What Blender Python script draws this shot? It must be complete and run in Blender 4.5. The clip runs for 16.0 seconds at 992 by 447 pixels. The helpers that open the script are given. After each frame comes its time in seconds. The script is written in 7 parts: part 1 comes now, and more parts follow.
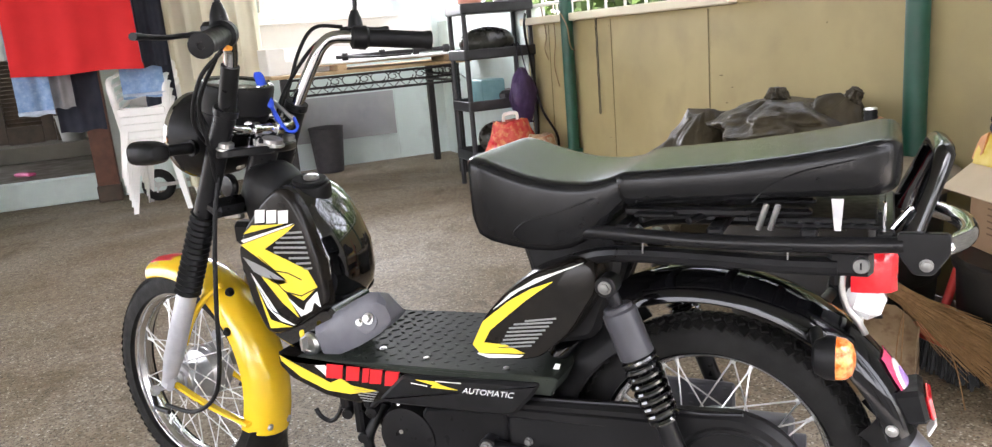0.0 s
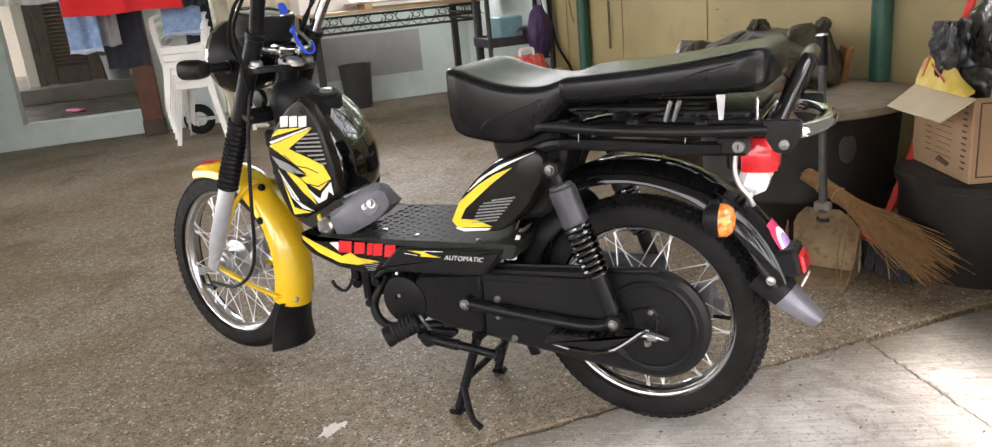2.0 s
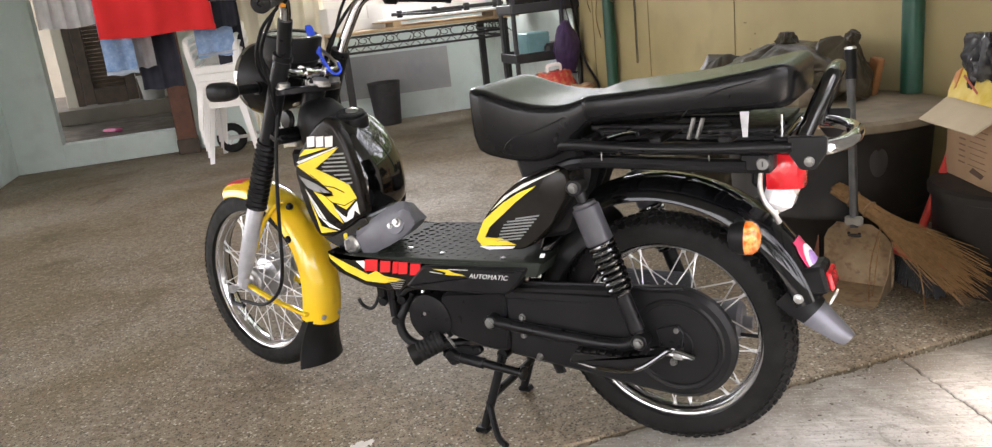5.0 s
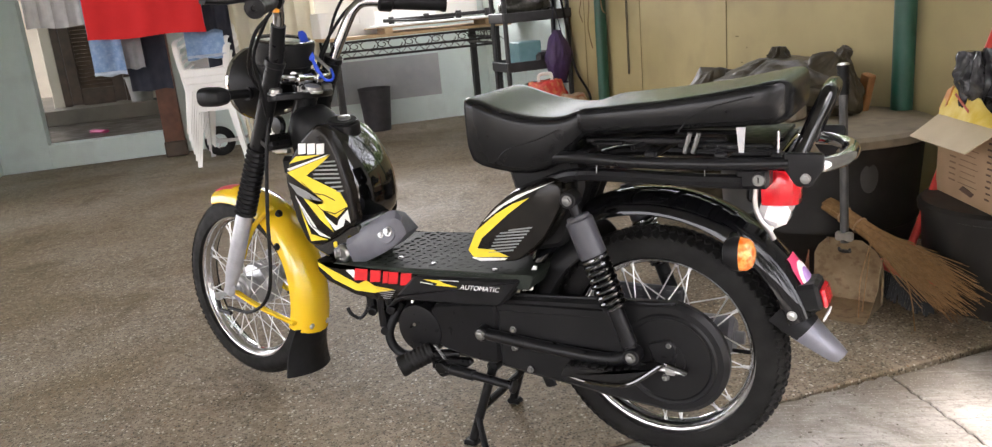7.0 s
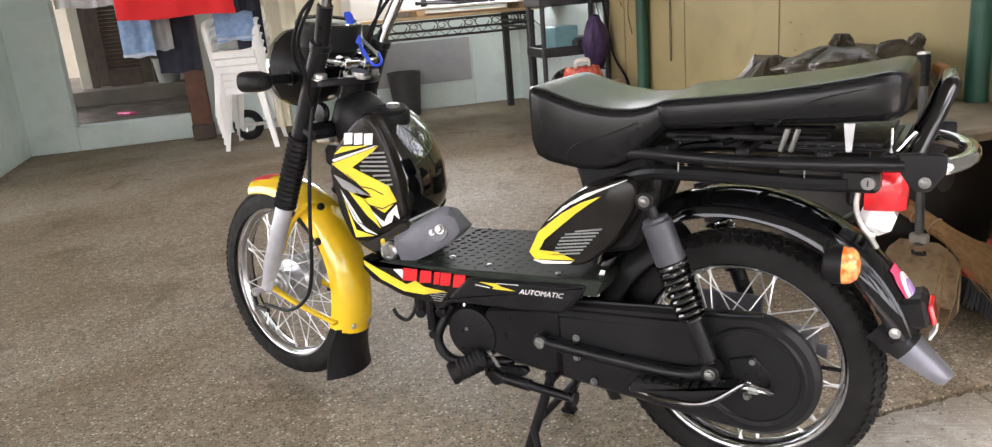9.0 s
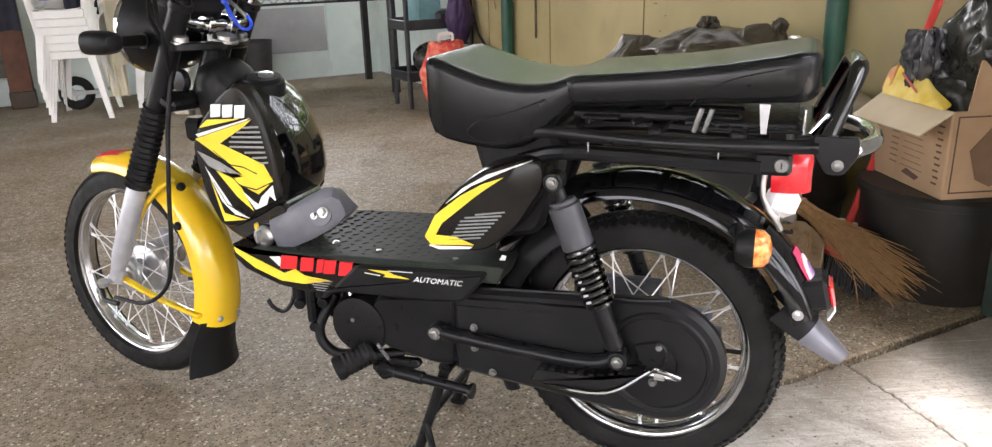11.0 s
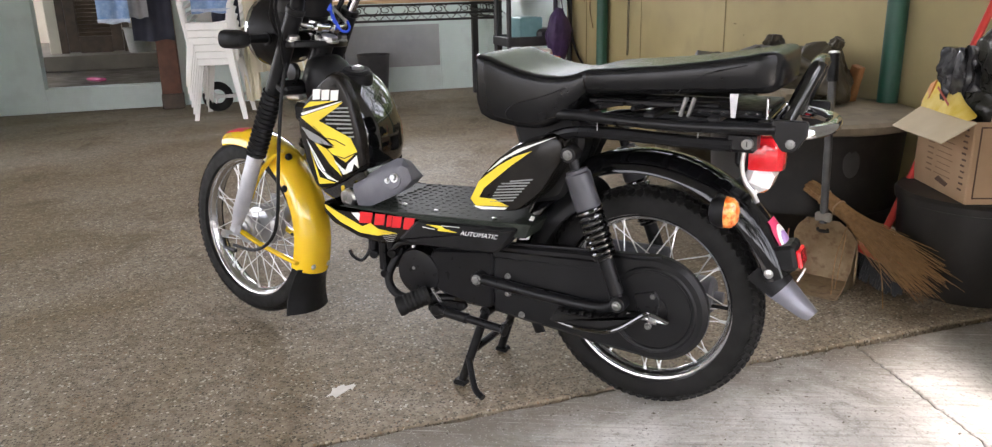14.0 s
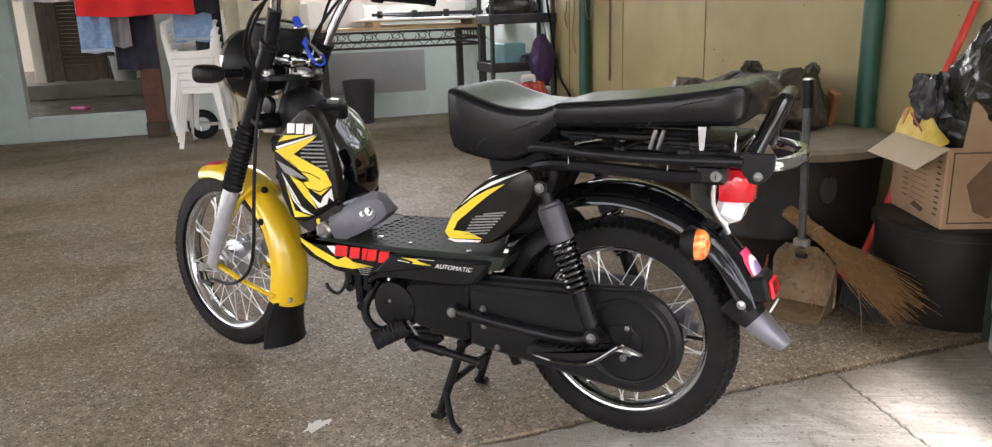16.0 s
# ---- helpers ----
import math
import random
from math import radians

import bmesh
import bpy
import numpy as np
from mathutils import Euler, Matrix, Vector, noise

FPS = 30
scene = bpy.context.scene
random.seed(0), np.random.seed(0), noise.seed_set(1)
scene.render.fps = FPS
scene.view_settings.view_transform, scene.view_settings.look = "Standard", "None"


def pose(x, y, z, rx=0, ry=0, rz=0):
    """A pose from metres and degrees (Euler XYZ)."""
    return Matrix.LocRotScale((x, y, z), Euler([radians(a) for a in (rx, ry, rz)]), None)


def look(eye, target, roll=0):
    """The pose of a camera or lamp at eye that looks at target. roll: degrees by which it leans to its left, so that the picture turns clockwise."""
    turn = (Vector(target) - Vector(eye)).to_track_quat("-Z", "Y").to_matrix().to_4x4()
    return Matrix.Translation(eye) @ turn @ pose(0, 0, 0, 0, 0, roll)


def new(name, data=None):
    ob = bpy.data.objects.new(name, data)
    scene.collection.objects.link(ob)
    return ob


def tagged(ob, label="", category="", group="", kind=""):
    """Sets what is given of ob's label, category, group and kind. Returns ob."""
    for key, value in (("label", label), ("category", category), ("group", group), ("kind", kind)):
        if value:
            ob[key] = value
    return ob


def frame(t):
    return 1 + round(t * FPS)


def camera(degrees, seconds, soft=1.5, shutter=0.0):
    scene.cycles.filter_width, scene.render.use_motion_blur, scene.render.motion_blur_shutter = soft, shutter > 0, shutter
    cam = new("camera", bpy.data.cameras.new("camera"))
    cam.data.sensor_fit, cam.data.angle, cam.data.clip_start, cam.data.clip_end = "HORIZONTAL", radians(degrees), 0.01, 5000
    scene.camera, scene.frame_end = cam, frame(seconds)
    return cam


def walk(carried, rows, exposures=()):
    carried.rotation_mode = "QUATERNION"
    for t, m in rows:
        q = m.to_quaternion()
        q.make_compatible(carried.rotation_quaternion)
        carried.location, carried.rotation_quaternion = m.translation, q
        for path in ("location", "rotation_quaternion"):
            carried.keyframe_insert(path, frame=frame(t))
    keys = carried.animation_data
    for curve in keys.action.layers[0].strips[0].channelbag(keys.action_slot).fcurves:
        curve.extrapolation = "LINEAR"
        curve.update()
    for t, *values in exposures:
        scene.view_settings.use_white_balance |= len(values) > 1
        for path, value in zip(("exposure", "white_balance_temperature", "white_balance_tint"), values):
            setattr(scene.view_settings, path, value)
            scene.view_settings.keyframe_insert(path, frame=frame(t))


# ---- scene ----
# ---- camera ----
EXPOSURE = 2.85
PATH = [
    (0.0, 0.1914, -1.2036, 0.9518, 26.70, -13.11, -4.90),
    (0.5, 0.2195, -1.2093, 0.9514, 23.95, -13.82, -1.80),
    (1.0, 0.3093, -1.2913, 0.9471, 25.37, -17.03, -2.88),
    (1.5, 0.4456, -1.4208, 0.9310, 28.90, -17.00, -4.44),
    (2.0, 0.4463, -1.4529, 0.9285, 29.67, -16.83, -5.44),
    (2.5, 0.4528, -1.4636, 0.9313, 29.66, -16.18, -4.02),
    (3.0, 0.4587, -1.4642, 0.9400, 30.06, -15.11, -4.76),
    (3.2, 0.4526, -1.4641, 0.9415, 31.03, -14.97, -5.65),
    (5.3, 0.4604, -1.4399, 0.9345, 31.77, -15.69, -6.40),
    (5.5, 0.4633, -1.4363, 0.9339, 31.25, -15.71, -6.26),
    (6.0, 0.4735, -1.4361, 0.9447, 30.25, -15.02, -5.78),
    (6.5, 0.4470, -1.4453, 0.9377, 30.02, -15.13, -5.24),
    (7.0, 0.4412, -1.4386, 0.9410, 30.80, -15.18, -5.20),
    (7.5, 0.4514, -1.4390, 0.9224, 31.10, -15.88, -4.54),
    (8.0, 0.4564, -1.4469, 0.9351, 32.61, -16.19, -4.07),
    (8.2, 0.4413, -1.4302, 0.9436, 33.19, -15.98, -4.86),
    (10.3, 0.1395, -1.3006, 0.9283, 25.23, -18.08, -0.88),
    (10.5, 0.1671, -1.2897, 0.9276, 22.33, -18.28, -1.32),
    (11.0, 0.1856, -1.3106, 0.9251, 21.37, -18.40, -1.80),
    (11.5, 0.2416, -1.3692, 0.9433, 23.10, -18.21, -1.60),
    (12.0, 0.3673, -1.4501, 0.9231, 28.87, -17.50, -1.40),
    (12.5, 0.4670, -1.4854, 0.9070, 29.08, -18.01, -1.10),
    (13.0, 0.5244, -1.5034, 0.9178, 26.14, -17.92, -1.58),
    (13.5, 0.4951, -1.5369, 0.9212, 26.43, -16.83, -1.90),
    (14.0, 0.4666, -1.5540, 0.9088, 29.77, -16.62, -1.27),
    (14.5, 0.4691, -1.5440, 0.9159, 29.85, -16.66, -1.08),
    (15.0, 0.4902, -1.5294, 0.9128, 28.98, -16.80, -1.66),
    (15.5, 0.4917, -1.5303, 0.9253, 29.02, -16.24, -1.80),
    (16.0, 0.4944, -1.5293, 0.9300, 29.06, -15.10, -1.73),
]
cam = camera(63.4, 16.0, soft=1.25)


def eye_pose(x, y, z, yaw, pitch, roll):
    a, p = radians(yaw), radians(pitch)
    ahead = Vector((-math.sin(a) * math.cos(p), math.cos(a) * math.cos(p), math.sin(p)))
    return look((x, y, z), Vector((x, y, z)) + ahead, roll)


walk(cam, [(r[0], eye_pose(*r[1:])) for r in PATH], [(t, EXPOSURE + e, k, 18.0) for t, e, k in (
    (0.0, 0.78, 6450.0), (0.8, 0.66, 6600.0), (1.5, 0.56, 6700.0), (2.5, 0.46, 6750.0), (6.0, 0.48, 6750.0), (7.0, 0.45, 6700.0), (8.0, 0.60, 6700.0),
    (10.5, 0.60, 6600.0), (11.5, 0.60, 6600.0), (12.0, 0.60, 6450.0), (12.5, 0.35, 6350.0), (13.5, 0.28, 6400.0), (14.5, 0.45, 6600.0), (16.0, 0.26, 6600.0))])

# ---- light ----
# the room's axes: a runs along the side wall towards the gate, b towards the side wall
ROOM = pose(0, 0, 0, 0, 0, -42)
SUN_TURN, SUN_HIGH = 152.0, 60.0
world = bpy.data.worlds.new("sky")
scene.world = world
world.use_nodes = True
sky = world.node_tree.nodes.new("ShaderNodeTexSky")
sky.sky_type, sky.sun_disc = "NISHITA", False
sky.sun_elevation, sky.sun_rotation = radians(SUN_HIGH), radians(SUN_TURN)
sky.air_density, sky.dust_density = 1.2, 3.0
haze = world.node_tree.nodes.new("ShaderNodeHueSaturation")  # thin white overcast
haze.inputs["Saturation"].default_value = 0.30
world.node_tree.links.new(sky.outputs[0], haze.inputs["Color"])
world.node_tree.links.new(haze.outputs[0], world.node_tree.nodes["Background"].inputs[0])
world.node_tree.nodes["Background"].inputs[1].default_value = 0.15
sun = new("sun", bpy.data.lights.new("sun", "SUN"))
sun.data.energy, sun.data.angle, sun.data.color = 2.8, radians(12), (1.0, 0.95, 0.88)
_a, _e = radians(SUN_TURN), radians(SUN_HIGH)
sun.matrix_world = look((math.sin(_a) * math.cos(_e) * 20, math.cos(_a) * math.cos(_e) * 20, math.sin(_e) * 20), (0, 0, 0))


# ---- materials ----
def mat(name, c1, c2=None, scale=12.0, rough=0.6, metal=0.0, bump=0.0, bscale=None, coat=0.0, spread=0.5, rvar=0.0,
        fine=None, fscale=180.0, famount=0.0, trans=0.0, emit=0.0, spec=0.5, sheen=0.0, ior=1.45, pieces=0.0):
    """A principled material: two colours mixed by noise, a second, finer speckle, and bump."""
    m = bpy.data.materials.new(name)
    m.use_nodes = True
    nt = m.node_tree
    N, L = nt.nodes, nt.links
    p = N["Principled BSDF"]
    p.inputs["Roughness"].default_value, p.inputs["Metallic"].default_value = rough, metal
    p.inputs["Coat Weight"].default_value, p.inputs["Coat Roughness"].default_value = coat, 0.06
    p.inputs["Transmission Weight"].default_value, p.inputs["Specular IOR Level"].default_value = trans, spec
    p.inputs["Sheen Weight"].default_value, p.inputs["IOR"].default_value = sheen, ior
    co = N.new("ShaderNodeTexCoord")
    no = N.new("ShaderNodeTexNoise")
    no.inputs["Scale"].default_value, no.inputs["Detail"].default_value = scale, 5
    L.new(co.outputs["Object"], no.inputs["Vector"])
    ramp = N.new("ShaderNodeValToRGB")
    c2 = c2 or tuple(min(1, v * 1.25) for v in c1)
    ramp.color_ramp.elements[0].color, ramp.color_ramp.elements[1].color = (*c1, 1), (*c2, 1)
    ramp.color_ramp.elements[0].position, ramp.color_ramp.elements[1].position = 0.5 - spread / 2 * 0.8, 0.5 + spread / 2 * 0.8
    L.new(no.outputs["Fac"], ramp.inputs["Fac"])
    out = ramp.outputs["Color"]
    if fine:
        n2 = N.new("ShaderNodeTexNoise")
        n2.inputs["Scale"].default_value, n2.inputs["Detail"].default_value = fscale, 3
        L.new(co.outputs["Object"], n2.inputs["Vector"])
        r2 = N.new("ShaderNodeMapRange")
        r2.inputs[1].default_value, r2.inputs[2].default_value = 0.5, 0.72
        r2.inputs[4].default_value = famount
        L.new(n2.outputs["Fac"], r2.inputs[0])
        mx = N.new("ShaderNodeMix")
        mx.data_type = "RGBA"
        mx.inputs[7].default_value = (*fine, 1)
        L.new(r2.outputs[0], mx.inputs[0]), L.new(out, mx.inputs[6])
        out = mx.outputs[2]
    if pieces:
        oi = N.new("ShaderNodeObjectInfo")
        r3 = N.new("ShaderNodeMapRange")
        r3.inputs[3].default_value, r3.inputs[4].default_value = 1 - pieces, 1 + pieces
        L.new(oi.outputs["Random"], r3.inputs[0])
        hs = N.new("ShaderNodeHueSaturation")
        L.new(r3.outputs[0], hs.inputs["Value"]), L.new(out, hs.inputs["Color"])
        out = hs.outputs[0]
    L.new(out, p.inputs["Base Color"])
    if emit:
        L.new(out, p.inputs["Emission Color"])
        p.inputs["Emission Strength"].default_value = emit
    if rvar:
        r4 = N.new("ShaderNodeMapRange")
        r4.inputs[1].default_value, r4.inputs[2].default_value = 0.3, 0.7
        r4.inputs[3].default_value, r4.inputs[4].default_value = max(0.02, rough - rvar), min(1, rough + rvar)
        n4 = N.new("ShaderNodeTexNoise")
        n4.inputs["Scale"].default_value = scale * 2.3
        L.new(co.outputs["Object"], n4.inputs["Vector"])
        L.new(n4.outputs["Fac"], r4.inputs[0]), L.new(r4.outputs[0], p.inputs["Roughness"])
    if bump:
        n3 = N.new("ShaderNodeTexNoise")
        n3.inputs["Scale"].default_value, n3.inputs["Detail"].default_value = bscale or scale * 4, 4
        L.new(co.outputs["Object"], n3.inputs["Vector"])
        bp = N.new("ShaderNodeBump")
        bp.inputs["Strength"].default_value, bp.inputs["Distance"].default_value = 1.0, bump
        L.new(n3.outputs["Fac"], bp.inputs["Height"]), L.new(bp.outputs[0], p.inputs["Normal"])
    return m


def aggregate_mat():
    """Washed pebble floor: uneven small stones in a sandy matrix, pale and dark chips, cloudy stains."""
    m = bpy.data.materials.new("pebble_wash")
    m.use_nodes = True
    N, L = m.node_tree.nodes, m.node_tree.links
    p = N["Principled BSDF"]
    p.inputs["Specular IOR Level"].default_value = 0.2
    co = N.new("ShaderNodeTexCoord")

    def noise_(scale, detail, dist=0.0, rough=0.55):
        n = N.new("ShaderNodeTexNoise")
        n.inputs["Scale"].default_value, n.inputs["Detail"].default_value = scale, detail
        n.inputs["Distortion"].default_value, n.inputs["Roughness"].default_value = dist, rough
        L.new(co.outputs["Object"], n.inputs["Vector"])
        return n.outputs["Fac"]

    def span(src, lo, hi, a, b):
        r = N.new("ShaderNodeMapRange")
        r.inputs[1].default_value, r.inputs[2].default_value, r.inputs[3].default_value, r.inputs[4].default_value = lo, hi, a, b
        L.new(src, r.inputs[0])
        return r.outputs[0]

    def mix(fac, a, b, kind="MIX"):
        x = N.new("ShaderNodeMix")
        x.data_type, x.blend_type = "RGBA", kind
        if isinstance(fac, float):
            x.inputs[0].default_value = fac
        else:
            L.new(fac, x.inputs[0])
        for k, v in ((6, a), (7, b)):
            if isinstance(v, tuple):
                x.inputs[k].default_value = (*v, 1)
            else:
                L.new(v, x.inputs[k])
        return x.outputs[2]

    def chips(scale):
        """A stone's random value and how near its middle a place is, on wobbled coordinates."""
        wob = N.new("ShaderNodeTexNoise")
        wob.inputs["Scale"].default_value = scale * 1.4
        L.new(co.outputs["Object"], wob.inputs["Vector"])
        add = N.new("ShaderNodeVectorMath")
        add.operation = "MULTIPLY_ADD"
        add.inputs[1].default_value = (0.5 / scale,) * 3
        L.new(wob.outputs["Color"], add.inputs[0]), L.new(co.outputs["Object"], add.inputs[2])
        vo = N.new("ShaderNodeTexVoronoi")
        vo.inputs["Scale"].default_value = scale
        L.new(add.outputs[0], vo.inputs["Vector"])
        sep = N.new("ShaderNodeSeparateColor")
        L.new(vo.outputs["Color"], sep.inputs[0])
        return sep.outputs[0], sep.outputs[1], span(vo.outputs["Distance"], 0.40, 0.60, 1, 0), vo.outputs["Distance"]

    def both(a, b):
        x = N.new("ShaderNodeMath")
        x.operation = "MULTIPLY"
        L.new(a, x.inputs[0]), L.new(b, x.inputs[1])
        return x.outputs[0]

    r1, r2, core, dist = chips(190)
    q1, q2, qcore, qdist = chips(140)
    col = mix(span(noise_(34, 6, 0.3), 0.35, 0.65, 0, 1), (0.205, 0.168, 0.122), (0.335, 0.28, 0.21))
    col = mix(both(span(r1, 0.35, 1.0, 0.0, 0.8), core), col, (0.42, 0.362, 0.282))
    col = mix(both(span(r1, 0.10, 0.04, 0, 0.7), core), col, (0.27, 0.15, 0.075))
    col = mix(both(span(r2, 0.72, 0.76, 0, 0.95), core), col, (0.11, 0.09, 0.07))
    col = mix(both(span(q1, 0.91, 0.94, 0, 0.9), qcore), col, (0.62, 0.57, 0.49))
    col = mix(both(span(q2, 0.88, 0.91, 0, 0.9), qcore), col, (0.09, 0.075, 0.055))
    col = mix(span(noise_(1.3, 7, 0.6), 0.42, 0.62, 0, 0.75), col, mix(1.0, col, (0.66, 0.59, 0.45), "MULTIPLY"))
    col = mix(span(noise_(6.5, 8, 1.5, 0.7), 0.62, 0.72, 0, 0.55), col, mix(1.0, col, (0.62, 0.44, 0.30), "MULTIPLY"))
    col = mix(span(noise_(3.4, 9, 1.0, 0.65), 0.55, 0.70, 0, 0.7), col, mix(1.0, col, (0.55, 0.50, 0.43), "MULTIPLY"))
    L.new(col, p.inputs["Base Color"])
    L.new(span(noise_(1.7, 6), 0.35, 0.65, 0.50, 0.68), p.inputs["Roughness"])
    bp = N.new("ShaderNodeBump")
    bp.invert = True
    bp.inputs["Distance"].default_value, bp.inputs["Strength"].default_value = 0.0016, 0.5
    L.new(dist, bp.inputs["Height"]), L.new(bp.outputs[0], p.inputs["Normal"])
    return m


PEBBLE = aggregate_mat()
def apron_mat():
    """Cast concrete: cloudy greys, brown grime in patches, dark pits and fine grain."""
    m = bpy.data.materials.new("dirty_concrete")
    m.use_nodes = True
    N, L = m.node_tree.nodes, m.node_tree.links
    p = N["Principled BSDF"]
    p.inputs["Roughness"].default_value, p.inputs["Specular IOR Level"].default_value = 0.72, 0.35
    co = N.new("ShaderNodeTexCoord")

    def noise_(scale, detail, dist=0.0, rough=0.55):
        n = N.new("ShaderNodeTexNoise")
        n.inputs["Scale"].default_value, n.inputs["Detail"].default_value = scale, detail
        n.inputs["Distortion"].default_value, n.inputs["Roughness"].default_value = dist, rough
        L.new(co.outputs["Object"], n.inputs["Vector"])
        return n.outputs["Fac"]

    def span(src, lo, hi, a, b):
        r = N.new("ShaderNodeMapRange")
        r.inputs[1].default_value, r.inputs[2].default_value, r.inputs[3].default_value, r.inputs[4].default_value = lo, hi, a, b
        L.new(src, r.inputs[0])
        return r.outputs[0]

    def mix(fac, a, b):
        x = N.new("ShaderNodeMix")
        x.data_type = "RGBA"
        L.new(fac, x.inputs[0])
        for k, v in ((6, a), (7, b)):
            if isinstance(v, tuple):
                x.inputs[k].default_value = (*v, 1)
            else:
                L.new(v, x.inputs[k])
        return x.outputs[2]

    col = mix(span(noise_(4.5, 8, 0.4), 0.35, 0.65, 0, 1), (0.47, 0.45, 0.415), (0.68, 0.66, 0.62))
    col = mix(span(noise_(1.9, 9, 1.2, 0.68), 0.44, 0.60, 0, 0.85), col, (0.25, 0.22, 0.18))
    # earth washed up along the joint with the pebble floor
    sep = N.new("ShaderNodeSeparateXYZ")
    L.new(co.outputs["Object"], sep.inputs[0])
    edge = N.new("ShaderNodeMath")
    edge.operation = "MULTIPLY_ADD"
    edge.inputs[1].default_value = 0.34
    L.new(noise_(5.0, 8, 0.8, 0.65), edge.inputs[0]), L.new(sep.outputs[0], edge.inputs[2])
    col = mix(span(edge.outputs[0], 0.06, 0.26, 0.92, 0), col, (0.19, 0.16, 0.125))
    col = mix(span(noise_(9, 10, 1.4, 0.72), 0.56, 0.68, 0, 0.8), col, (0.19, 0.165, 0.135))
    # brushed lines left by the broom when it was cast
    turn, pull = N.new("ShaderNodeMapping"), N.new("ShaderNodeMapping")
    turn.inputs["Rotation"].default_value = (0, 0, radians(-66))
    pull.inputs["Scale"].default_value = (5.0, 95.0, 5.0)
    L.new(co.outputs["Object"], turn.inputs["Vector"]), L.new(turn.outputs[0], pull.inputs["Vector"])
    lines = N.new("ShaderNodeTexNoise")
    lines.inputs["Scale"].default_value, lines.inputs["Detail"].default_value, lines.inputs["Roughness"].default_value = 1.0, 5, 0.6
    L.new(pull.outputs[0], lines.inputs["Vector"])
    col = mix(span(lines.outputs["Fac"], 0.52, 0.70, 0, 0.55), col, (0.20, 0.18, 0.15))
    col = mix(span(lines.outputs["Fac"], 0.42, 0.30, 0, 0.5), col, (0.70, 0.68, 0.64))
    col = mix(span(noise_(120, 4, 0.5), 0.55, 0.66, 0, 0.6), col, (0.22, 0.20, 0.17))
    col = mix(span(noise_(220, 2), 0.60, 0.72, 0, 0.5), col, (0.72, 0.70, 0.66))
    L.new(col, p.inputs["Base Color"])
    bp = N.new("ShaderNodeBump")
    bp.inputs["Strength"].default_value, bp.inputs["Distance"].default_value = 0.8, 0.002
    grain = N.new("ShaderNodeMath")
    grain.operation = "MULTIPLY_ADD"
    grain.inputs[1].default_value = 1.3
    L.new(lines.outputs["Fac"], grain.inputs[0]), L.new(noise_(70, 8, 0.2, 0.7), grain.inputs[2])
    L.new(grain.outputs[0], bp.inputs["Height"]), L.new(bp.outputs[0], p.inputs["Normal"])
    return m


APRON = apron_mat()
CONCRETE = mat("concrete", (0.44, 0.42, 0.38), (0.62, 0.60, 0.555), 3.0, 0.75, bump=0.003, bscale=40, fine=(0.27, 0.25, 0.215), fscale=7, famount=0.55, rvar=0.15)
# For the unseen ground outside: dark, so little light bounces in at the gate.
DARKGROUND = mat("dark_ground", (0.06, 0.058, 0.054), (0.11, 0.105, 0.098), 1.5, 0.85, bump=0.004, bscale=60, fine=(0.16, 0.155, 0.145), fscale=90, famount=0.4)
OLIVE = mat("olive_paint", (0.33, 0.27, 0.13), (0.41, 0.34, 0.17), 2.2, 0.5, bump=0.0012, bscale=14, fine=(0.26, 0.215, 0.115), fscale=6, famount=0.35)
BLUE = mat("pale_blue_paint", (0.60, 0.70, 0.68), (0.72, 0.81, 0.785), 2.5, 0.55, bump=0.0015, bscale=20, fine=(0.42, 0.47, 0.46), fscale=5, famount=0.4)
WHITE = mat("white_paint", (0.82, 0.81, 0.78), (0.88, 0.87, 0.84), 4, 0.5, bump=0.0008)
# Dull grey for the unseen ceilings, dark so black paint reflects little.
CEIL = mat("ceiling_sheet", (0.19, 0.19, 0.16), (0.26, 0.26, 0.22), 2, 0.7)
BEIGE = mat("beige_trim", (0.66, 0.60, 0.44), (0.74, 0.68, 0.52), 6, 0.5)
GREEN = mat("green_pipe_paint", (0.008, 0.060, 0.038), (0.014, 0.085, 0.055), 9, 0.4, bump=0.0008, fine=(0.03, 0.07, 0.05), fscale=30, famount=0.5)
STONE = mat("rough_stone", (0.33, 0.325, 0.29), (0.50, 0.49, 0.44), 9, 0.88, bump=0.006, bscale=34, fine=(0.25, 0.24, 0.2), fscale=45, famount=0.7, pieces=0.12)
MORTAR = mat("mortar", (0.20, 0.19, 0.16), (0.3, 0.28, 0.24), 20, 0.9, bump=0.004)
WOODRED = mat("red_brown_wood", (0.10, 0.035, 0.018), (0.16, 0.06, 0.03), 14, 0.45, bump=0.001)
WOODDARK = mat("dark_wood", (0.05, 0.035, 0.025), (0.09, 0.06, 0.04), 12, 0.5)
GLASS = mat("window_glass", (0.75, 0.80, 0.82), None, 3, 0.08, trans=0.6)

BLACKGLOSS = mat("black_gloss_paint", (0.003, 0.003, 0.0035), (0.005, 0.005, 0.006), 5, 0.05, rvar=0.03, spec=0.85, coat=1.0)
BLACKSATIN = mat("black_satin_metal", (0.006, 0.006, 0.0065), (0.011, 0.011, 0.012), 25, 0.3, bump=0.00005, bscale=260, rvar=0.03, spec=0.26)
BLACKPLASTIC = mat("black_plastic", (0.0065, 0.0065, 0.007), (0.0115, 0.0115, 0.012), 30, 0.44, bump=0.00008, bscale=420, spec=0.2, rvar=0.08)
RAILBLACK = mat("black_rail_enamel", (0.003, 0.003, 0.0035), (0.006, 0.006, 0.0065), 8, 0.11, spec=0.75, rvar=0.05)
STRAPGREY = mat("pale_strap", (0.42, 0.42, 0.43), (0.52, 0.52, 0.53), 40, 0.6)
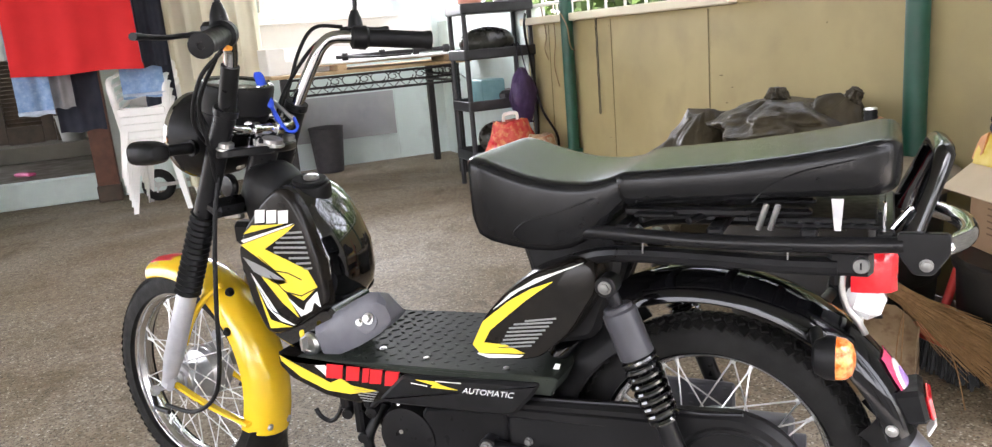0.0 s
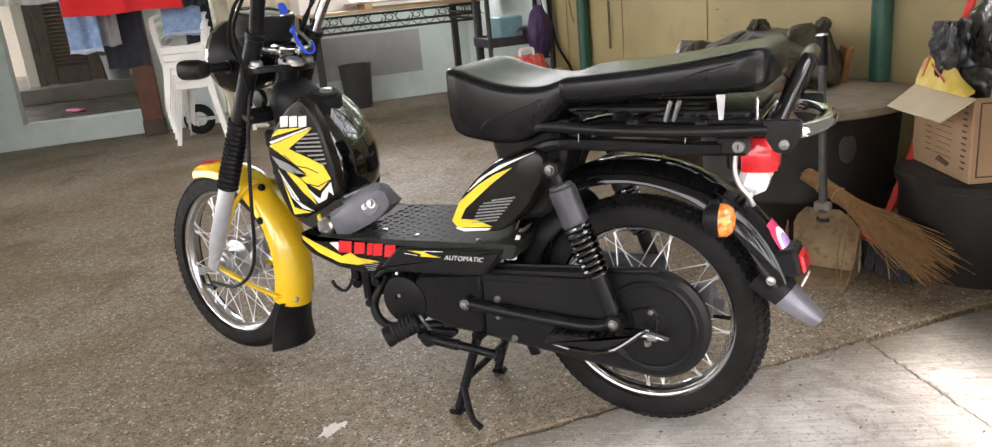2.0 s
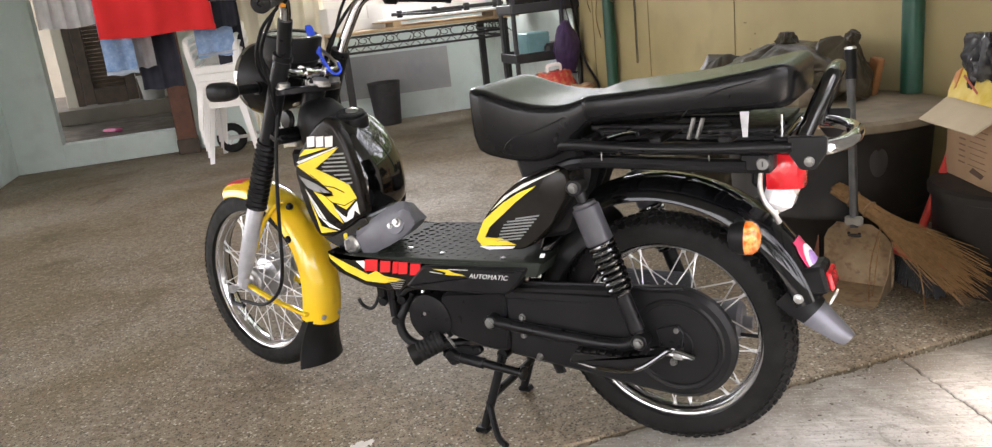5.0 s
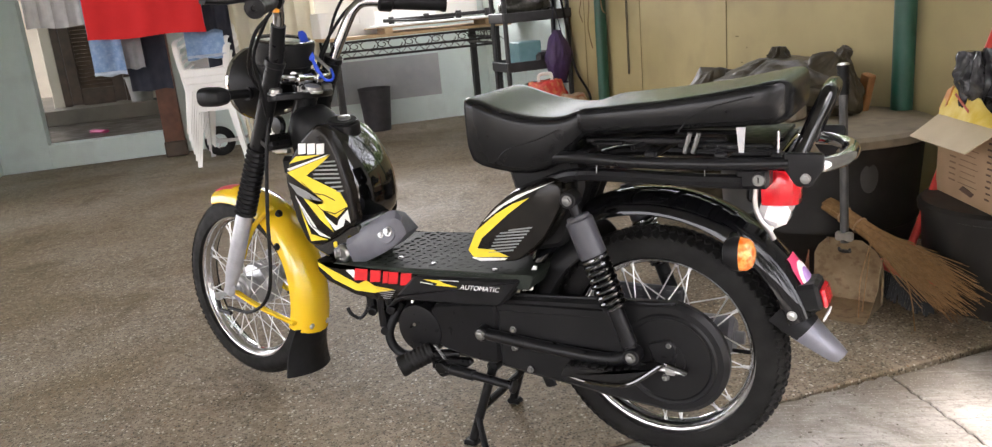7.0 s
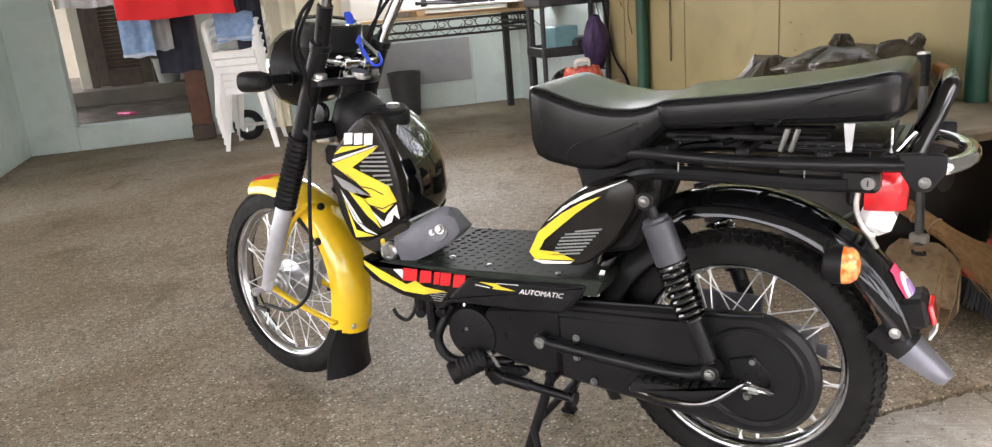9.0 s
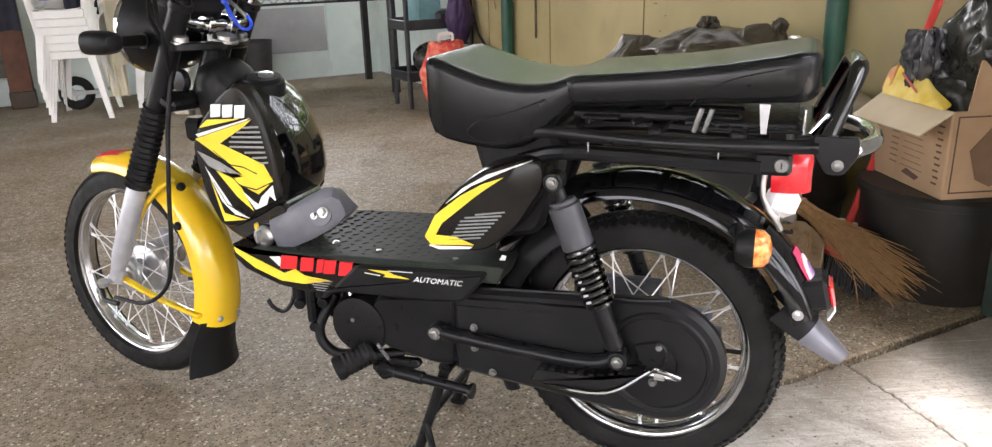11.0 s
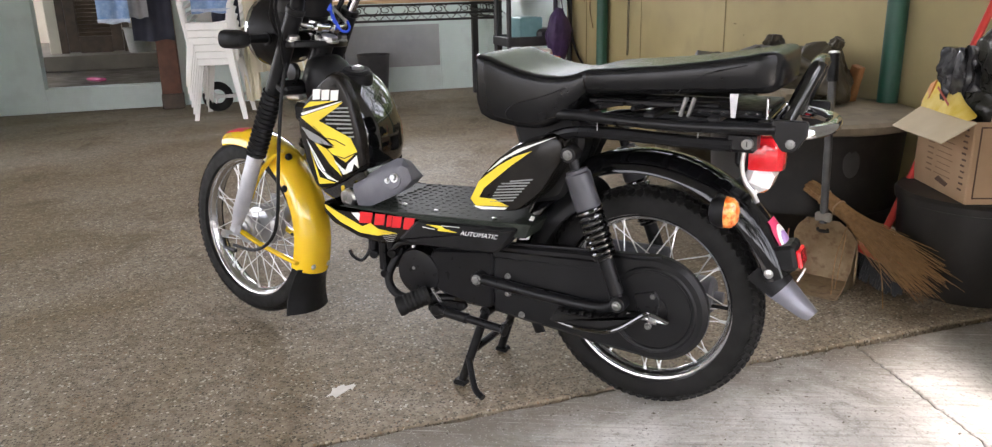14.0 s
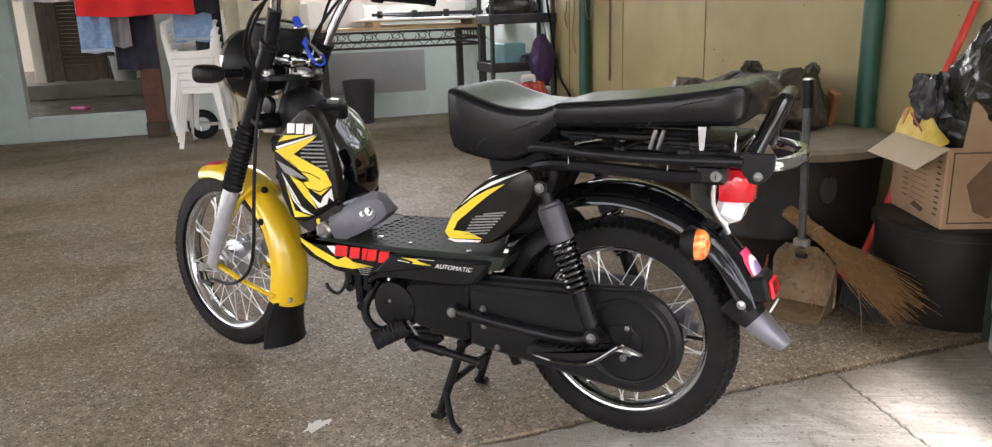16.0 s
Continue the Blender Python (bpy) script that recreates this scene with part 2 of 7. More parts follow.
BLACKCASE = mat("black_case_plastic", (0.007, 0.007, 0.0075), (0.011, 0.011, 0.0115), 14, 0.38, bump=0.0001, bscale=300, spec=0.25, rvar=0.08)
BOLTDARK = mat("dull_zinc_bolt", (0.16, 0.16, 0.155), (0.26, 0.26, 0.25), 40, 0.4, metal=0.8)
RUBBER = mat("tyre_rubber", (0.006, 0.0058, 0.0056), (0.0125, 0.012, 0.0115), 18, 0.62, bump=0.0006, bscale=200, rvar=0.1, spec=0.22)
VINYL = mat("black_vinyl", (0.006, 0.006, 0.0065), (0.010, 0.010, 0.0105), 20, 0.26, spec=0.29, bump=0.00003, bscale=500)
CHROME = mat("chrome", (0.50, 0.50, 0.51), (0.58, 0.58, 0.59), 8, 0.06, metal=1.0, rvar=0.04)
RIMCHROME = mat("rim_chrome", (0.56, 0.56, 0.57), (0.68, 0.68, 0.69), 30, 0.16, metal=1.0, rvar=0.07, bump=0.0004, bscale=30)
STEEL = mat("zinc_steel", (0.50, 0.50, 0.49), (0.66, 0.66, 0.65), 40, 0.28, metal=1.0)
SPOKE = mat("spoke_steel", (0.70, 0.70, 0.69), (0.82, 0.82, 0.81), 40, 0.30, metal=0.7)
ALU = mat("silver_grey_paint", (0.38, 0.38, 0.40), (0.46, 0.46, 0.48), 40, 0.34, metal=0.3, bump=0.0002, bscale=300)
HUBALU = mat("bright_cast_alloy", (0.36, 0.36, 0.37), (0.50, 0.50, 0.50), 30, 0.32, metal=0.85, bump=0.0002, bscale=200)
TAILGREY = mat("tail_grey_plastic", (0.13, 0.13, 0.15), (0.17, 0.17, 0.19), 30, 0.28, metal=0.3)
GREYPL = mat("grey_plastic", (0.10, 0.10, 0.115), (0.13, 0.13, 0.145), 30, 0.42, bump=0.0003, bscale=400)
SHROUD = mat("dark_grey_enamel", (0.045, 0.045, 0.052), (0.062, 0.062, 0.07), 20, 0.33, spec=0.5)
GUARDBLACK = mat("black_guard_enamel", (0.003, 0.003, 0.0035), (0.005, 0.005, 0.006), 5, 0.06, rvar=0.03, spec=0.42)
YELLOW = mat("yellow_paint", (0.78, 0.49, 0.012), (0.84, 0.55, 0.02), 5, 0.22, coat=0.8, bump=0.0002, bscale=30)
DECYEL = mat("yellow_decal", (0.78, 0.58, 0.03), (0.84, 0.64, 0.05), 20, 0.3, coat=0.4)
DECWHT = mat("white_decal", (0.78, 0.78, 0.76), (0.84, 0.84, 0.82), 20, 0.3, coat=0.4)
DECGRY = mat("grey_decal", (0.22, 0.22, 0.22), (0.28, 0.28, 0.28), 20, 0.35)
DECRED = mat("red_decal", (0.62, 0.015, 0.02), (0.72, 0.025, 0.03), 20, 0.3, coat=0.4)
PANEL = mat("charcoal_panel", (0.008, 0.007, 0.006), (0.014, 0.012, 0.010), 30, 0.26, spec=0.28)
REDLENS = mat("red_lens", (0.60, 0.008, 0.015), (0.72, 0.02, 0.03), 60, 0.1, coat=1.0, bump=0.001, bscale=120)
AMBER = mat("amber_lens", (0.75, 0.13, 0.01), (0.95, 0.42, 0.10), 90, 0.1, coat=1.0, bump=0.004, bscale=120, spread=0.3)
CLEAR = mat("clear_lens", (0.80, 0.80, 0.80), (0.92, 0.92, 0.92), 70, 0.08, coat=1.0, bump=0.002, bscale=90)
DIAMOND = mat("floorboard_rubber", (0.017, 0.021, 0.017), (0.028, 0.033, 0.027), 20, 0.6, spec=0.16, bump=0.0004, bscale=300)
PINK = mat("pink_sticker", (0.70, 0.04, 0.13), (0.78, 0.07, 0.20), 40, 0.2, coat=0.6)
LILAC = mat("lilac_sticker", (0.42, 0.22, 0.60), (0.62, 0.42, 0.75), 40, 0.2, coat=0.6)
BLUECLIP = mat("blue_lanyard", (0.01, 0.05, 0.50), (0.02, 0.08, 0.62), 60, 0.5)


# ---- geometry: each maker returns (verts, faces) ----
def join(*gs):
    V, F = [], []
    for v, f in gs:
        n = len(V)
        V += v
        F += [tuple(i + n for i in q) for q in f]
    return V, F


def xf(g, m):
    return [m @ Vector(v) for v in g[0]], g[1]


def box(c, s, bev=0.004, m=None):
    hx, hy, hz = (v / 2 for v in s)
    b = min(bev, hx * 0.9, hy * 0.9, hz * 0.9)
    V, ix = [], {}
    for sx in (-1, 1):
        for sy in (-1, 1):
            for sz in (-1, 1):
                for ax in range(3):
                    p = [sx * (hx - b), sy * (hy - b), sz * (hz - b)]
                    p[ax] += (sx, sy, sz)[ax] * b
                    ix[sx, sy, sz, ax] = len(V)
                    V.append(Vector(p))
    F = []
    for ax in range(3):
        o = [k for k in range(3) if k != ax]
        for s0 in (-1, 1):
            def key(u, w):
                k = [0, 0, 0]
                k[ax], k[o[0]], k[o[1]] = s0, u, w
                return tuple(k)
            F.append([ix[(*key(u, w), ax)] for u, w in ((-1, -1), (1, -1), (1, 1), (-1, 1))])
    for ax in range(3):
        o = [k for k in range(3) if k != ax]
        for u in (-1, 1):
            for w in (-1, 1):
                def key2(s):
                    k = [0, 0, 0]
                    k[ax], k[o[0]], k[o[1]] = s, u, w
                    return tuple(k)
                F.append([ix[(*key2(-1), o[0])], ix[(*key2(1), o[0])], ix[(*key2(1), o[1])], ix[(*key2(-1), o[1])]])
    for sx in (-1, 1):
        for sy in (-1, 1):
            for sz in (-1, 1):
                F.append([ix[sx, sy, sz, k] for k in range(3)])
    g = V, [tuple(f) for f in F]
    if m is not None:
        g = xf(g, m)
    return [v + Vector(c) for v in g[0]], g[1]


def smooth_path(pts, n=6, closed=False):
    pts = [Vector(p) for p in pts]
    out, k = [], len(pts)
    for i in range(k if closed else k - 1):
        if closed:
            p0, p1, p2, p3 = pts[i - 1], pts[i], pts[(i + 1) % k], pts[(i + 2) % k]
        else:
            p1, p2 = pts[i], pts[i + 1]
            p0 = pts[i - 1] if i else p1 * 2 - p2
            p3 = pts[i + 2] if i + 2 < k else p2 * 2 - p1
        for j in range(n):
            t = j / n
            out.append(0.5 * (2 * p1 + (p2 - p0) * t + (2 * p0 - 5 * p1 + 4 * p2 - p3) * t * t + (3 * p1 - p0 - 3 * p2 + p3) * t ** 3))
    if not closed:
        out.append(pts[-1])
    return out


def tube(path, r, n=10, closed=False, flat=1.0):
    P = [Vector(p) for p in path]
    k = len(P)
    R = r if isinstance(r, (list, tuple)) else [r] * k
    V, F, up = [], [], None
    for i in range(k):
        if closed:
            d = P[(i + 1) % k] - P[i - 1]
        else:
            d = P[min(i + 1, k - 1)] - P[max(i - 1, 0)]
        d.normalize()
        if up is None:
            up = Vector((0, 0, 1)) if abs(d.z) < 0.9 else Vector((1, 0, 0))
        up = up - d * up.dot(d)
        up.normalize()
        w = d.cross(up)
        for j in range(n):
            a = 2 * math.pi * j / n
            V.append(P[i] + w * math.cos(a) * R[i] + up * math.sin(a) * R[i] * flat)
    for i in range(k if closed else k - 1):
        i2 = (i + 1) % k
        for j in range(n):
            j2 = (j + 1) % n
            F.append((i * n + j, i * n + j2, i2 * n + j2, i2 * n + j))
    if not closed:
        F.append(tuple(range(n - 1, -1, -1)))
        F.append(tuple((k - 1) * n + j for j in range(n)))
    return V, F


def axis_turn(c, d):
    """A matrix that takes +z to the direction d at the place c."""
    return Matrix.Translation(c) @ Vector(d).to_track_quat("Z", "Y").to_matrix().to_4x4()


def lathe(profile, c, d, n=32, close=False):
    """profile: (radius, height along d). close: the profile is a ring."""
    V, F, k = [], [], len(profile)
    m = axis_turn(c, d)
    for j in range(n):
        a = 2 * math.pi * j / n
        for r, h in profile:
            V.append(m @ Vector((r * math.cos(a), r * math.sin(a), h)))
    for j in range(n):
        j2 = (j + 1) % n
        for i in range(k if close else k - 1):
            i2 = (i + 1) % k
            F.append((j * k + i, j2 * k + i, j2 * k + i2, j * k + i2))
    if not close:
        F.append(tuple(j * k for j in range(n - 1, -1, -1)))
        F.append(tuple(j * k + k - 1 for j in range(n)))
    return V, F


def cyl(p, q, r, n=16, bev=0.0015, r2=None):
    p, q = Vector(p), Vector(q)
    h = (q - p).length
    r2 = r if r2 is None else r2
    return lathe([(r - bev, 0), (r, bev), (r2, h - bev), (r2 - bev, h)], p, q - p, n)


def bolt(p, d, r=0.008, h=0.006):
    p, d = Vector(p), Vector(d).normalized()
    return join(lathe([(r * 1.25, 0), (r * 1.25, h * 0.3), (r * 0.9, h * 0.35)], p, d, 14),
                lathe([(r * 0.95, h * 0.3), (r * 0.95, h * 0.9), (r * 0.75, h)], p, d, 6))


def ball(c, r, n=16, k=10):
    rx, ry, rz = r if isinstance(r, (tuple, list)) else (r, r, r)
    V, F = [Vector((c[0], c[1], c[2] - rz))], []
    for i in range(1, k):
        t = -math.pi / 2 + math.pi * i / k
        for j in range(n):
            a = 2 * math.pi * j / n
            V.append(Vector((c[0] + rx * math.cos(t) * math.cos(a), c[1] + ry * math.cos(t) * math.sin(a), c[2] + rz * math.sin(t))))
    V.append(Vector((c[0], c[1], c[2] + rz)))
    for j in range(n):
        j2 = (j + 1) % n
        F.append((0, 1 + j2, 1 + j))
        for i in range(k - 2):
            F.append((1 + i * n + j, 1 + i * n + j2, 1 + (i + 1) * n + j2, 1 + (i + 1) * n + j))
        F.append((len(V) - 1, 1 + (k - 2) * n + j, 1 + (k - 2) * n + j2))
    return V, F


def loft(secs, caps=True):
    n, V, F = len(secs[0]), [], []
    for s in secs:
        V += [Vector(p) for p in s]
    for i in range(len(secs) - 1):
        for j in range(n):
            j2 = (j + 1) % n
            F.append((i * n + j, i * n + j2, (i + 1) * n + j2, (i + 1) * n + j))
    if caps:
        F.append(tuple(range(n - 1, -1, -1)))
        F.append(tuple((len(secs) - 1) * n + j for j in range(n)))
    return V, F


def inset(poly, d):
    """A polygon drawn in by d along its corners' bisectors."""
    k, out = len(poly), []
    area = sum(poly[i][0] * poly[(i + 1) % k][1] - poly[(i + 1) % k][0] * poly[i][1] for i in range(k))
    s = 1 if area > 0 else -1
    for i in range(k):
        p, a, b = Vector(poly[i]), Vector(poly[i - 1]), Vector(poly[(i + 1) % k])
        e, f = (p - a).normalized(), (b - p).normalized()
        n1, n2 = Vector((-e.y, e.x)) * s, Vector((-f.y, f.x)) * s
        q = n1 + n2
        q = n1 if q.length < 0.3 else q / max(q.dot(n1), 0.5)
        out.append(p + q * d)
    return out


def prism(poly, y0, y1, bev=0.002, plane="xz"):
    """A polygon given in x and z, stood from y0 to y1 with eased edges."""
    poly = [Vector(p) for p in poly]
    small = inset(poly, bev)
    s = 1 if y1 > y0 else -1
    put = (lambda u, w, h: Vector((u, h, w))) if plane == "xz" else (lambda u, w, h: Vector((u, w, h)))
    secs = [[put(*p, y0) for p in small], [put(*p, y0 + s * bev) for p in poly], [put(*p, y1 - s * bev) for p in poly], [put(*p, y1) for p in small]]
    return loft(secs)


def rounded(poly, r=0.01, n=4):
    """Rounds the corners of a polygon."""
    k, out = len(poly), []
    for i in range(k):
        p, a, b = Vector(poly[i]), Vector(poly[i - 1]), Vector(poly[(i + 1) % k])
        ra = min(r, (a - p).length * 0.45)
        rb = min(r, (b - p).length * 0.45)
        u, w = p + (a - p).normalized() * ra, p + (b - p).normalized() * rb
        for j in range(n + 1):
            t = j / n
            out.append(u * (1 - t) ** 2 + p * 2 * t * (1 - t) + w * t * t)
    return out


def mesh(name, g, material, smooth=35):
    me = bpy.data.meshes.new(name)
    me.from_pydata([tuple(v) for v in g[0]], [], g[1])
    bm = bmesh.new()
    bm.from_mesh(me)
    bmesh.ops.recalc_face_normals(bm, faces=bm.faces)
    bm.to_mesh(me)
    bm.free()
    for mm in material if isinstance(material, (list, tuple)) else [material]:
        me.materials.append(mm)
    if smooth:
        me.shade_smooth()
        me.set_sharp_from_angle(angle=radians(smooth))
    return me


def part(name, g, material, parent, label="", smooth=35):
    ob = new(name, mesh(name, g, material, smooth))
    ob.parent = parent
    return tagged(ob, label)


def thing(name, label, category, m=None, group="", kind=""):
    """An empty at the base of a thing, to hold its parts."""
    ob = new(name)
    ob.empty_display_size = 0.05
    if m is not None:
        ob.matrix_basis = m
    return tagged(ob, label, category, group, kind)


def solid(name, g, material, label, category, m=None, group="", kind="", smooth=35):
    ob = new(name, mesh(name, g, material, smooth))
    if m is not None:
        ob.matrix_basis = m
    return tagged(ob, label, category, group, kind)


def at_room(a, b, z=0.0, rz=0.0):
    return ROOM @ pose(a, b, z, 0, 0, rz)


# ---- the setting ----
WALL_A, WALL_B, TOP = -5.75, 1.47, 2.7


def slab(poly, z0, z1, bev=0.004):
    return prism(poly, z0, z1, bev, "xy")


ground = solid("ground", slab([(-60, -60), (60, -60), (60, 60), (-60, 60)], -0.30, -0.12), DARKGROUND, "unseen ground outside the gate, kept dark to bounce little light", "ground", ROOM, kind="structure")
floor = solid("floor", slab([(WALL_A, -6), (-0.131, -6), (-0.131, WALL_B), (WALL_A, WALL_B)], -0.1, 0.0), PEBBLE, "brown washed-pebble carport floor", "floor", ROOM, kind="structure")


def wobble(p, q, n, amp, seed):
    rnd = random.Random(seed)
    p, q = Vector(p), Vector(q)
    w = Vector((-(q - p).y, (q - p).x)).normalized()
    return [p + (q - p) * (i / n) + w * (rnd.uniform(-amp, amp) if 0 < i < n else 0) for i in range(n + 1)]


apron = tagged(new("pavement"), "grey cast concrete apron in slabs with open joints", "pavement", kind="structure")
apron.matrix_basis = ROOM
EDGE = wobble((-0.116, -6), (-0.112, -0.9), 40, 0.007, 1) + wobble((-0.116, -0.9), (-0.110, 0.606), 70, 0.006, 2)
CRACK = wobble((-0.10, 0.608), (0.42, 0.508), 44, 0.0040, 3) + [Vector((6.0, -0.5))]
part("slab", slab(EDGE + CRACK + [Vector((6, -6))], -0.1, 0.002, 0.003), APRON, apron, smooth=0)
part("slab", slab([p + Vector((0.0015, 0.0030)) for p in CRACK] + [Vector((6, 3)), Vector((-0.11, 3))], -0.1, 0.004, 0.003), APRON, apron, smooth=0)
solid("floor_bed", slab([(-0.2, -6), (6, -6), (6, 3), (-0.2, 3)], -0.13, -0.06), MORTAR, "dark grit in the floor joints", "floor", ROOM, kind="structure")

# end wall with the doorway and the window
def wall_a(b0, b1, z0, z1, t=0.15, face=0.0):
    return box((WALL_A - t / 2 + face / 2, (b0 + b1) / 2, (z0 + z1) / 2), (t + face, b1 - b0, z1 - z0), 0.004)


DOOR0, DOOR1 = -2.19, -1.20
WIN0, WIN1, WZ0, WZ1 = 0.02, 1.02, 1.215, 2.1
end = thing("wall_end", "pale blue plastered wall, worn along its foot", "wall", ROOM, kind="structure")
for q in ((-6, DOOR0, 0, TOP), (DOOR0, DOOR1, 0, 0.187), (DOOR0, DOOR1, 2.25, TOP), (DOOR1, WIN0, 0, TOP), (WIN0, WIN1, 0, WZ0), (WIN0, WIN1, WZ1, TOP), (WIN1, WALL_B + 0.15, 0, TOP)):
    part("panel", wall_a(*q), BLUE, end, smooth=0)
solid("wall_panel", box((WALL_A + 0.004, 0.42, 1.04), (0.008, 1.98, 0.34), 0.002), WHITE, "white painted band of wall below the window", "wall", ROOM, kind="structure")
solid("wall_left", box((-5.08, -2.60, TOP / 2), (1.66, 0.12, TOP), 0.01), BLUE, "pale blue plastered side wall by the doorway", "wall", ROOM, kind="structure")
patch = solid("wall_board", box((WALL_A + 0.006, 0.30, 0.40), (0.012, 1.42, 0.36), 0.002), mat("grey_board", (0.33, 0.34, 0.36), (0.42, 0.43, 0.44), 3, 0.6, fine=(0.5, 0.5, 0.5), fscale=8, famount=0.3), "grey painted board against the pale blue wall", "panel", ROOM)
window = thing("window_1", "white framed window with frosted panes", "window", ROOM, kind="structure")
for nm, c, s in (("window_frame", (WALL_A + 0.01, (WIN0 + WIN1) / 2, WZ0 + 0.03), (0.2, WIN1 - WIN0 + 0.08, 0.06)), ("window_frame", (WALL_A + 0.01, (WIN0 + WIN1) / 2, WZ1 - 0.03), (0.2, WIN1 - WIN0 + 0.08, 0.06)),
                 ("window_frame", (WALL_A + 0.01, WIN0 + 0.02, 1.66), (0.19, 0.06, 0.8)), ("window_frame", (WALL_A + 0.01, WIN1 - 0.02, 1.66), (0.19, 0.06, 0.8)), ("window_frame", (WALL_A + 0.01, 0.52, 1.66), (0.17, 0.05, 0.8))):
    part(nm, box(c, s, 0.004), WHITE, window)
part("window_sill", box((WALL_A + 0.05, 0.52, WZ0 - 0.02), (0.16, 1.16, 0.035), 0.004), WHITE, window)
for b in (0.28, 0.76):
    part("pane", box((WALL_A - 0.05, b, 1.66), (0.006, 0.44, 0.78), 0.001), GLASS, window).visible_shadow = False

day = bpy.data.lights.new("window_daylight", "AREA")
day.shape, day.size, day.size_y, day.energy, day.color = "RECTANGLE", 0.9, 0.78, 9.0, (0.95, 0.98, 1.0)
lamp_w = new("window_daylight", day)
lamp_w.matrix_world = ROOM @ pose(WALL_A + 0.02, 0.52, 1.66, 0, -90, 0)

# side wall, half height, with beige coping and bars above
solid("wall_corner", box((-4.93, WALL_B + 0.072, 0.555), (1.95, 0.15, 1.11), 0.004), BLUE, "pale blue plastered half wall in the corner", "wall", ROOM, kind="structure")
solid("wall_side", box((-1.575, WALL_B + 0.075, 0.5), (4.75, 0.15, 1.0), 0.004), OLIVE, "olive painted plaster half wall with hairline joints", "wall", ROOM, kind="structure")
solid("wall_side_top", box((-0.55, WALL_B + 0.075, 1.02), (2.6, 0.152, 0.05), 0.004), OLIVE, "olive painted top course of the half wall", "wall", ROOM, kind="structure")
solid("trim_coping", box((-2.895, WALL_B + 0.06, 1.022), (2.10, 0.22, 0.045), 0.006), BEIGE, "beige coping strip on the half wall", "trim", ROOM, kind="structure")
JOINT = mat("joint_line", (0.17, 0.14, 0.07), None, 5, 0.8)
for a in (-2.04, -2.874, -3.62):
    solid("wall_joint", box((a, WALL_B - 0.001, 0.5), (0.006, 0.004, 0.98), 0.001), JOINT, "dark hairline joint in the olive wall", "joint", ROOM, kind="structure")
grille = thing("window_grille", "white painted steel bars above the half wall", "grille", ROOM, kind="structure")
for i in range(33):
    part("bar", box((-5.65 + i * 0.2, WALL_B + 0.08, 1.75), (0.014, 0.014, 1.42), 0.003), WHITE, grille)
for z in (1.12, 1.75, 2.4):
    part("rail", box((-2.5, WALL_B + 0.08, z), (6.5, 0.026, 0.02), 0.003), WHITE, grille)

# unseen roof and far side, shaped for the light, and the room behind the doorway
# Roof is added; its gate-side notch lets the sun patch fall by the pier.
solid("ceiling", slab([(-8.3, -6.1), (4.6, -6.1), (4.6, -0.2), (1.60, 0.12), (1.60, 1.60), (-8.3, 1.60)], TOP, TOP + 0.12), CEIL, "unseen dull grey sheet roof over the carport, notched for the sun patch", "ceiling", ROOM, kind="structure")
# Invented wall; its open bay admits sky light from the left.
solid("wall_far", join(box((0.475, -6.075, TOP / 2), (1.15, 0.15, TOP), 0.01), box((-2.975, -6.075, 0.1), (5.75, 0.15, 0.2), 0.01)), OLIVE, "unseen olive painted far wall, its open bay added for light", "wall", ROOM, kind="structure")
solid("floor_inner", slab([(-9.9, -3.6), (WALL_A - 0.15, -3.6), (WALL_A - 0.15, 0.4), (-9.9, 0.4)], 0.09, 0.19), mat("brown_tile", (0.060, 0.050, 0.036), (0.10, 0.084, 0.062), 3, 0.4, rvar=0.1), "dark brown floor of the inner porch", "floor", ROOM, kind="structure")
solid("floor_step", slab([(-9.9, -3.6), (-7.35, -3.6), (-7.35, 0.4), (-9.9, 0.4)], 0.19, 0.33), mat("grey_screed", (0.13, 0.115, 0.09), (0.20, 0.175, 0.14), 4, 0.6), "grey cement step inside the doorway", "step", ROOM, kind="structure")
INNER = mat("cream_wall", (0.55, 0.50, 0.40), (0.63, 0.58, 0.48), 3, 0.7)
solid("wall_inner", join(box((-9.95, -1.6, 1.4), (0.1, 4.2, 2.8), 0.01), box((-7.9, 0.45, 1.4), (4.2, 0.1, 2.8), 0.01)), INNER, "cream walls of the inner porch", "wall", ROOM, kind="structure")
solid("ceiling_inner", box((-7.95, -1.6, 2.78), (4.1, 4.2, 0.1), 0.01), CEIL, "unseen dull grey ceiling of the inner porch", "ceiling", ROOM, kind="structure")

# green drain pipes on the side wall
for a, z0 in ((-3.29, 0.0), (-0.93, 0.0)):
    pipe = thing("drain_pipe", "dark green painted steel pipe on the olive wall", "pipe", at_room(a, WALL_B - 0.046), group="pipes on the side wall", kind="structure")
    part("pipe", cyl((0, 0, 0), (0, 0, TOP), 0.036, 20), GREEN, pipe)
    for z in (0.25, 1.9):
        part("clip", box((0, 0.0, z), (0.085, 0.075, 0.03), 0.004), GREEN, pipe)

# rough stone pier set at an angle at the gate
pier = thing("wall_pier", "grey rough-split stone pier at the gate", "wall", ROOM @ pose(-0.055, 1.088, 0, 0, 0, -34.3), kind="structure")
part("core", box((0.47, 0.16, 1.35), (0.90, 0.27, 2.7), 0.01), MORTAR, pier)


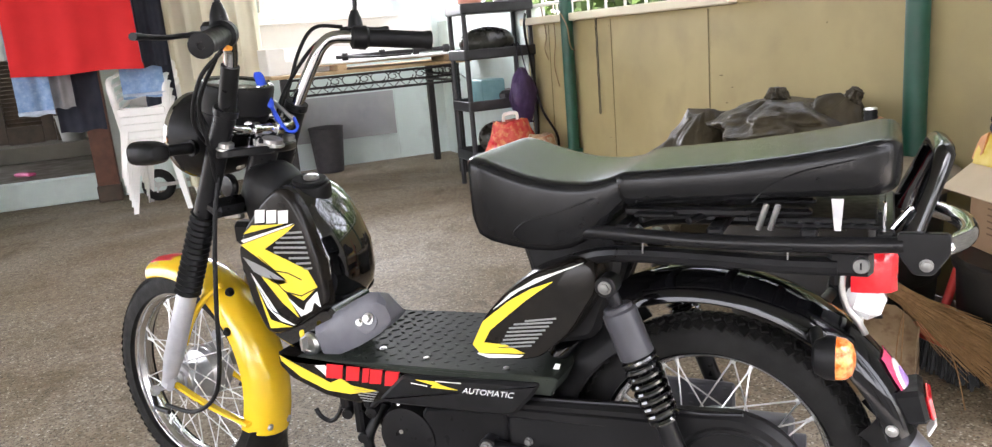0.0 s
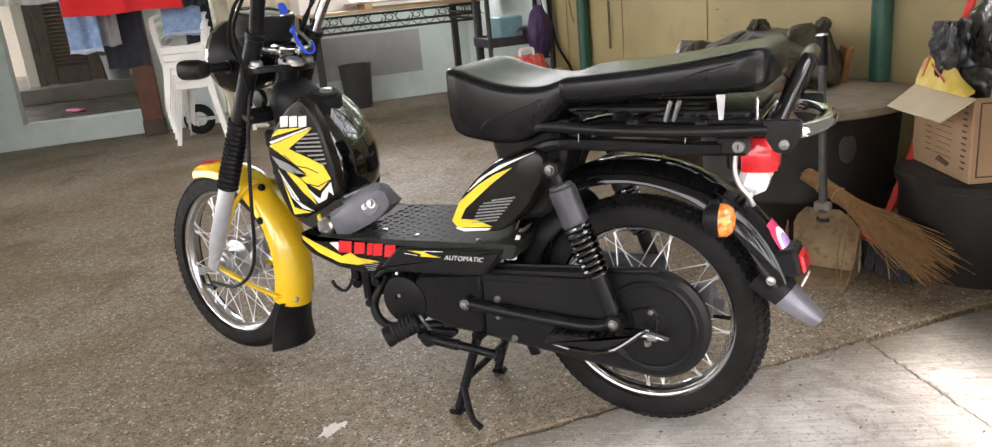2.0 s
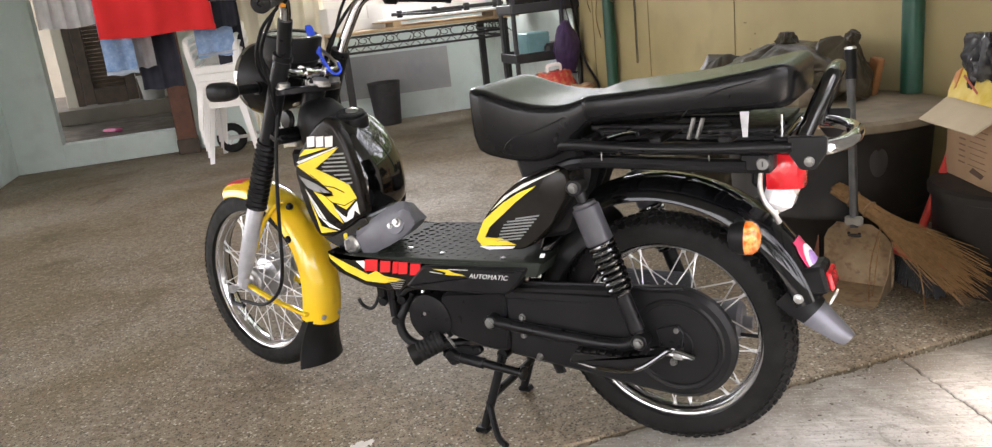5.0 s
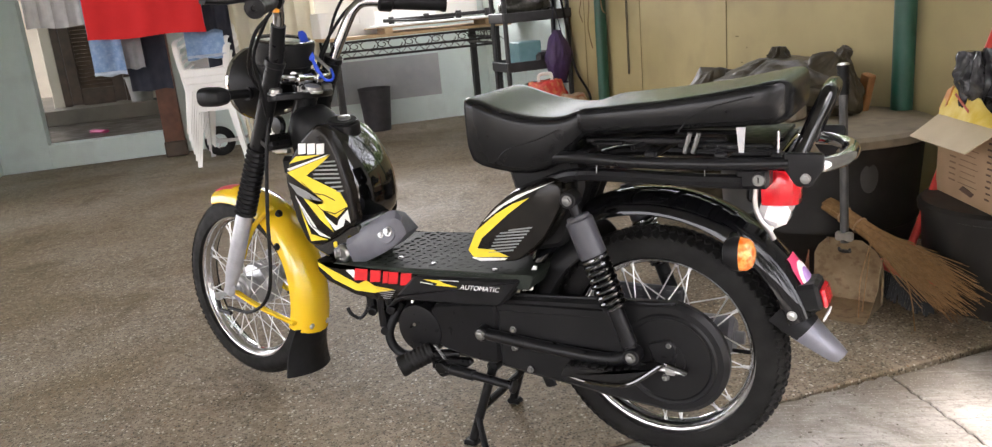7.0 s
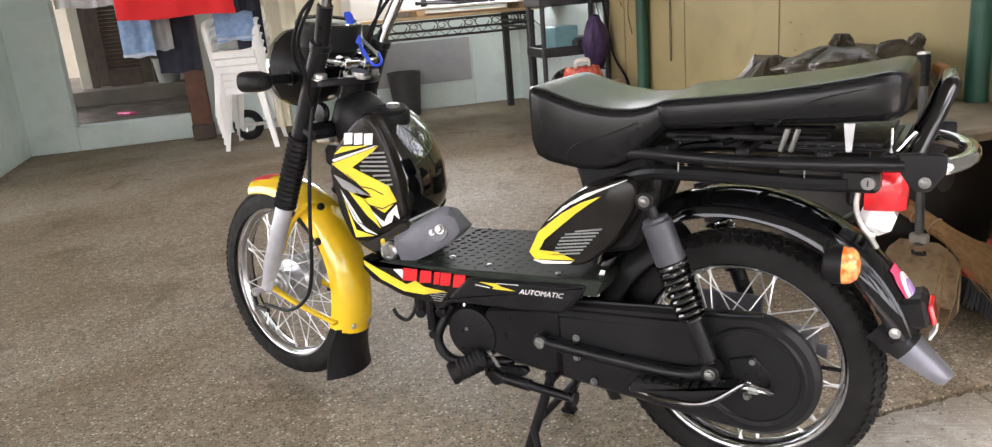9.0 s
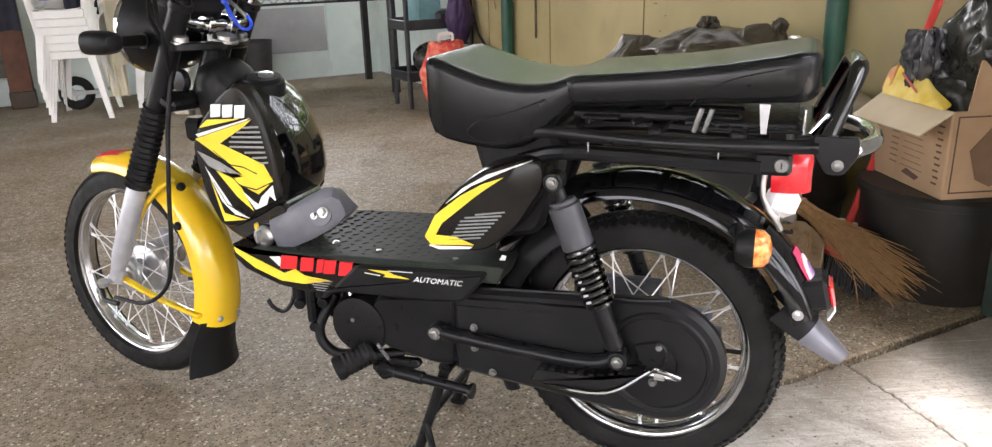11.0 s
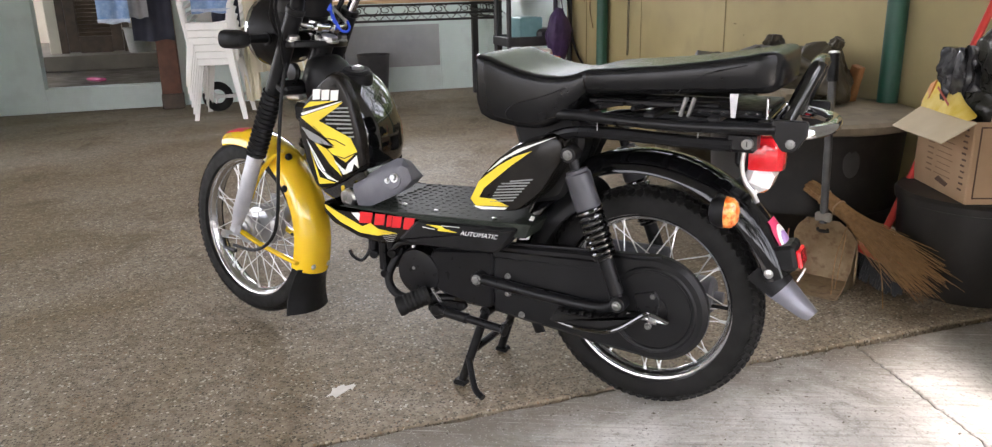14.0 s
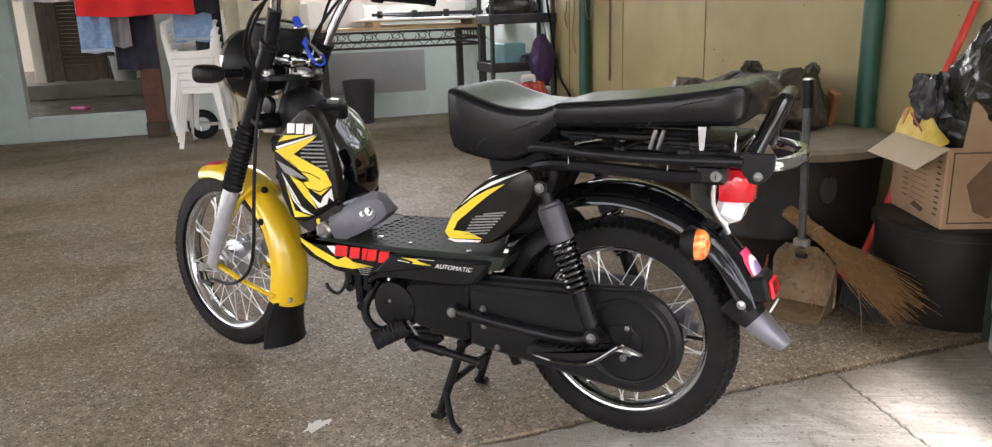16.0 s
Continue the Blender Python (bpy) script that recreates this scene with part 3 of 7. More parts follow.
def stone(l, d, h, seed):
    """One split stone: a box whose face bulges and whose corners are uneven."""
    rnd = random.Random(seed)
    V, F = [], []
    nx, nz = 5, 4
    for j in range(nz + 1):
        for i in range(nx + 1):
            u, w = i / nx, j / nz
            e = (1 if 0 < i < nx else 0) * (1 if 0 < j < nz else 0)
            V.append(Vector((u * l + rnd.uniform(-0.004, 0.004), -0.010 - e * (rnd.uniform(0.001, 0.006) if h > 0.125 else rnd.uniform(0.006, 0.018)), w * h + rnd.uniform(-0.004, 0.004))))
    k = len(V)
    for v in list(V):
        V.append(Vector((v.x, d, v.z)))
    idx = lambda i, j: j * (nx + 1) + i
    for j in range(nz):
        for i in range(nx):
            F.append((idx(i, j), idx(i + 1, j), idx(i + 1, j + 1), idx(i, j + 1)))
    ring = [idx(i, 0) for i in range(nx + 1)] + [idx(nx, j) for j in range(1, nz + 1)] + [idx(i, nz) for i in range(nx - 1, -1, -1)] + [idx(0, j) for j in range(nz - 1, 0, -1)]
    for p, q in zip(ring, ring[1:] + ring[:1]):
        F.append((p, p + k, q + k, q))
    return V, F


rnd = random.Random(8)
z = 0.0
row = 0
while z < 2.6:
    h = rnd.choice((0.14, 0.155, 0.165, 0.15)) if row > 2 else (0.095, 0.12, 0.105)[row]
    x = rnd.uniform(-0.012, 0.012)
    while x < 0.9:
        l = rnd.uniform(0.05, 0.11) if x < 0.02 and row % 2 else rnd.uniform(0.17, 0.30)
        if 0.9 - x - l < 0.08:
            l = 0.92 - x
        ob = part("stone", stone(l - 0.008, 0.06, h - 0.008, row * 50 + int(x * 100)), STONE, pier, smooth=50)
        ob.location = (x, 0.0, z + 0.004)
        x += l
    # return face of the corner
    ob = part("stone", stone(0.26, 0.05, h - 0.008, row * 50 + 999), STONE, pier, smooth=50)
    ob.location, ob.rotation_euler = (-0.004, 0.295, z + 0.004), (0, 0, radians(-90))
    z += h
    row += 1


# unseen trees across the street and past the half wall, closing view and sky
LEAF = mat("leaf", (0.055, 0.095, 0.022), (0.10, 0.16, 0.045), 3, 0.5)
BARK = mat("bark", (0.10, 0.075, 0.05), (0.17, 0.13, 0.09), 20, 0.9, bump=0.01)


def tree(m, seed, h=5.2, leaves=3600):
    rnd = random.Random(seed)
    tr = thing("tree", "unseen leafy green tree outside the carport", "tree", m, group="trees outside")
    limbs = [tube(smooth_path([(0, 0, -0.2), (0.05, 0.02, h * 0.25), (-0.04, 0.06, h * 0.5)], 4), [0.16 - 0.008 * i for i in range(9)], 10)]
    tips = []
    for i in range(9):
        a = i * 2.4
        e = Vector((math.cos(a) * rnd.uniform(0.9, 1.8), math.sin(a) * rnd.uniform(0.9, 1.8), h * rnd.uniform(0.5, 0.95)))
        limbs.append(tube(smooth_path([(-0.02, 0.04, h * rnd.uniform(0.3, 0.48)), e * 0.55 + Vector((0, 0, 0.8)), e], 4), [0.07 - 0.006 * k for k in range(9)], 7))
        tips.append(e)
    part("trunk", join(*limbs), BARK, tr)
    V, F = [], []
    for i in range(leaves):
        c = rnd.choice(tips) + Vector((rnd.gauss(0, 0.42), rnd.gauss(0, 0.42), rnd.gauss(0, 0.36)))
        u = Vector((rnd.gauss(0, 1), rnd.gauss(0, 1), rnd.gauss(0, 1))).normalized()
        w = u.orthogonal().normalized() * 0.055
        k = len(V)
        V += [c - u * 0.10, c + w, c + u * 0.10, c - w]
        F.append((k, k + 1, k + 2, k + 3))
    tagged(part("crown", (V, F), LEAF, tr, smooth=0), kind="stuff")


# Leaf counts tuned to foliage reflections on the tank and saddles.
for a, b, sd in ((8.0, -3.6, 1), (7.6, -0.9, 2), (8.4, 1.9, 3), (4.4, 2.3, 8), (-1.9, 4.6, 2), (0.3, 4.4, 3), (9.5, -6.5, 4), (2.6, 5.4, 5), (3.4, 4.4, 6), (-3.4, 5.6, 7), (-7.4, 3.9, 9), (-8.6, 5.4, 10)):
    tree(at_room(a, b, -0.12), sd, 5.0 + 0.4 * sd if sd < 9 else 5.4, 110 if sd == 8 else 1500 if sd == 9 else 700 if 4 < b < 5 and -2 < a < 1 else 3600)
hedge = thing("hedge", "leafy green shrubs beyond the half wall", "hedge", ROOM)
rnd = random.Random(77)
V, F = [], []
for i in range(32000):
    a = rnd.uniform(-9.0, 3.5)
    top_ = (1.2 if a < -6.0 else 2.1) + 0.22 * math.sin(a * 1.9) + 0.16 * math.sin(a * 4.3 + 1)
    z_ = -0.1 + top_ * rnd.random() ** 0.7
    c = Vector((a, 3.4 + rnd.gauss(0, 0.28), z_))
    u = Vector((rnd.gauss(0, 1), rnd.gauss(0, 1), rnd.gauss(0, 1))).normalized()
    w = u.orthogonal().normalized() * 0.045
    k = len(V)
    V += [c - u * 0.08, c + w, c + u * 0.08, c - w]
    F.append((k, k + 1, k + 2, k + 3))
tagged(part("leaves", (V, F), LEAF, hedge, smooth=0), kind="stuff")
part("stems", join(*[tube([(-5.3 + 0.42 * i, 3.4, -0.2), (-5.3 + 0.42 * i + 0.1 * math.sin(i), 3.4, 0.9)], 0.018, 6) for i in range(21)]), BARK, hedge)
solid("gate_post", box((-0.106, 1.142, 1.2), (0.036, 0.034, 2.4), 0.003), mat("dark_green_post", (0.010, 0.026, 0.018), (0.018, 0.040, 0.028), 12, 0.5, fine=(0.02, 0.016, 0.012), fscale=20, famount=0.7), "dark green painted steel gate post beside the stone pier", "post", ROOM, kind="structure")
# Added past the gate, out of view, to block low sky light.
solid("wall_sky_block", box((10.5, -1.5, 0.9), (0.2, 16, 2.0), 0.01), CONCRETE, "unseen grey wall added across the street to block low sky", "wall", ROOM, kind="structure")

# ---- the moped: forward is -x, its left side is -y ----
moped = thing("moped", "black and yellow step-through moped on its centre stand", "moped")
RW, FW = Vector((-0.05, 0, 0.262)), Vector((-1.205, 0, 0.266))
HEAD, RAKE = Vector((-0.90, 0, 0.80)), Vector((0.447, 0, 0.894))
STEER = Matrix.Translation(HEAD) @ Matrix.Rotation(radians(-7), 4, RAKE) @ Matrix.Translation(-HEAD)


def steer(g):
    return xf(g, STEER)


def spoke(p, q, r=0.0016):
    return tube([p, q], r, 5)


def wheel(name, c, R, rim_r, half, m, label, hub_r, hub_half, lug=0.007):
    """A spoked wheel with a knobbed tyre round the axle c."""
    w = thing(name, "", "")
    w.parent = moped
    w.matrix_basis = m @ Matrix.Translation(c)
    tagged(w, label)
    Y = (0, 1, 0)
    prof = []
    for i in range(17):
        a = math.pi * (-0.12 + 1.24 * i / 16)
        prof.append((rim_r + 0.004 + (R - rim_r - 0.008) * max(0, math.sin(a)) ** 0.75 if math.sin(a) > 0 else rim_r - 0.004, half * math.cos(a)))
    prof += [(rim_r - 0.006, -half * 0.55), (rim_r - 0.006, half * 0.55)]
    tyre = lathe(prof, (0, 0, 0), Y, 72, True)
    knobs = []
    n = 84
    for i in range(n):
        for lane, (yy, w_, l_) in enumerate(((-0.74, 0.014, 0.0125), (-0.38, 0.011, 0.0115), (0.0, 0.010, 0.0115), (0.38, 0.011, 0.0115), (0.74, 0.014, 0.0125))):
            a = 2 * math.pi * (i + (0.5 if lane in (1, 3) else 0)) / n
            rr = rim_r + 0.004 + (R - rim_r - 0.008) * (1 - yy * yy) ** 0.375 + lug * 0.1
            tilt = -math.atan2(yy, 1.0) * 0.95
            k = box((0, 0, 0), (l_, w_, lug), 0.0012)
            k = xf(k, Matrix.Rotation(-a, 4, "Y") @ Matrix.Translation((0, half * yy, 0)) @ Matrix.Translation((0, 0, rr)) @ Matrix.Rotation(tilt, 4, "X") @ Matrix.Rotation(0.5 if lane % 2 else -0.5, 4, "Z"))
            knobs.append(k)
    part("tyre", tyre, RUBBER, w, "black knobbed rubber tyre")
    tagged(part("tread", join(*knobs), RUBBER, w, "rubber tread blocks"), kind="stuff")
    half_rp = [(rim_r + 0.004, 0.022), (rim_r - 0.007, 0.0225), (rim_r - 0.0105, 0.021), (rim_r - 0.012, 0.018), (rim_r - 0.0125, 0.014), (rim_r - 0.018, 0.010), (rim_r - 0.0215, 0.004)]
    rp = half_rp + [(r_, -y_) for r_, y_ in half_rp[::-1]] + [(rim_r + 0.004, -0.018), (rim_r - 0.010, -0.010), (rim_r - 0.017, 0.0), (rim_r - 0.010, 0.010), (rim_r + 0.004, 0.018)]
    part("rim", lathe(rp, (0, 0, 0), Y, 72, True), RIMCHROME, w, "chromed steel rim")
    hp = [(hub_r * 0.20, -hub_half - 0.028), (hub_r * 0.24, -hub_half - 0.006), (hub_r * 0.42, -hub_half - 0.004), (hub_r * 0.44, -hub_half + 0.002), (hub_r * 0.62, -hub_half + 0.003), (hub_r * 0.66, -hub_half + 0.006), (hub_r * 0.66, -hub_half + 0.012), (hub_r * 0.48, -hub_half + 0.016), (hub_r * 0.46, -0.004), (hub_r * 0.62, 0.0), (hub_r * 0.9, 0.006),
          (hub_r, hub_half - 0.030), (hub_r * 0.96, hub_half - 0.022), (hub_r, hub_half - 0.016), (hub_r, hub_half - 0.004), (hub_r * 0.9, hub_half), (hub_r * 0.35, hub_half + 0.01)]
    part("hub", lathe(hp, (0, 0, 0), Y, 40), HUBALU, w, "cast aluminium hub")
    def one_spoke(side, sgn):
        """A spoke with its nipple: the near flange is small, the far drum wide."""
        a, b = Vector((hub_r * (0.62 if side < 0 else 0.93), side * (hub_half - 0.011), 0.0)), Vector((0.30 * rim_r, side * 0.004, sgn * (rim_r - 0.02) * 0.953))
        d = (b - a).normalized()
        return mesh("spoke", join(spoke(a, b, 0.0015), tube([b - d * 0.013, b + d * 0.002], 0.0028, 6)), SPOKE)


    sms = [one_spoke(-1, 1), one_spoke(1, -1), one_spoke(-1, -1), one_spoke(1, 1)]
    for i in range(36):
        ob = new("spoke", sms[i % 4])
        ob.parent = w
        ob.matrix_basis = Matrix.Rotation(2 * math.pi * i / 36, 4, "Y")
    part("valve", cyl((rim_r - 0.02, 0, 0), (rim_r - 0.055, 0, 0), 0.004, 8), BLACKPLASTIC, w)
    return w


wheel("rear_wheel", RW, 0.2445, 0.191, 0.033, Matrix.Rotation(0, 4, "Y"), "spoked rear wheel", 0.062, 0.050, 0.0046)
wheel("front_wheel", FW, 0.252, 0.20, 0.031, STEER, "spoked front wheel", 0.060, 0.046, 0.0002)


def polar(c, r, deg, y=0.0):
    a = radians(deg)
    return Vector((c.x + r * math.cos(a), y, c.z + r * math.sin(a)))


def fender(c, arc, radius, half, skirt, thick=0.003, n=40, k=11):
    """A domed mudguard: radius, half width and skirt depth are functions of 0..1 along the arc."""
    secs = []
    for i in range(n + 1):
        t = i / n
        deg = arc[0] + (arc[1] - arc[0]) * t
        R, h, s = radius(t), half(t), skirt(t)
        outer, inner = [], []
        for j in range(k):
            u = -1 + 2 * j / (k - 1)
            y = h * math.sin(u * math.pi / 2)
            drop = s * (1 - math.cos(u * math.pi / 2)) ** 1.1
            outer.append(polar(c, R - drop, deg, y))
            inner.append(polar(c, R - drop - thick, deg, y * (1 - thick / h)))
        secs.append(outer + inner[::-1])
    return loft(secs)


def lerp(*ps):
    """A piecewise straight function through (t, v) pairs."""
    def f(t):
        for (t0, v0), (t1, v1) in zip(ps, ps[1:]):
            if t <= t1:
                return v0 + (v1 - v0) * (t - t0) / (t1 - t0)
        return ps[-1][1]
    return f


# mudguards
front_guard = part("front_mudguard", steer(fender(FW, (106, -19), lerp((0, 0.275), (0.35, 0.283), (1, 0.274)), lerp((0, 0.048), (0.3, 0.052), (1, 0.056)), lerp((0, 0.035), (0.25, 0.045), (0.7, 0.052), (1, 0.058)))), YELLOW, moped, "glossy yellow front mudguard")
flap = []
for i in range(8):
    u = i / 7
    p = Vector((-0.944 - 0.030 * u - 0.012 * math.sin(u * 3), 0, 0.192 - 0.130 * u))
    h = 0.055 + 0.018 * u
    out = [Vector((p.x - 0.030 * abs(j / 4 - 1) ** 2, h * (j / 4 - 1), p.z)) for j in range(9)]
    flap.append(out + [v - Vector((0.004, 0, 0)) for v in out[::-1]])
part("mudflap", steer(loft(flap)), BLACKPLASTIC, moped, "black rubber mudflap")
for y in (-0.03, 0.02):
    p = polar(FW, 0.271, -14, y)
    part("bolt", steer(bolt(p, (1, 0, -0.2), 0.006, 0.004)), STEEL, front_guard)
sticker = [[polar(FW, 0.2785 - 0.02 * (yy / 0.05) ** 2, d, yy) for yy in (-0.03, -0.015, 0, 0.012)] + [polar(FW, 0.2755 - 0.02 * (yy / 0.05) ** 2, d, yy) for yy in (0.012, 0, -0.015, -0.03)] for d in (104, 99, 94, 89)]
part("sticker", steer(loft(sticker)), DECRED, front_guard, "red oval sticker")
part("rear_mudguard", fender(RW, (196, 20), lerp((0, 0.318), (0.5, 0.322), (1, 0.310)), lerp((0, 0.060), (1, 0.064)), lerp((0, 0.035), (1, 0.042)), n=48), GUARDBLACK, moped, "glossy black rear mudguard")
part("inner_guard", fender(RW, (205, 120), lerp((0, 0.285), (1, 0.285)), lerp((0, 0.075), (1, 0.075)), lerp((0, 0.05), (1, 0.05)), n=20), BLACKPLASTIC, moped)
# grey tail piece below the mudguard
tail = []
for i in range(13):
    u = i / 12
    c = Vector((0.200 + 0.090 * u, 0, 0.394 - 0.106 * u ** 0.9))
    h = 0.054 - 0.030 * u if i < 12 else 0.016
    up = Vector((0.70, 0, 0.71))
    row_ = [c + Vector((0, h * math.sin(s * math.pi / 2), 0)) - up * (0.052 * (1 - 0.62 * u) * (1 - math.cos(s * math.pi / 2))) for s in [-1 + 2 * j / 12 for j in range(13)]]
    tail.append(row_ + [p - up * 0.003 for p in row_[::-1]])
tail_piece = part("tail_flap", loft(tail[4:]), TAILGREY, moped, "satin grey plastic tail flap")
part("flap_mount", loft([[p + Vector((0.001, 0, 0.001)) for p in r_] for r_ in tail[:6]]), BLACKPLASTIC, tail_piece, "black flap mount")
part("bolt", bolt((0.205, -0.063, 0.372), (-0.1, -1, 0), 0.007), STEEL, tail_piece)
ref_box = part("reflector", join(box((0.228, -0.01, 0.398), (0.04, 0.070, 0.050), 0.006, Matrix.Rotation(radians(-14), 3, "Y").to_4x4())), BLACKPLASTIC, moped)
part("lens", box((0.252, -0.01, 0.398), (0.010, 0.054, 0.036), 0.004, Matrix.Rotation(radians(-14), 3, "Y").to_4x4()), REDLENS, ref_box, "red reflector lens")
part("tag", box((0.256, -0.012, 0.362), (0.004, 0.03, 0.022), 0.001, Matrix.Rotation(radians(25), 3, "Y").to_4x4()), DECWHT, ref_box)

for p_, r_ in (((-1.020, -0.0555, 0.408), 0.010), ((-0.997, -0.0555, 0.495), 0.009)):
    part("cable_guide", lathe([(r_, 0), (r_, 0.006), (r_ * 0.6, 0.012), (r_ * 0.3, 0.012)], p_, (0.15, -1, 0), 18), BLACKPLASTIC, front_guard)

# forks, each with a rubber gaiter over a grey lower leg
for y in (-0.088, 0.088):
    ax = Vector((-0.447, 0, -0.894))
    top = Vector((-0.892, y, 0.86))
    gait = []
    for i in range(29):
        gait.append((0.0215 if i % 2 else 0.0255 + 0.0015 * i / 28, i * 0.0065))
    fork = part("fork", steer(join(cyl(top, top + ax * 0.26, 0.0205, 20), cyl(top + ax * -0.0, top + ax * 0.015, 0.0235, 20))), BLACKSATIN, moped, "black fork tube")
    part("gaiter", steer(lathe(gait, top + ax * 0.225, ax, 24)), BLACKPLASTIC, fork, "ribbed rubber gaiter")
    part("lower_leg", steer(join(lathe([(0.018, 0), (0.0205, 0.004), (0.0205, 0.175), (0.016, 0.215), (0.013, 0.235)], top + ax * 0.405, ax, 22),
                                 box(tuple(top + ax * 0.642), (0.036, 0.02, 0.045), 0.008, Matrix.Rotation(radians(27), 3, "Y").to_4x4()))), ALU, fork, "silver-grey lower fork leg")
part("front_axle", steer(join(cyl(FW + Vector((0, -0.115, 0)), FW + Vector((0, 0.115, 0)), 0.006, 12), lathe([(0.011, 0), (0.011, 0.012)], FW + Vector((0, -0.112, 0)), (0, 1, 0), 6))), STEEL, moped)
for y, s in ((-0.062, -1), (0.062, 1)):
    part("mudguard_stay", steer(tube(smooth_path([FW + Vector((0.008, y, 0.0)), polar(FW, 0.11, -15, y), polar(FW, 0.240 if s < 0 else 0.205, -13, y * 0.95)], 4), 0.0095, 8, flat=0.6)), YELLOW, front_guard)
    part("mudguard_stay", steer(tube(smooth_path([(-1.010, y * 0.9, 0.505), (-1.036, y, 0.490), (-1.080, y * 1.05, 0.452), (-1.112, y * 1.08, 0.410), (-1.136, y * 1.1, 0.366)], 4), 0.0085, 8, flat=0.7)), YELLOW, front_guard)
part("brake_plate", steer(join(lathe([(0.03, 0), (0.052, 0.003), (0.057, 0.010), (0.057, 0.020)], FW + Vector((0, 0.064, 0)), (0, -1, 0), 36), box(tuple(FW + Vector((0.01, 0.060, 0.055))), (0.03, 0.014, 0.06), 0.005))), ALU, moped, "grey front brake plate")
part("brake_cable", steer(tube(smooth_path([(-0.93, -0.075, 0.80), (-0.945, -0.10, 0.66), (-0.957, -0.112, 0.50), (-0.972, -0.112, 0.36), (-1.003, -0.11, 0.287), (-1.073, -0.11, 0.243), (-1.168, -0.108, 0.240)], 6), 0.0045, 8)), BLACKPLASTIC, moped)
part("brake_arm", steer(tube([(-1.165, -0.105, 0.224), (-1.205, -0.108, 0.228), (-1.225, -0.1, 0.26)], 0.006, 8)), BLACKSATIN, moped)

# head, clamps, lamp and instruments
part("lower_clamp", steer(box((-0.955, 0, 0.67), (0.045, 0.20, 0.026), 0.008, Matrix.Rotation(radians(27), 3, "Y").to_4x4())), BLACKSATIN, moped)
crown = part("upper_clamp", steer(join(prism(rounded([(-0.93, -0.104), (-0.888, -0.104), (-0.866, -0.03), (-0.866, 0.03), (-0.90, 0.085), (-0.93, 0.085)], 0.02), 0.768, 0.784, 0.003, "xy"))), BLACKSATIN, moped, "black fork crown")
for x, y, r in ((-0.882, 0, 0.021), (-0.908, -0.088, 0.015), (-0.912, 0.072, 0.013)):
    part("crown_nut", steer(join(lathe([(r * 1.2, 0), (r * 1.2, 0.004), (r, 0.005), (r, 0.013), (r * 0.7, 0.016)], (x, y, 0.783), (0.25, 0, 1), 20))), STEEL, crown)
part("horn", join(lathe([(0.010, 0), (0.024, 0.004), (0.025, 0.010), (0.020, 0.016), (0.006, 0.018)], (-0.985, -0.015, 0.705), (-0.2, -1, 0.1), 24)), BLACKSATIN, moped, "black horn disc behind the forks")
part("horn_bracket", box((-0.985, 0.01, 0.752), (0.018, 0.02, 0.035), 0.004), STEEL, moped)
part("stay", box((-1.01, 0.0, 0.640), (0.045, 0.02, 0.014), 0.004), STEEL, moped)
part("wire_block", box((-1.0, 0.02, 0.60), (0.05, 0.04, 0.05), 0.01), BLACKPLASTIC, moped)
part("head_tube", cyl((-0.955, 0, 0.67), (-0.89, 0, 0.80), 0.026, 20), BLACKSATIN, moped)
lamp_c, lamp_d = Vector((-0.955, 0, 0.80)), Vector((-1, 0, 0.05))
part("headlamp", steer(join(lathe([(0.03, 0.0), (0.052, 0.01), (0.074, 0.04), (0.084, 0.085), (0.087, 0.115), (0.087, 0.122), (0.08, 0.126)], lamp_c, lamp_d, 36))), BLACKPLASTIC, moped, "round black headlamp shell")
part("headlamp_ring", steer(lathe([(0.086, 0.120), (0.089, 0.123), (0.089, 0.131), (0.080, 0.136), (0.077, 0.131)], lamp_c, lamp_d, 36, True)), CHROME, moped, "chromed lamp ring")
part("headlamp_glass", steer(lathe([(0.079, 0.128), (0.06, 0.138), (0.03, 0.144), (0.002, 0.146)], lamp_c, lamp_d, 32)), CLEAR, moped)
POD, POD_UP = Vector((-0.960, -0.004, 0.898)), (0.20, -0.04, 1)
dash = part("instrument_pod", steer(lathe([(0.030, -0.088), (0.052, -0.084), (0.060, -0.074), (0.064, -0.050), (0.069, -0.046), (0.0715, -0.012), (0.073, 0.0), (0.0715, 0.006), (0.066, 0.008), (0.062, 0.004)], POD, POD_UP, 44)), BLACKPLASTIC, moped, "round black instrument pod")
part("dial", steer(lathe([(0.0615, 0.002), (0.060, 0.0065), (0.03, 0.008), (0.0, 0.0083)], POD, POD_UP, 40)), mat("dial_face", (0.012, 0.013, 0.010), (0.03, 0.032, 0.024), 30, 0.08, coat=1.0), dash, "round speedometer under glass")
part("dial_ring", steer(lathe([(0.061, 0.004), (0.0655, 0.0075), (0.0635, 0.011), (0.060, 0.008)], POD, POD_UP, 40, True)), CHROME, dash)
part("needle", steer(box((-0.962, -0.02, 0.9075), (0.04, 0.003, 0.001), 0.0003, Matrix.Rotation(0.6, 4, "Z") @ Matrix.Rotation(0.2, 4, "Y"))), DECWHT, dash)

# handlebar: chrome tube, black risers, grips, levers
def bar_side(s):
    f = 0.012 if s > 0 else 0.0
    return [(-0.898, 0, 0.814), (-0.899, s * 0.055 - f * 0.5, 0.815), (-0.902, s * 0.082 - f * 0.4, 0.828), (-0.876, s * 0.094 - f * 0.3, 0.885), (-0.849, s * 0.103, 0.940), (-0.834, s * 0.113, 0.968), (-0.815, s * 0.133, 0.983), (-0.772, s * 0.182, 0.979)]


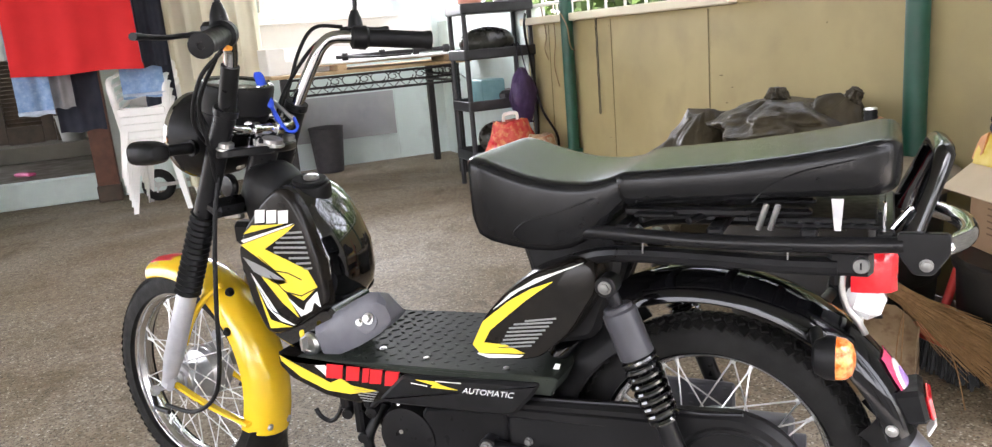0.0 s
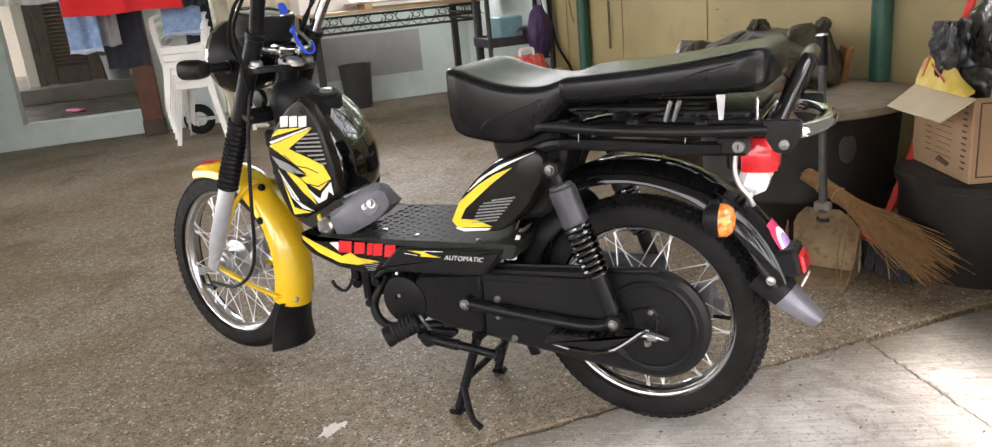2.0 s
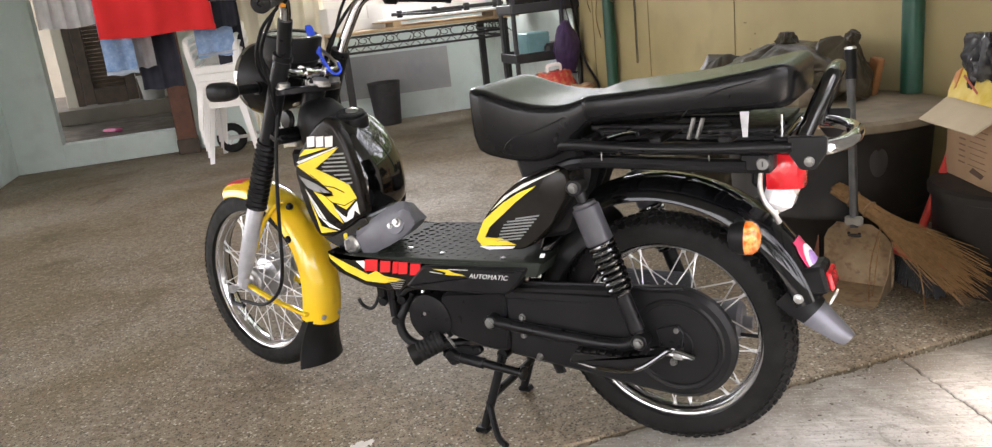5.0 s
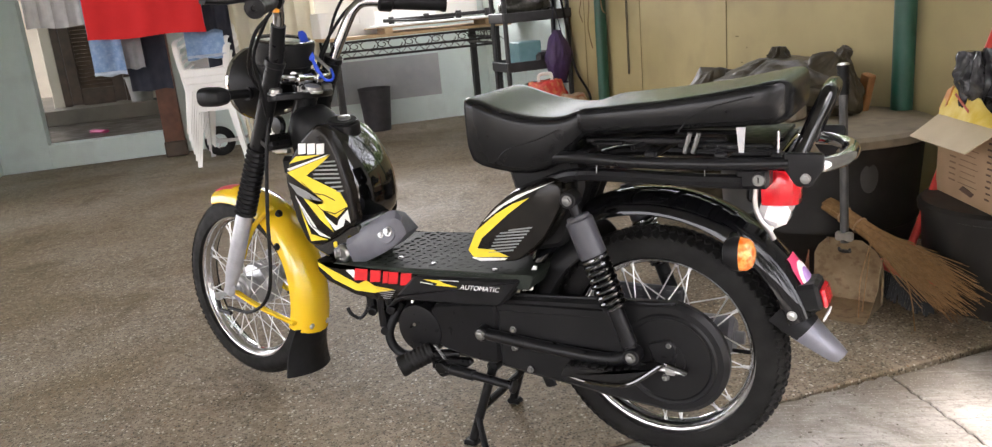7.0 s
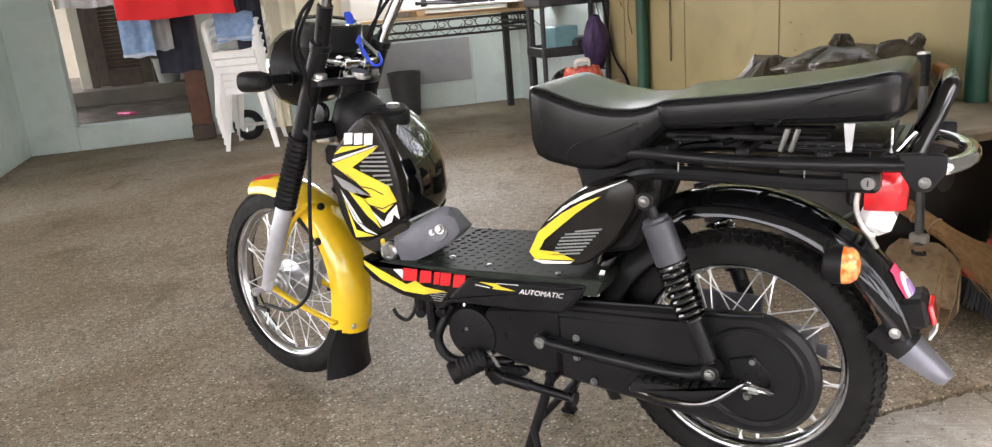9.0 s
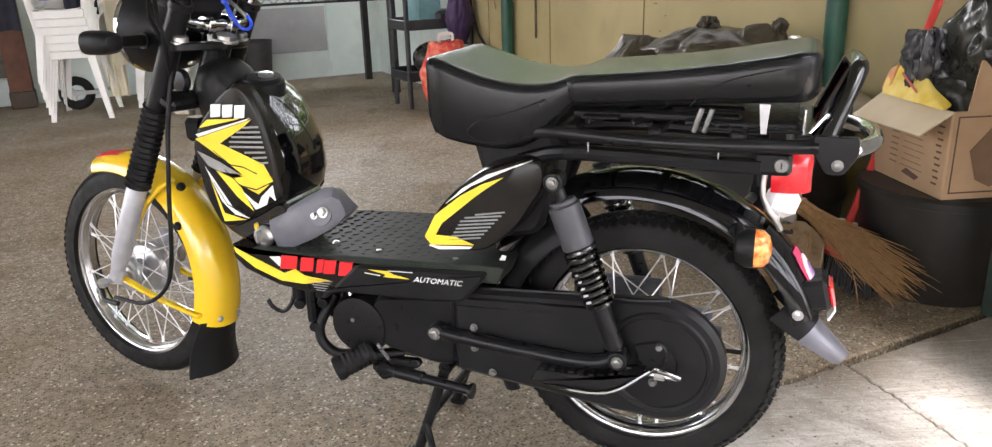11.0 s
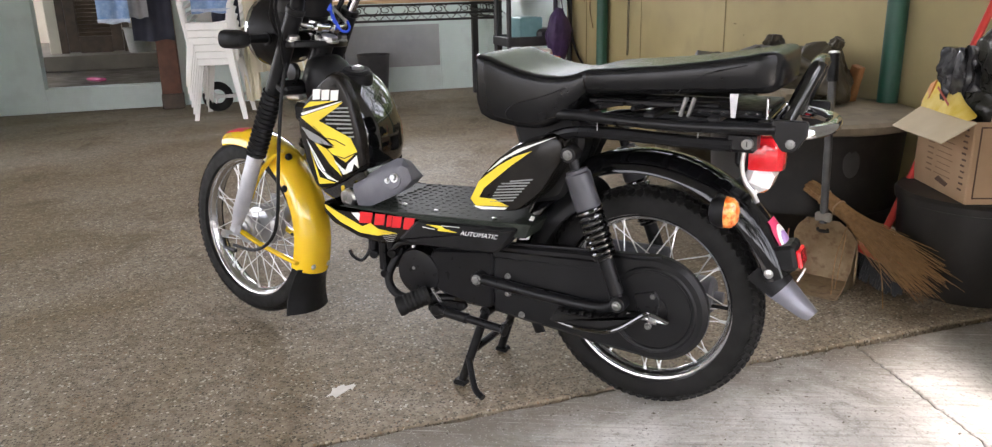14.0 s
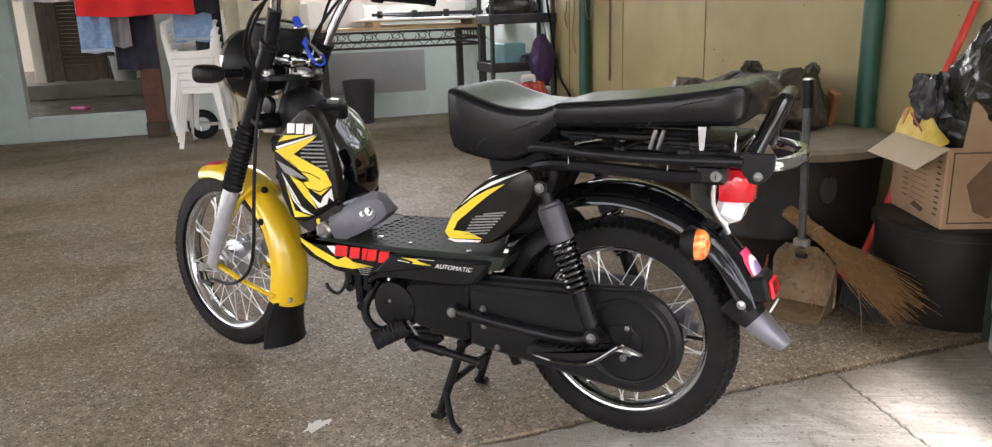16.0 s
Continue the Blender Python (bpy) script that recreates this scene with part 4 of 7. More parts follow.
bar = part("handlebar", steer(tube(smooth_path(bar_side(-1)[::-1] + bar_side(1)[1:], 6), 0.0125, 14)), CHROME, moped, "high chromed handlebar")
for y in (-0.028, 0.028):
    part("bar_clamp", steer(join(cyl((-0.898, y - 0.009, 0.814), (-0.898, y + 0.009, 0.814), 0.019, 18), box((-0.898, y, 0.797), (0.022, 0.018, 0.03), 0.003))), CHROME, bar)
for s in (-1, 1):
    p, q = Vector((-0.772, s * 0.182, 0.979)), Vector((-0.692, s * 0.288, 0.957))
    if s > 0:
        q = q + Vector((0, 0, 0.012))
    d = (q - p).normalized()
    ribs = [(0.0175, 0)] + [(0.0172 if i % 2 else 0.0178, 0.004 + i * 0.0044) for i in range(26)] + [(0.0195, 0.122), (0.0195, 0.129), (0.006, 0.131), (0.005, 0.126)]
    part("grip", steer(lathe(ribs, p, q - p, 22)), BLACKPLASTIC, bar, "black ribbed rubber grip")
    part("switch_housing", steer(join(lathe([(0.016, 0), (0.023, 0.004), (0.024, 0.03), (0.018, 0.036)], p - d * 0.036, d, 20), box(tuple(p - d * 0.02 + Vector((-0.02, 0, 0.008))), (0.05, 0.03, 0.03), 0.008))), BLACKPLASTIC, bar)
    if s < 0:
        part("switch_button", steer(box(tuple(p - d * 0.02 + Vector((0.012, -0.004, -0.022))), (0.012, 0.012, 0.010), 0.002)), mat("orange_button", (0.75, 0.30, 0.03), None, 20, 0.4), bar)
    rise, reach = (0.0, 0.135) if s < 0 else (0.022, 0.105)
    lever = smooth_path([p + Vector((-0.035, 0, 0.004)), p + Vector((-0.055, s * 0.03, 0.004 + rise)), p + Vector((-0.05, s * 0.07, rise)), p + Vector((-0.035, s * reach, rise))], 5)
    part("lever", steer(tube(lever, [0.009] * 4 + [0.0065] * (len(lever) - 6) + [0.008, 0.009], 10, flat=0.7)), BLACKSATIN, bar, "black brake lever")
    part("mirror_stem", steer(join(lathe([(0.016, 0), (0.013, 0.02), (0.007, 0.035)], p + Vector((-0.018, -s * 0.015, 0.02)), (0, 0, 1), 14), tube(smooth_path([p + Vector((-0.018, -s * 0.015, 0.045)), p + Vector((-0.012, -s * 0.01, 0.13)), p + Vector((-0.03, s * 0.04, 0.25))], 5), 0.0052, 10))), BLACKSATIN, bar, "black mirror stem")
    part("mirror", steer(xf(loft([[Vector((0.058 * k * math.cos(a), d_, 0.042 * k * math.sin(a))) for a in [2 * math.pi * j / 24 for j in range(24)]] for k, d_ in ((0.5, -0.02), (0.9, -0.012), (1, 0), (0.96, 0.003))]), Matrix.Translation(p + Vector((-0.03, s * 0.07, 0.28))) @ Matrix.Rotation(radians(90), 4, "Z"))), BLACKPLASTIC, bar, "oval black mirror")
part("riser_cover", steer(tube(smooth_path([(-0.900, -0.085, 0.833), (-0.876, -0.094, 0.885), (-0.852, -0.102, 0.934)], 5), 0.0165, 16)), BLACKSATIN, bar, "black sleeve on the handlebar")
for s in (-1, 1):
    base = Vector((-1.0 if s < 0 else -1.06, s * (0.085 if s < 0 else 0.070), 0.787 if s < 0 else 0.81))
    sig = part("turn_signal", steer(join(cyl(base, base + Vector((0, s * 0.065, 0)), 0.011, 14), lathe([(0.014, 0), (0.016, 0.004), (0.016, 0.01)], base, (0, s, 0), 14))), BLACKPLASTIC, moped, "black front turn signal stalk")
    part("signal_body", steer(xf(loft([[Vector((x, 0.029 * k * math.copysign(abs(math.cos(a)) ** 0.7, math.cos(a)), 0.022 * k * math.copysign(abs(math.sin(a)) ** 0.7, math.sin(a)))) for a in [2 * math.pi * j / 20 for j in range(20)]] for x, k in ((0.036, 0.2), (0.033, 0.6), (0.024, 0.85), (0.004, 1.0), (-0.026, 1.0))]), Matrix.Translation(base + Vector((0, s * 0.098, 0))))), BLACKPLASTIC, sig)
    part("lens", steer(xf(loft([[Vector((x, 0.026 * k * math.cos(a), 0.020 * k * math.sin(a))) for a in [2 * math.pi * j / 20 for j in range(20)]] for x, k in ((-0.026, 1.0), (-0.034, 0.9), (-0.042, 0.7), (-0.046, 0.2))]), Matrix.Translation(base + Vector((0, s * 0.098, 0))))), AMBER, sig)

# tank, cowl and lower shrouds
COWL = [(-0.786, 0.727), (-0.821, 0.705), (-0.879, 0.648), (-0.906, 0.601), (-0.890, 0.50), (-0.862, 0.437), (-0.835, 0.435), (-0.775, 0.462), (-0.712, 0.50), (-0.709, 0.517), (-0.715, 0.585), (-0.738, 0.671), (-0.76, 0.711)]


def bulge(poly, y0, y1, cen, depth, n=5):
    """A panel over a polygon whose outer face swells towards its middle."""
    poly = [Vector(p) for p in poly]
    c = Vector(cen)
    secs = [[Vector((p.x, y0, p.y)) for p in poly]]
    for k in range(n + 1):
        t = k / n
        f = 1 - 0.10 * t ** 2
        secs.append([Vector((c.x + (p.x - c.x) * f, y0 + (y1 - y0) * (1 - (1 - t) ** 2), c.y + (p.y - c.y) * f)) for p in poly])
    secs.append([Vector((c.x + (p.x - c.x) * 0.5, y1 - depth, c.y + (p.y - c.y) * 0.5)) for p in poly])
    return loft(secs)


for s in (-1, 1):
    cw = part("cowl", bulge(rounded(COWL if s < 0 else [(x - 0.045, z - 0.03) for x, z in COWL], 0.02, 3), s * 0.088, -0.115 if s < 0 else 0.105, (-0.80, 0.58), 0.0), PANEL, moped, "charcoal side cowl with yellow and white flashes")
    if s < 0:
        cowl_near = cw
TANKS = []
for z, x0, x1, h in ((0.472, -0.83, -0.765, 0.060), (0.482, -0.85, -0.732, 0.082), (0.500, -0.86, -0.718, 0.094), (0.53, -0.865, -0.711, 0.100), (0.585, -0.865, -0.715, 0.100), (0.63, -0.865, -0.733, 0.096), (0.665, -0.86, -0.752, 0.088), (0.690, -0.855, -0.770, 0.074), (0.706, -0.85, -0.785, 0.056), (0.712, -0.84, -0.80, 0.036)):
    loop = []
    for j in range(28):
        a = 2 * math.pi * j / 28
        cx, ch = (x0 + x1) / 2, (x1 - x0) / 2
        e = 0.78
        loop.append(Vector((cx + ch * math.copysign(abs(math.cos(a)) ** e, math.cos(a)), h * math.copysign(abs(math.sin(a)) ** e, math.sin(a)), z)))
    TANKS.append(loop)
tank = part("fuel_tank", loft(TANKS), BLACKGLOSS, moped, "glossy black fuel tank")
part("tank_cap", join(lathe([(0.039, -0.03), (0.039, 0.0), (0.037, 0.004), (0.033, 0.005), (0.033, 0.010), (0.030, 0.013)], (-0.797, -0.008, 0.707), (0.16, -0.14, 1), 32), box((-0.795, -0.010, 0.722), (0.036, 0.009, 0.005), 0.002)), BLACKPLASTIC, tank, "black filler cap")
part("cap_lock", lathe([(0.015, 0), (0.015, 0.004), (0.012, 0.005)], (-0.789, -0.012, 0.7200), (0.16, -0.14, 1), 18), STEEL, tank)
part("head_cover", loft([[Vector((x, h * math.copysign(abs(math.sin(a)) ** 0.7, math.sin(a)), zc + zr * math.copysign(abs(math.cos(a)) ** 0.7, math.cos(a)))) for a in [2 * math.pi * j / 24 for j in range(24)]] for x, h, zc, zr in ((-0.935, 0.042, 0.68, 0.06), (-0.91, 0.056, 0.685, 0.066), (-0.885, 0.060, 0.685, 0.066), (-0.865, 0.056, 0.682, 0.058), (-0.850, 0.048, 0.68, 0.044), (-0.846, 0.03, 0.68, 0.03))]), BLACKPLASTIC, moped, "black cover behind the fork crown")
part("lower_shroud", join(prism(rounded([(-0.885, 0.47), (-0.86, 0.425), (-0.815, 0.405), (-0.79, 0.395), (-0.735, 0.395), (-0.72, 0.42), (-0.70, 0.47), (-0.72, 0.50), (-0.84, 0.46)], 0.012), -0.100, 0.03, 0.008)), BLACKGLOSS, moped, "black lower shroud")
secs = []
for lo, hi in (((-0.735, -0.110, 0.408), (-0.755, -0.100, 0.457)), ((-0.70, -0.112, 0.423), (-0.715, -0.096, 0.482)), ((-0.654, -0.112, 0.444), (-0.668, -0.090, 0.510)), ((-0.62, -0.108, 0.463), (-0.632, -0.086, 0.528)), ((-0.600, -0.105, 0.478), (-0.613, -0.088, 0.530)), ((-0.585, -0.102, 0.494), (-0.594, -0.094, 0.514))):
    lo, hi = Vector(lo), Vector(hi)
    m1 = (lo * 0.35 + hi * 0.65) + Vector((0, -0.008, 0.004))
    secs.append([lo + Vector((0, 0.004, -0.012)), lo, m1, hi, hi + Vector((0, 0.03, -0.012)), lo + Vector((0, 0.05, -0.010))])
gb = part("side_bracket", join(loft(secs), lathe([(0.025, 0), (0.024, 0.003), (0.019, 0.004)], (-0.634, -0.104, 0.483), (0, -1, 0.32), 28)), GREYPL, moped, "grey plastic bracket")
part("bolt", bolt((-0.626, -0.107, 0.486), (0, -1, 0.40), 0.0085, 0.012), STEEL, gb)
part("bolt", bolt((-0.646, -0.109, 0.478), (0, -1, 0.40), 0.0055, 0.007), STEEL, gb)
lock = part("steering_lock", lathe([(0.022, 0), (0.022, 0.008), (0.017, 0.012), (0.012, 0.012), (0.012, 0.008)], (-0.765, -0.104, 0.425), (0, -1, 0), 26), STEEL, moped, "plated key lock")
part("key", box((-0.765, -0.125, 0.432), (0.004, 0.018, 0.022), 0.001), STEEL, lock)
part("key_bow", box((-0.767, -0.125, 0.452), (0.006, 0.012, 0.014), 0.003), DECYEL, lock)

# flashes on the cowls, laid 1 mm proud
def decal(poly, y, material, parent, cen=None, name="flash"):
    return part(name, prism(poly, y + 0.004, y - 0.0012, 0.0004), material, parent, smooth=0)


Y0 = -0.1152
for poly, m_ in (
    ([(-0.888, 0.622), (-0.758, 0.658), (-0.767, 0.653), (-0.882, 0.617)], DECWHT),
    ([(-0.857, 0.651), (-0.782, 0.656), (-0.879, 0.634)], DECYEL),
    ([(-0.89, 0.613), (-0.755, 0.656), (-0.775, 0.641), (-0.834, 0.607), (-0.741, 0.572), (-0.724, 0.541), (-0.76, 0.513), (-0.802, 0.531), (-0.776, 0.479), (-0.81, 0.505), (-0.851, 0.553), (-0.79, 0.549), (-0.815, 0.566)], DECYEL),
    ([(-0.798, 0.518), (-0.774, 0.499), (-0.763, 0.493), (-0.754, 0.509), (-0.726, 0.533), (-0.723, 0.503), (-0.736, 0.512), (-0.744, 0.494), (-0.760, 0.486), (-0.771, 0.482)], DECWHT),
    ([(-0.876, 0.559), (-0.821, 0.478), (-0.789, 0.463), (-0.820, 0.468), (-0.848, 0.493)], DECWHT),
    ([(-0.868, 0.535), (-0.845, 0.469), (-0.797, 0.459), (-0.848, 0.452)], DECYEL),
    ([(-0.889, 0.589), (-0.841, 0.571), (-0.789, 0.545), (-0.815, 0.540), (-0.868, 0.562)], DECGRY),
):
    decal(poly, Y0, m_, cowl_near)
for i in range(8):
    u = i / 7
    x0 = -0.778 - 0.035 * math.sin(u * math.pi) if i < 5 else -0.795 + 0.015 * (i - 4)
    x1, zz = -0.742 + 0.012 * u, 0.641 - 0.066 * u
    decal([(x0, zz), (x1, zz + 0.003), (x1, zz - 0.0005), (x0, zz - 0.0035)], Y0, DECGRY, cowl_near, name="stripe")
for line in (((-0.851, 0.593), (-0.816, 0.567), (-0.786, 0.564), (-0.757, 0.553)), ((-0.83, 0.557), (-0.80, 0.528), (-0.763, 0.522), (-0.728, 0.538)), ((-0.86, 0.53), (-0.835, 0.487), (-0.805, 0.476))):
    for (x0, z0), (x1, z1) in zip(line, line[1:]):
        part("pinstripe", prism([(x0, z0 + 0.0012), (x1, z1 + 0.0012), (x1, z1 - 0.0012), (x0, z0 - 0.0012)], Y0 + 0.004, Y0 - 0.0018, 0.0002), BLACKPLASTIC, cowl_near, smooth=0)
# the maker's mark, as plain slanted blocks
for x in (-0.833, -0.806, -0.779):
    decal([(x - 0.010, 0.680), (x + 0.013, 0.682), (x + 0.008, 0.658), (x - 0.014, 0.656)], Y0, DECWHT, cowl_near, name="mark")

# floorboard with raised studs, and side skirts
board = part("floorboard", join(prism(rounded([(-0.80, 0.404), (-0.74, 0.409), (-0.60, 0.416), (-0.27, 0.428), (-0.262, 0.424), (-0.275, 0.396), (-0.75, 0.386), (-0.79, 0.390)], 0.002), -0.1365, 0.1365, 0.002)), DIAMOND, moped, "dark floorboard with raised studs")
studs = []
for i in range(17):
    for j in range(12):
        x, y = -0.685 + i * 0.0235, -0.118 + j * 0.0215 + (0.0107 if i % 2 else 0)
        if x > -0.29 or (x > -0.42 and abs(y) < 0.09):
            continue
        zt = 0.4125 + (x + 0.66) / 0.39 * 0.0135
        studs.append(xf(ball((0, 0, 0), (0.0095, 0.0042, 0.0028), 8, 4), Matrix.Translation((x, y, zt)) @ Matrix.Rotation(radians(45 if (i + j) % 2 else -45), 4, "Z")))
part("studs", join(*studs), DIAMOND, board)
for x, y in ((-0.63, -0.07), (-0.52, -0.10), (-0.36, -0.115)):
    part("screw", bolt((x, y, 0.4125 + (x + 0.66) / 0.39 * 0.0135), (0, 0, 1), 0.006, 0.004), STEEL, board)
SK1 = [(-0.82, 0.418), (-0.783, 0.404), (-0.722, 0.405), (-0.62, 0.405), (-0.50, 0.408), (-0.50, 0.398), (-0.547, 0.384), (-0.607, 0.344), (-0.653, 0.334), (-0.721, 0.341), (-0.795, 0.366), (-0.821, 0.39)]
SK2 = [(-0.545, 0.404), (-0.505, 0.406), (-0.29, 0.418), (-0.300, 0.40), (-0.338, 0.358), (-0.395, 0.352), (-0.57, 0.347), (-0.60, 0.352)]
for s in (-1, 1):
    k1 = part("side_skirt", prism(rounded(SK1, 0.006), s * 0.10, s * 0.139, 0.004), PANEL, moped, "charcoal front skirt with red and yellow flashes")
    k2 = part("side_skirt", prism(rounded(SK2, 0.01), s * 0.10, s * 0.146, 0.005), BLACKPLASTIC, moped, "black rear skirt with white lettering")
    if s < 0:
        skirt1, skirt2 = k1, k2
decal([(-0.815, 0.411), (-0.778, 0.396), (-0.705, 0.369), (-0.68, 0.380), (-0.659, 0.369), (-0.605, 0.365), (-0.662, 0.352), (-0.713, 0.353), (-0.77, 0.372), (-0.812, 0.40)], -0.139, DECYEL, skirt1)
decal([(-0.735, 0.399), (-0.712, 0.402), (-0.70, 0.385), (-0.712, 0.380)], -0.139, DECWHT, skirt1)
for i in range(5):
    decal([(-0.655 + i * 0.004, 0.364 - i * 0.005), (-0.60 - i * 0.004, 0.364 - i * 0.005), (-0.605 - i * 0.004, 0.362 - i * 0.005), (-0.653 + i * 0.004, 0.362 - i * 0.005)], -0.139, DECGRY, skirt1, name="stripe")
for x, w_ in ((-0.692, 0.036), (-0.652, 0.028), (-0.624, 0.014), (-0.603, 0.025), (-0.570, 0.027)):
    decal([(x - w_ / 2 + 0.003, 0.4055), (x + w_ / 2 + 0.003, 0.4065), (x + w_ / 2 - 0.003, 0.380), (x - w_ / 2 - 0.003, 0.3775)], -0.1396, DECRED, skirt1, name="mark")
decal([(-0.518, 0.400), (-0.478, 0.401), (-0.468, 0.396), (-0.437, 0.391), (-0.489, 0.389), (-0.484, 0.394)], -0.146, DECYEL, skirt2)
decal([(-0.478, 0.4025), (-0.43, 0.4045), (-0.43, 0.403), (-0.478, 0.401)], -0.146, DECWHT, skirt2)
decal([(-0.527, 0.3935), (-0.495, 0.3915), (-0.495, 0.390), (-0.527, 0.392)], -0.146, DECWHT, skirt2)


def lettering(text, size, material, parent, m, name="lettering", shear=0.38):
    cu = bpy.data.curves.new(name, "FONT")
    cu.body, cu.size, cu.shear, cu.extrude = text, size, shear, 0.0004
    cu.align_x, cu.align_y, cu.space_character = "CENTER", "CENTER", 1.02
    tmp = new("tmp", cu)
    me = bpy.data.meshes.new_from_object(tmp.evaluated_get(bpy.context.evaluated_depsgraph_get()))
    bpy.data.objects.remove(tmp)
    me.materials.clear()
    me.materials.append(material)
    ob = new(name, me)
    ob.parent, ob.matrix_basis = parent, m
    return ob


lettering("AUTOMATIC", 0.0140, DECWHT, skirt2, Matrix.Translation((-0.383, -0.1466, 0.3925)) @ Matrix.Rotation(radians(90), 4, "X") @ Matrix.Rotation(radians(1.5), 4, "Z") @ Matrix.Diagonal((1.12, 1, 1, 1)))

# side cowls under the seat
SC = [(-0.396, 0.511), (-0.352, 0.557), (-0.301, 0.595), (-0.217, 0.621), (-0.192, 0.612), (-0.188, 0.575), (-0.240, 0.495), (-0.300, 0.446), (-0.39, 0.438), (-0.416, 0.455)]
for s in (-1, 1):
    c_ = part("seat_cowl", bulge(rounded(SC, 0.02, 3), s * 0.07, s * 0.125, (-0.30, 0.52), 0.0), PANEL, moped, "charcoal cowl under the seat with a yellow flash")
    if s < 0:
        seat_cowl = c_
for poly, m_ in (([(-0.412, 0.466), (-0.39, 0.507), (-0.341, 0.545), (-0.301, 0.568), (-0.263, 0.582), (-0.311, 0.548), (-0.378, 0.493), (-0.391, 0.471), (-0.353, 0.471), (-0.319, 0.459), (-0.4, 0.452)], DECYEL),
                 ([(-0.369, 0.529), (-0.336, 0.559), (-0.292, 0.585), (-0.212, 0.614), (-0.268, 0.589), (-0.321, 0.563)], DECWHT),
                 ([(-0.405, 0.4505), (-0.322, 0.456), (-0.329, 0.451), (-0.385, 0.445)], DECWHT)):
    decal(poly, -0.1252, m_, seat_cowl)
for i in range(8):
    u = i / 7
    x1, zz = -0.262 - 0.045 * u, 0.524 - 0.049 * u
    x0 = -0.335 - 0.03 * u if i > 1 else -0.315 - 0.02 * i
    decal([(min(x0, x1 - 0.02), zz - 0.009), (x1, zz), (x1, zz - 0.0028), (min(x0, x1 - 0.02), zz - 0.0118)], -0.1252, DECGRY, seat_cowl, name="stripe")
part("seat_post", prism(rounded([(-0.37, 0.44), (-0.315, 0.53), (-0.325, 0.58), (-0.345, 0.650), (-0.20, 0.66), (-0.17, 0.60), (-0.22, 0.47)], 0.02), -0.072, 0.072, 0.01), BLACKPLASTIC, moped)

# saddles
def saddle(rows):
    """rows: x, half width, bottom, edge height, middle height. Flat sides, a tight rolled edge and an almost level top."""
    secs = []
    for x, h, zb, ze, zm in rows:
        k = min(1.0, (ze - zb) / 0.06)
        pts = [(-0.80 * h, zb), (-0.93 * h, zb + 0.005 * k), (-0.985 * h, zb + 0.018 * k), (-1.0 * h, zb + (ze - zb) * 0.55), (-0.997 * h, ze - 0.014 * k), (-0.982 * h, ze - 0.006 * k), (-0.955 * h, ze - 0.001 * k), (-0.91 * h, ze + 0.0015 * k)]
        top = [(u * h, ze + 0.002 * k + (zm - ze) * 0.12 * (1 - abs(u) ** 2.0)) for u in (-0.8, -0.6, -0.35, 0, 0.35, 0.6, 0.8)]
        loop = pts + top + [(-y, z_) for y, z_ in pts[::-1]]
        secs.append([Vector((x, y, z_)) for y, z_ in loop])
    return loft(secs)


front_seat = part("front_saddle", saddle([(-0.390, 0.085, 0.700, 0.748, 0.750), (-0.397, 0.104, 0.676, 0.762, 0.764), (-0.396, 0.116, 0.660, 0.769, 0.770), (-0.387, 0.122, 0.645, 0.769, 0.770), (-0.365, 0.125, 0.635, 0.763, 0.764), (-0.335, 0.126, 0.629, 0.752, 0.754), (-0.30, 0.127, 0.624, 0.741, 0.745), (-0.265, 0.127, 0.624, 0.734, 0.740), (-0.235, 0.127, 0.630, 0.731, 0.739), (-0.205, 0.126, 0.646, 0.731, 0.740), (-0.18, 0.125, 0.668, 0.735, 0.743), (-0.16, 0.123, 0.690, 0.742, 0.748), (-0.14, 0.118, 0.705, 0.748, 0.752)]), VINYL, moped, "black vinyl rider's saddle", smooth=75)
rear_seat = part("rear_saddle", saddle([(-0.156, 0.100, 0.718, 0.736, 0.744), (-0.161, 0.114, 0.708, 0.742, 0.750), (-0.158, 0.121, 0.701, 0.745, 0.753), (-0.145, 0.123, 0.698, 0.747, 0.755), (-0.10, 0.124, 0.700, 0.750, 0.757), (0.0, 0.124, 0.706, 0.758, 0.763), (0.08, 0.124, 0.711, 0.768, 0.771), (0.13, 0.1235, 0.713, 0.776, 0.777), (0.155, 0.1225, 0.714, 0.780, 0.781), (0.173, 0.120, 0.714, 0.784, 0.785), (0.186, 0.115, 0.715, 0.785, 0.786), (0.196, 0.107, 0.718, 0.784, 0.785), (0.203, 0.096, 0.723, 0.780, 0.781), (0.2065, 0.084, 0.729, 0.774, 0.775), (0.208, 0.070, 0.737, 0.765, 0.766)]), VINYL, moped, "black vinyl pillion saddle", smooth=75)
for s in (-1, 1):
    part("seam", tube(smooth_path([(0.03, s * 0.1235, 0.709), (0.05, s * 0.1248, 0.73), (0.09, s * 0.125, 0.75), (0.14, s * 0.1232, 0.762), (0.165, s * 0.1190, 0.767)], 5), 0.0012, 6), VINYL, rear_seat)
    part("seam", tube(smooth_path([(-0.305, s * 0.1262, 0.642), (-0.322, s * 0.1272, 0.655), (-0.30, s * 0.1282, 0.676), (-0.25, s * 0.1278, 0.69), (-0.19, s * 0.1262, 0.712)], 5), 0.0012, 6), VINYL, front_seat)

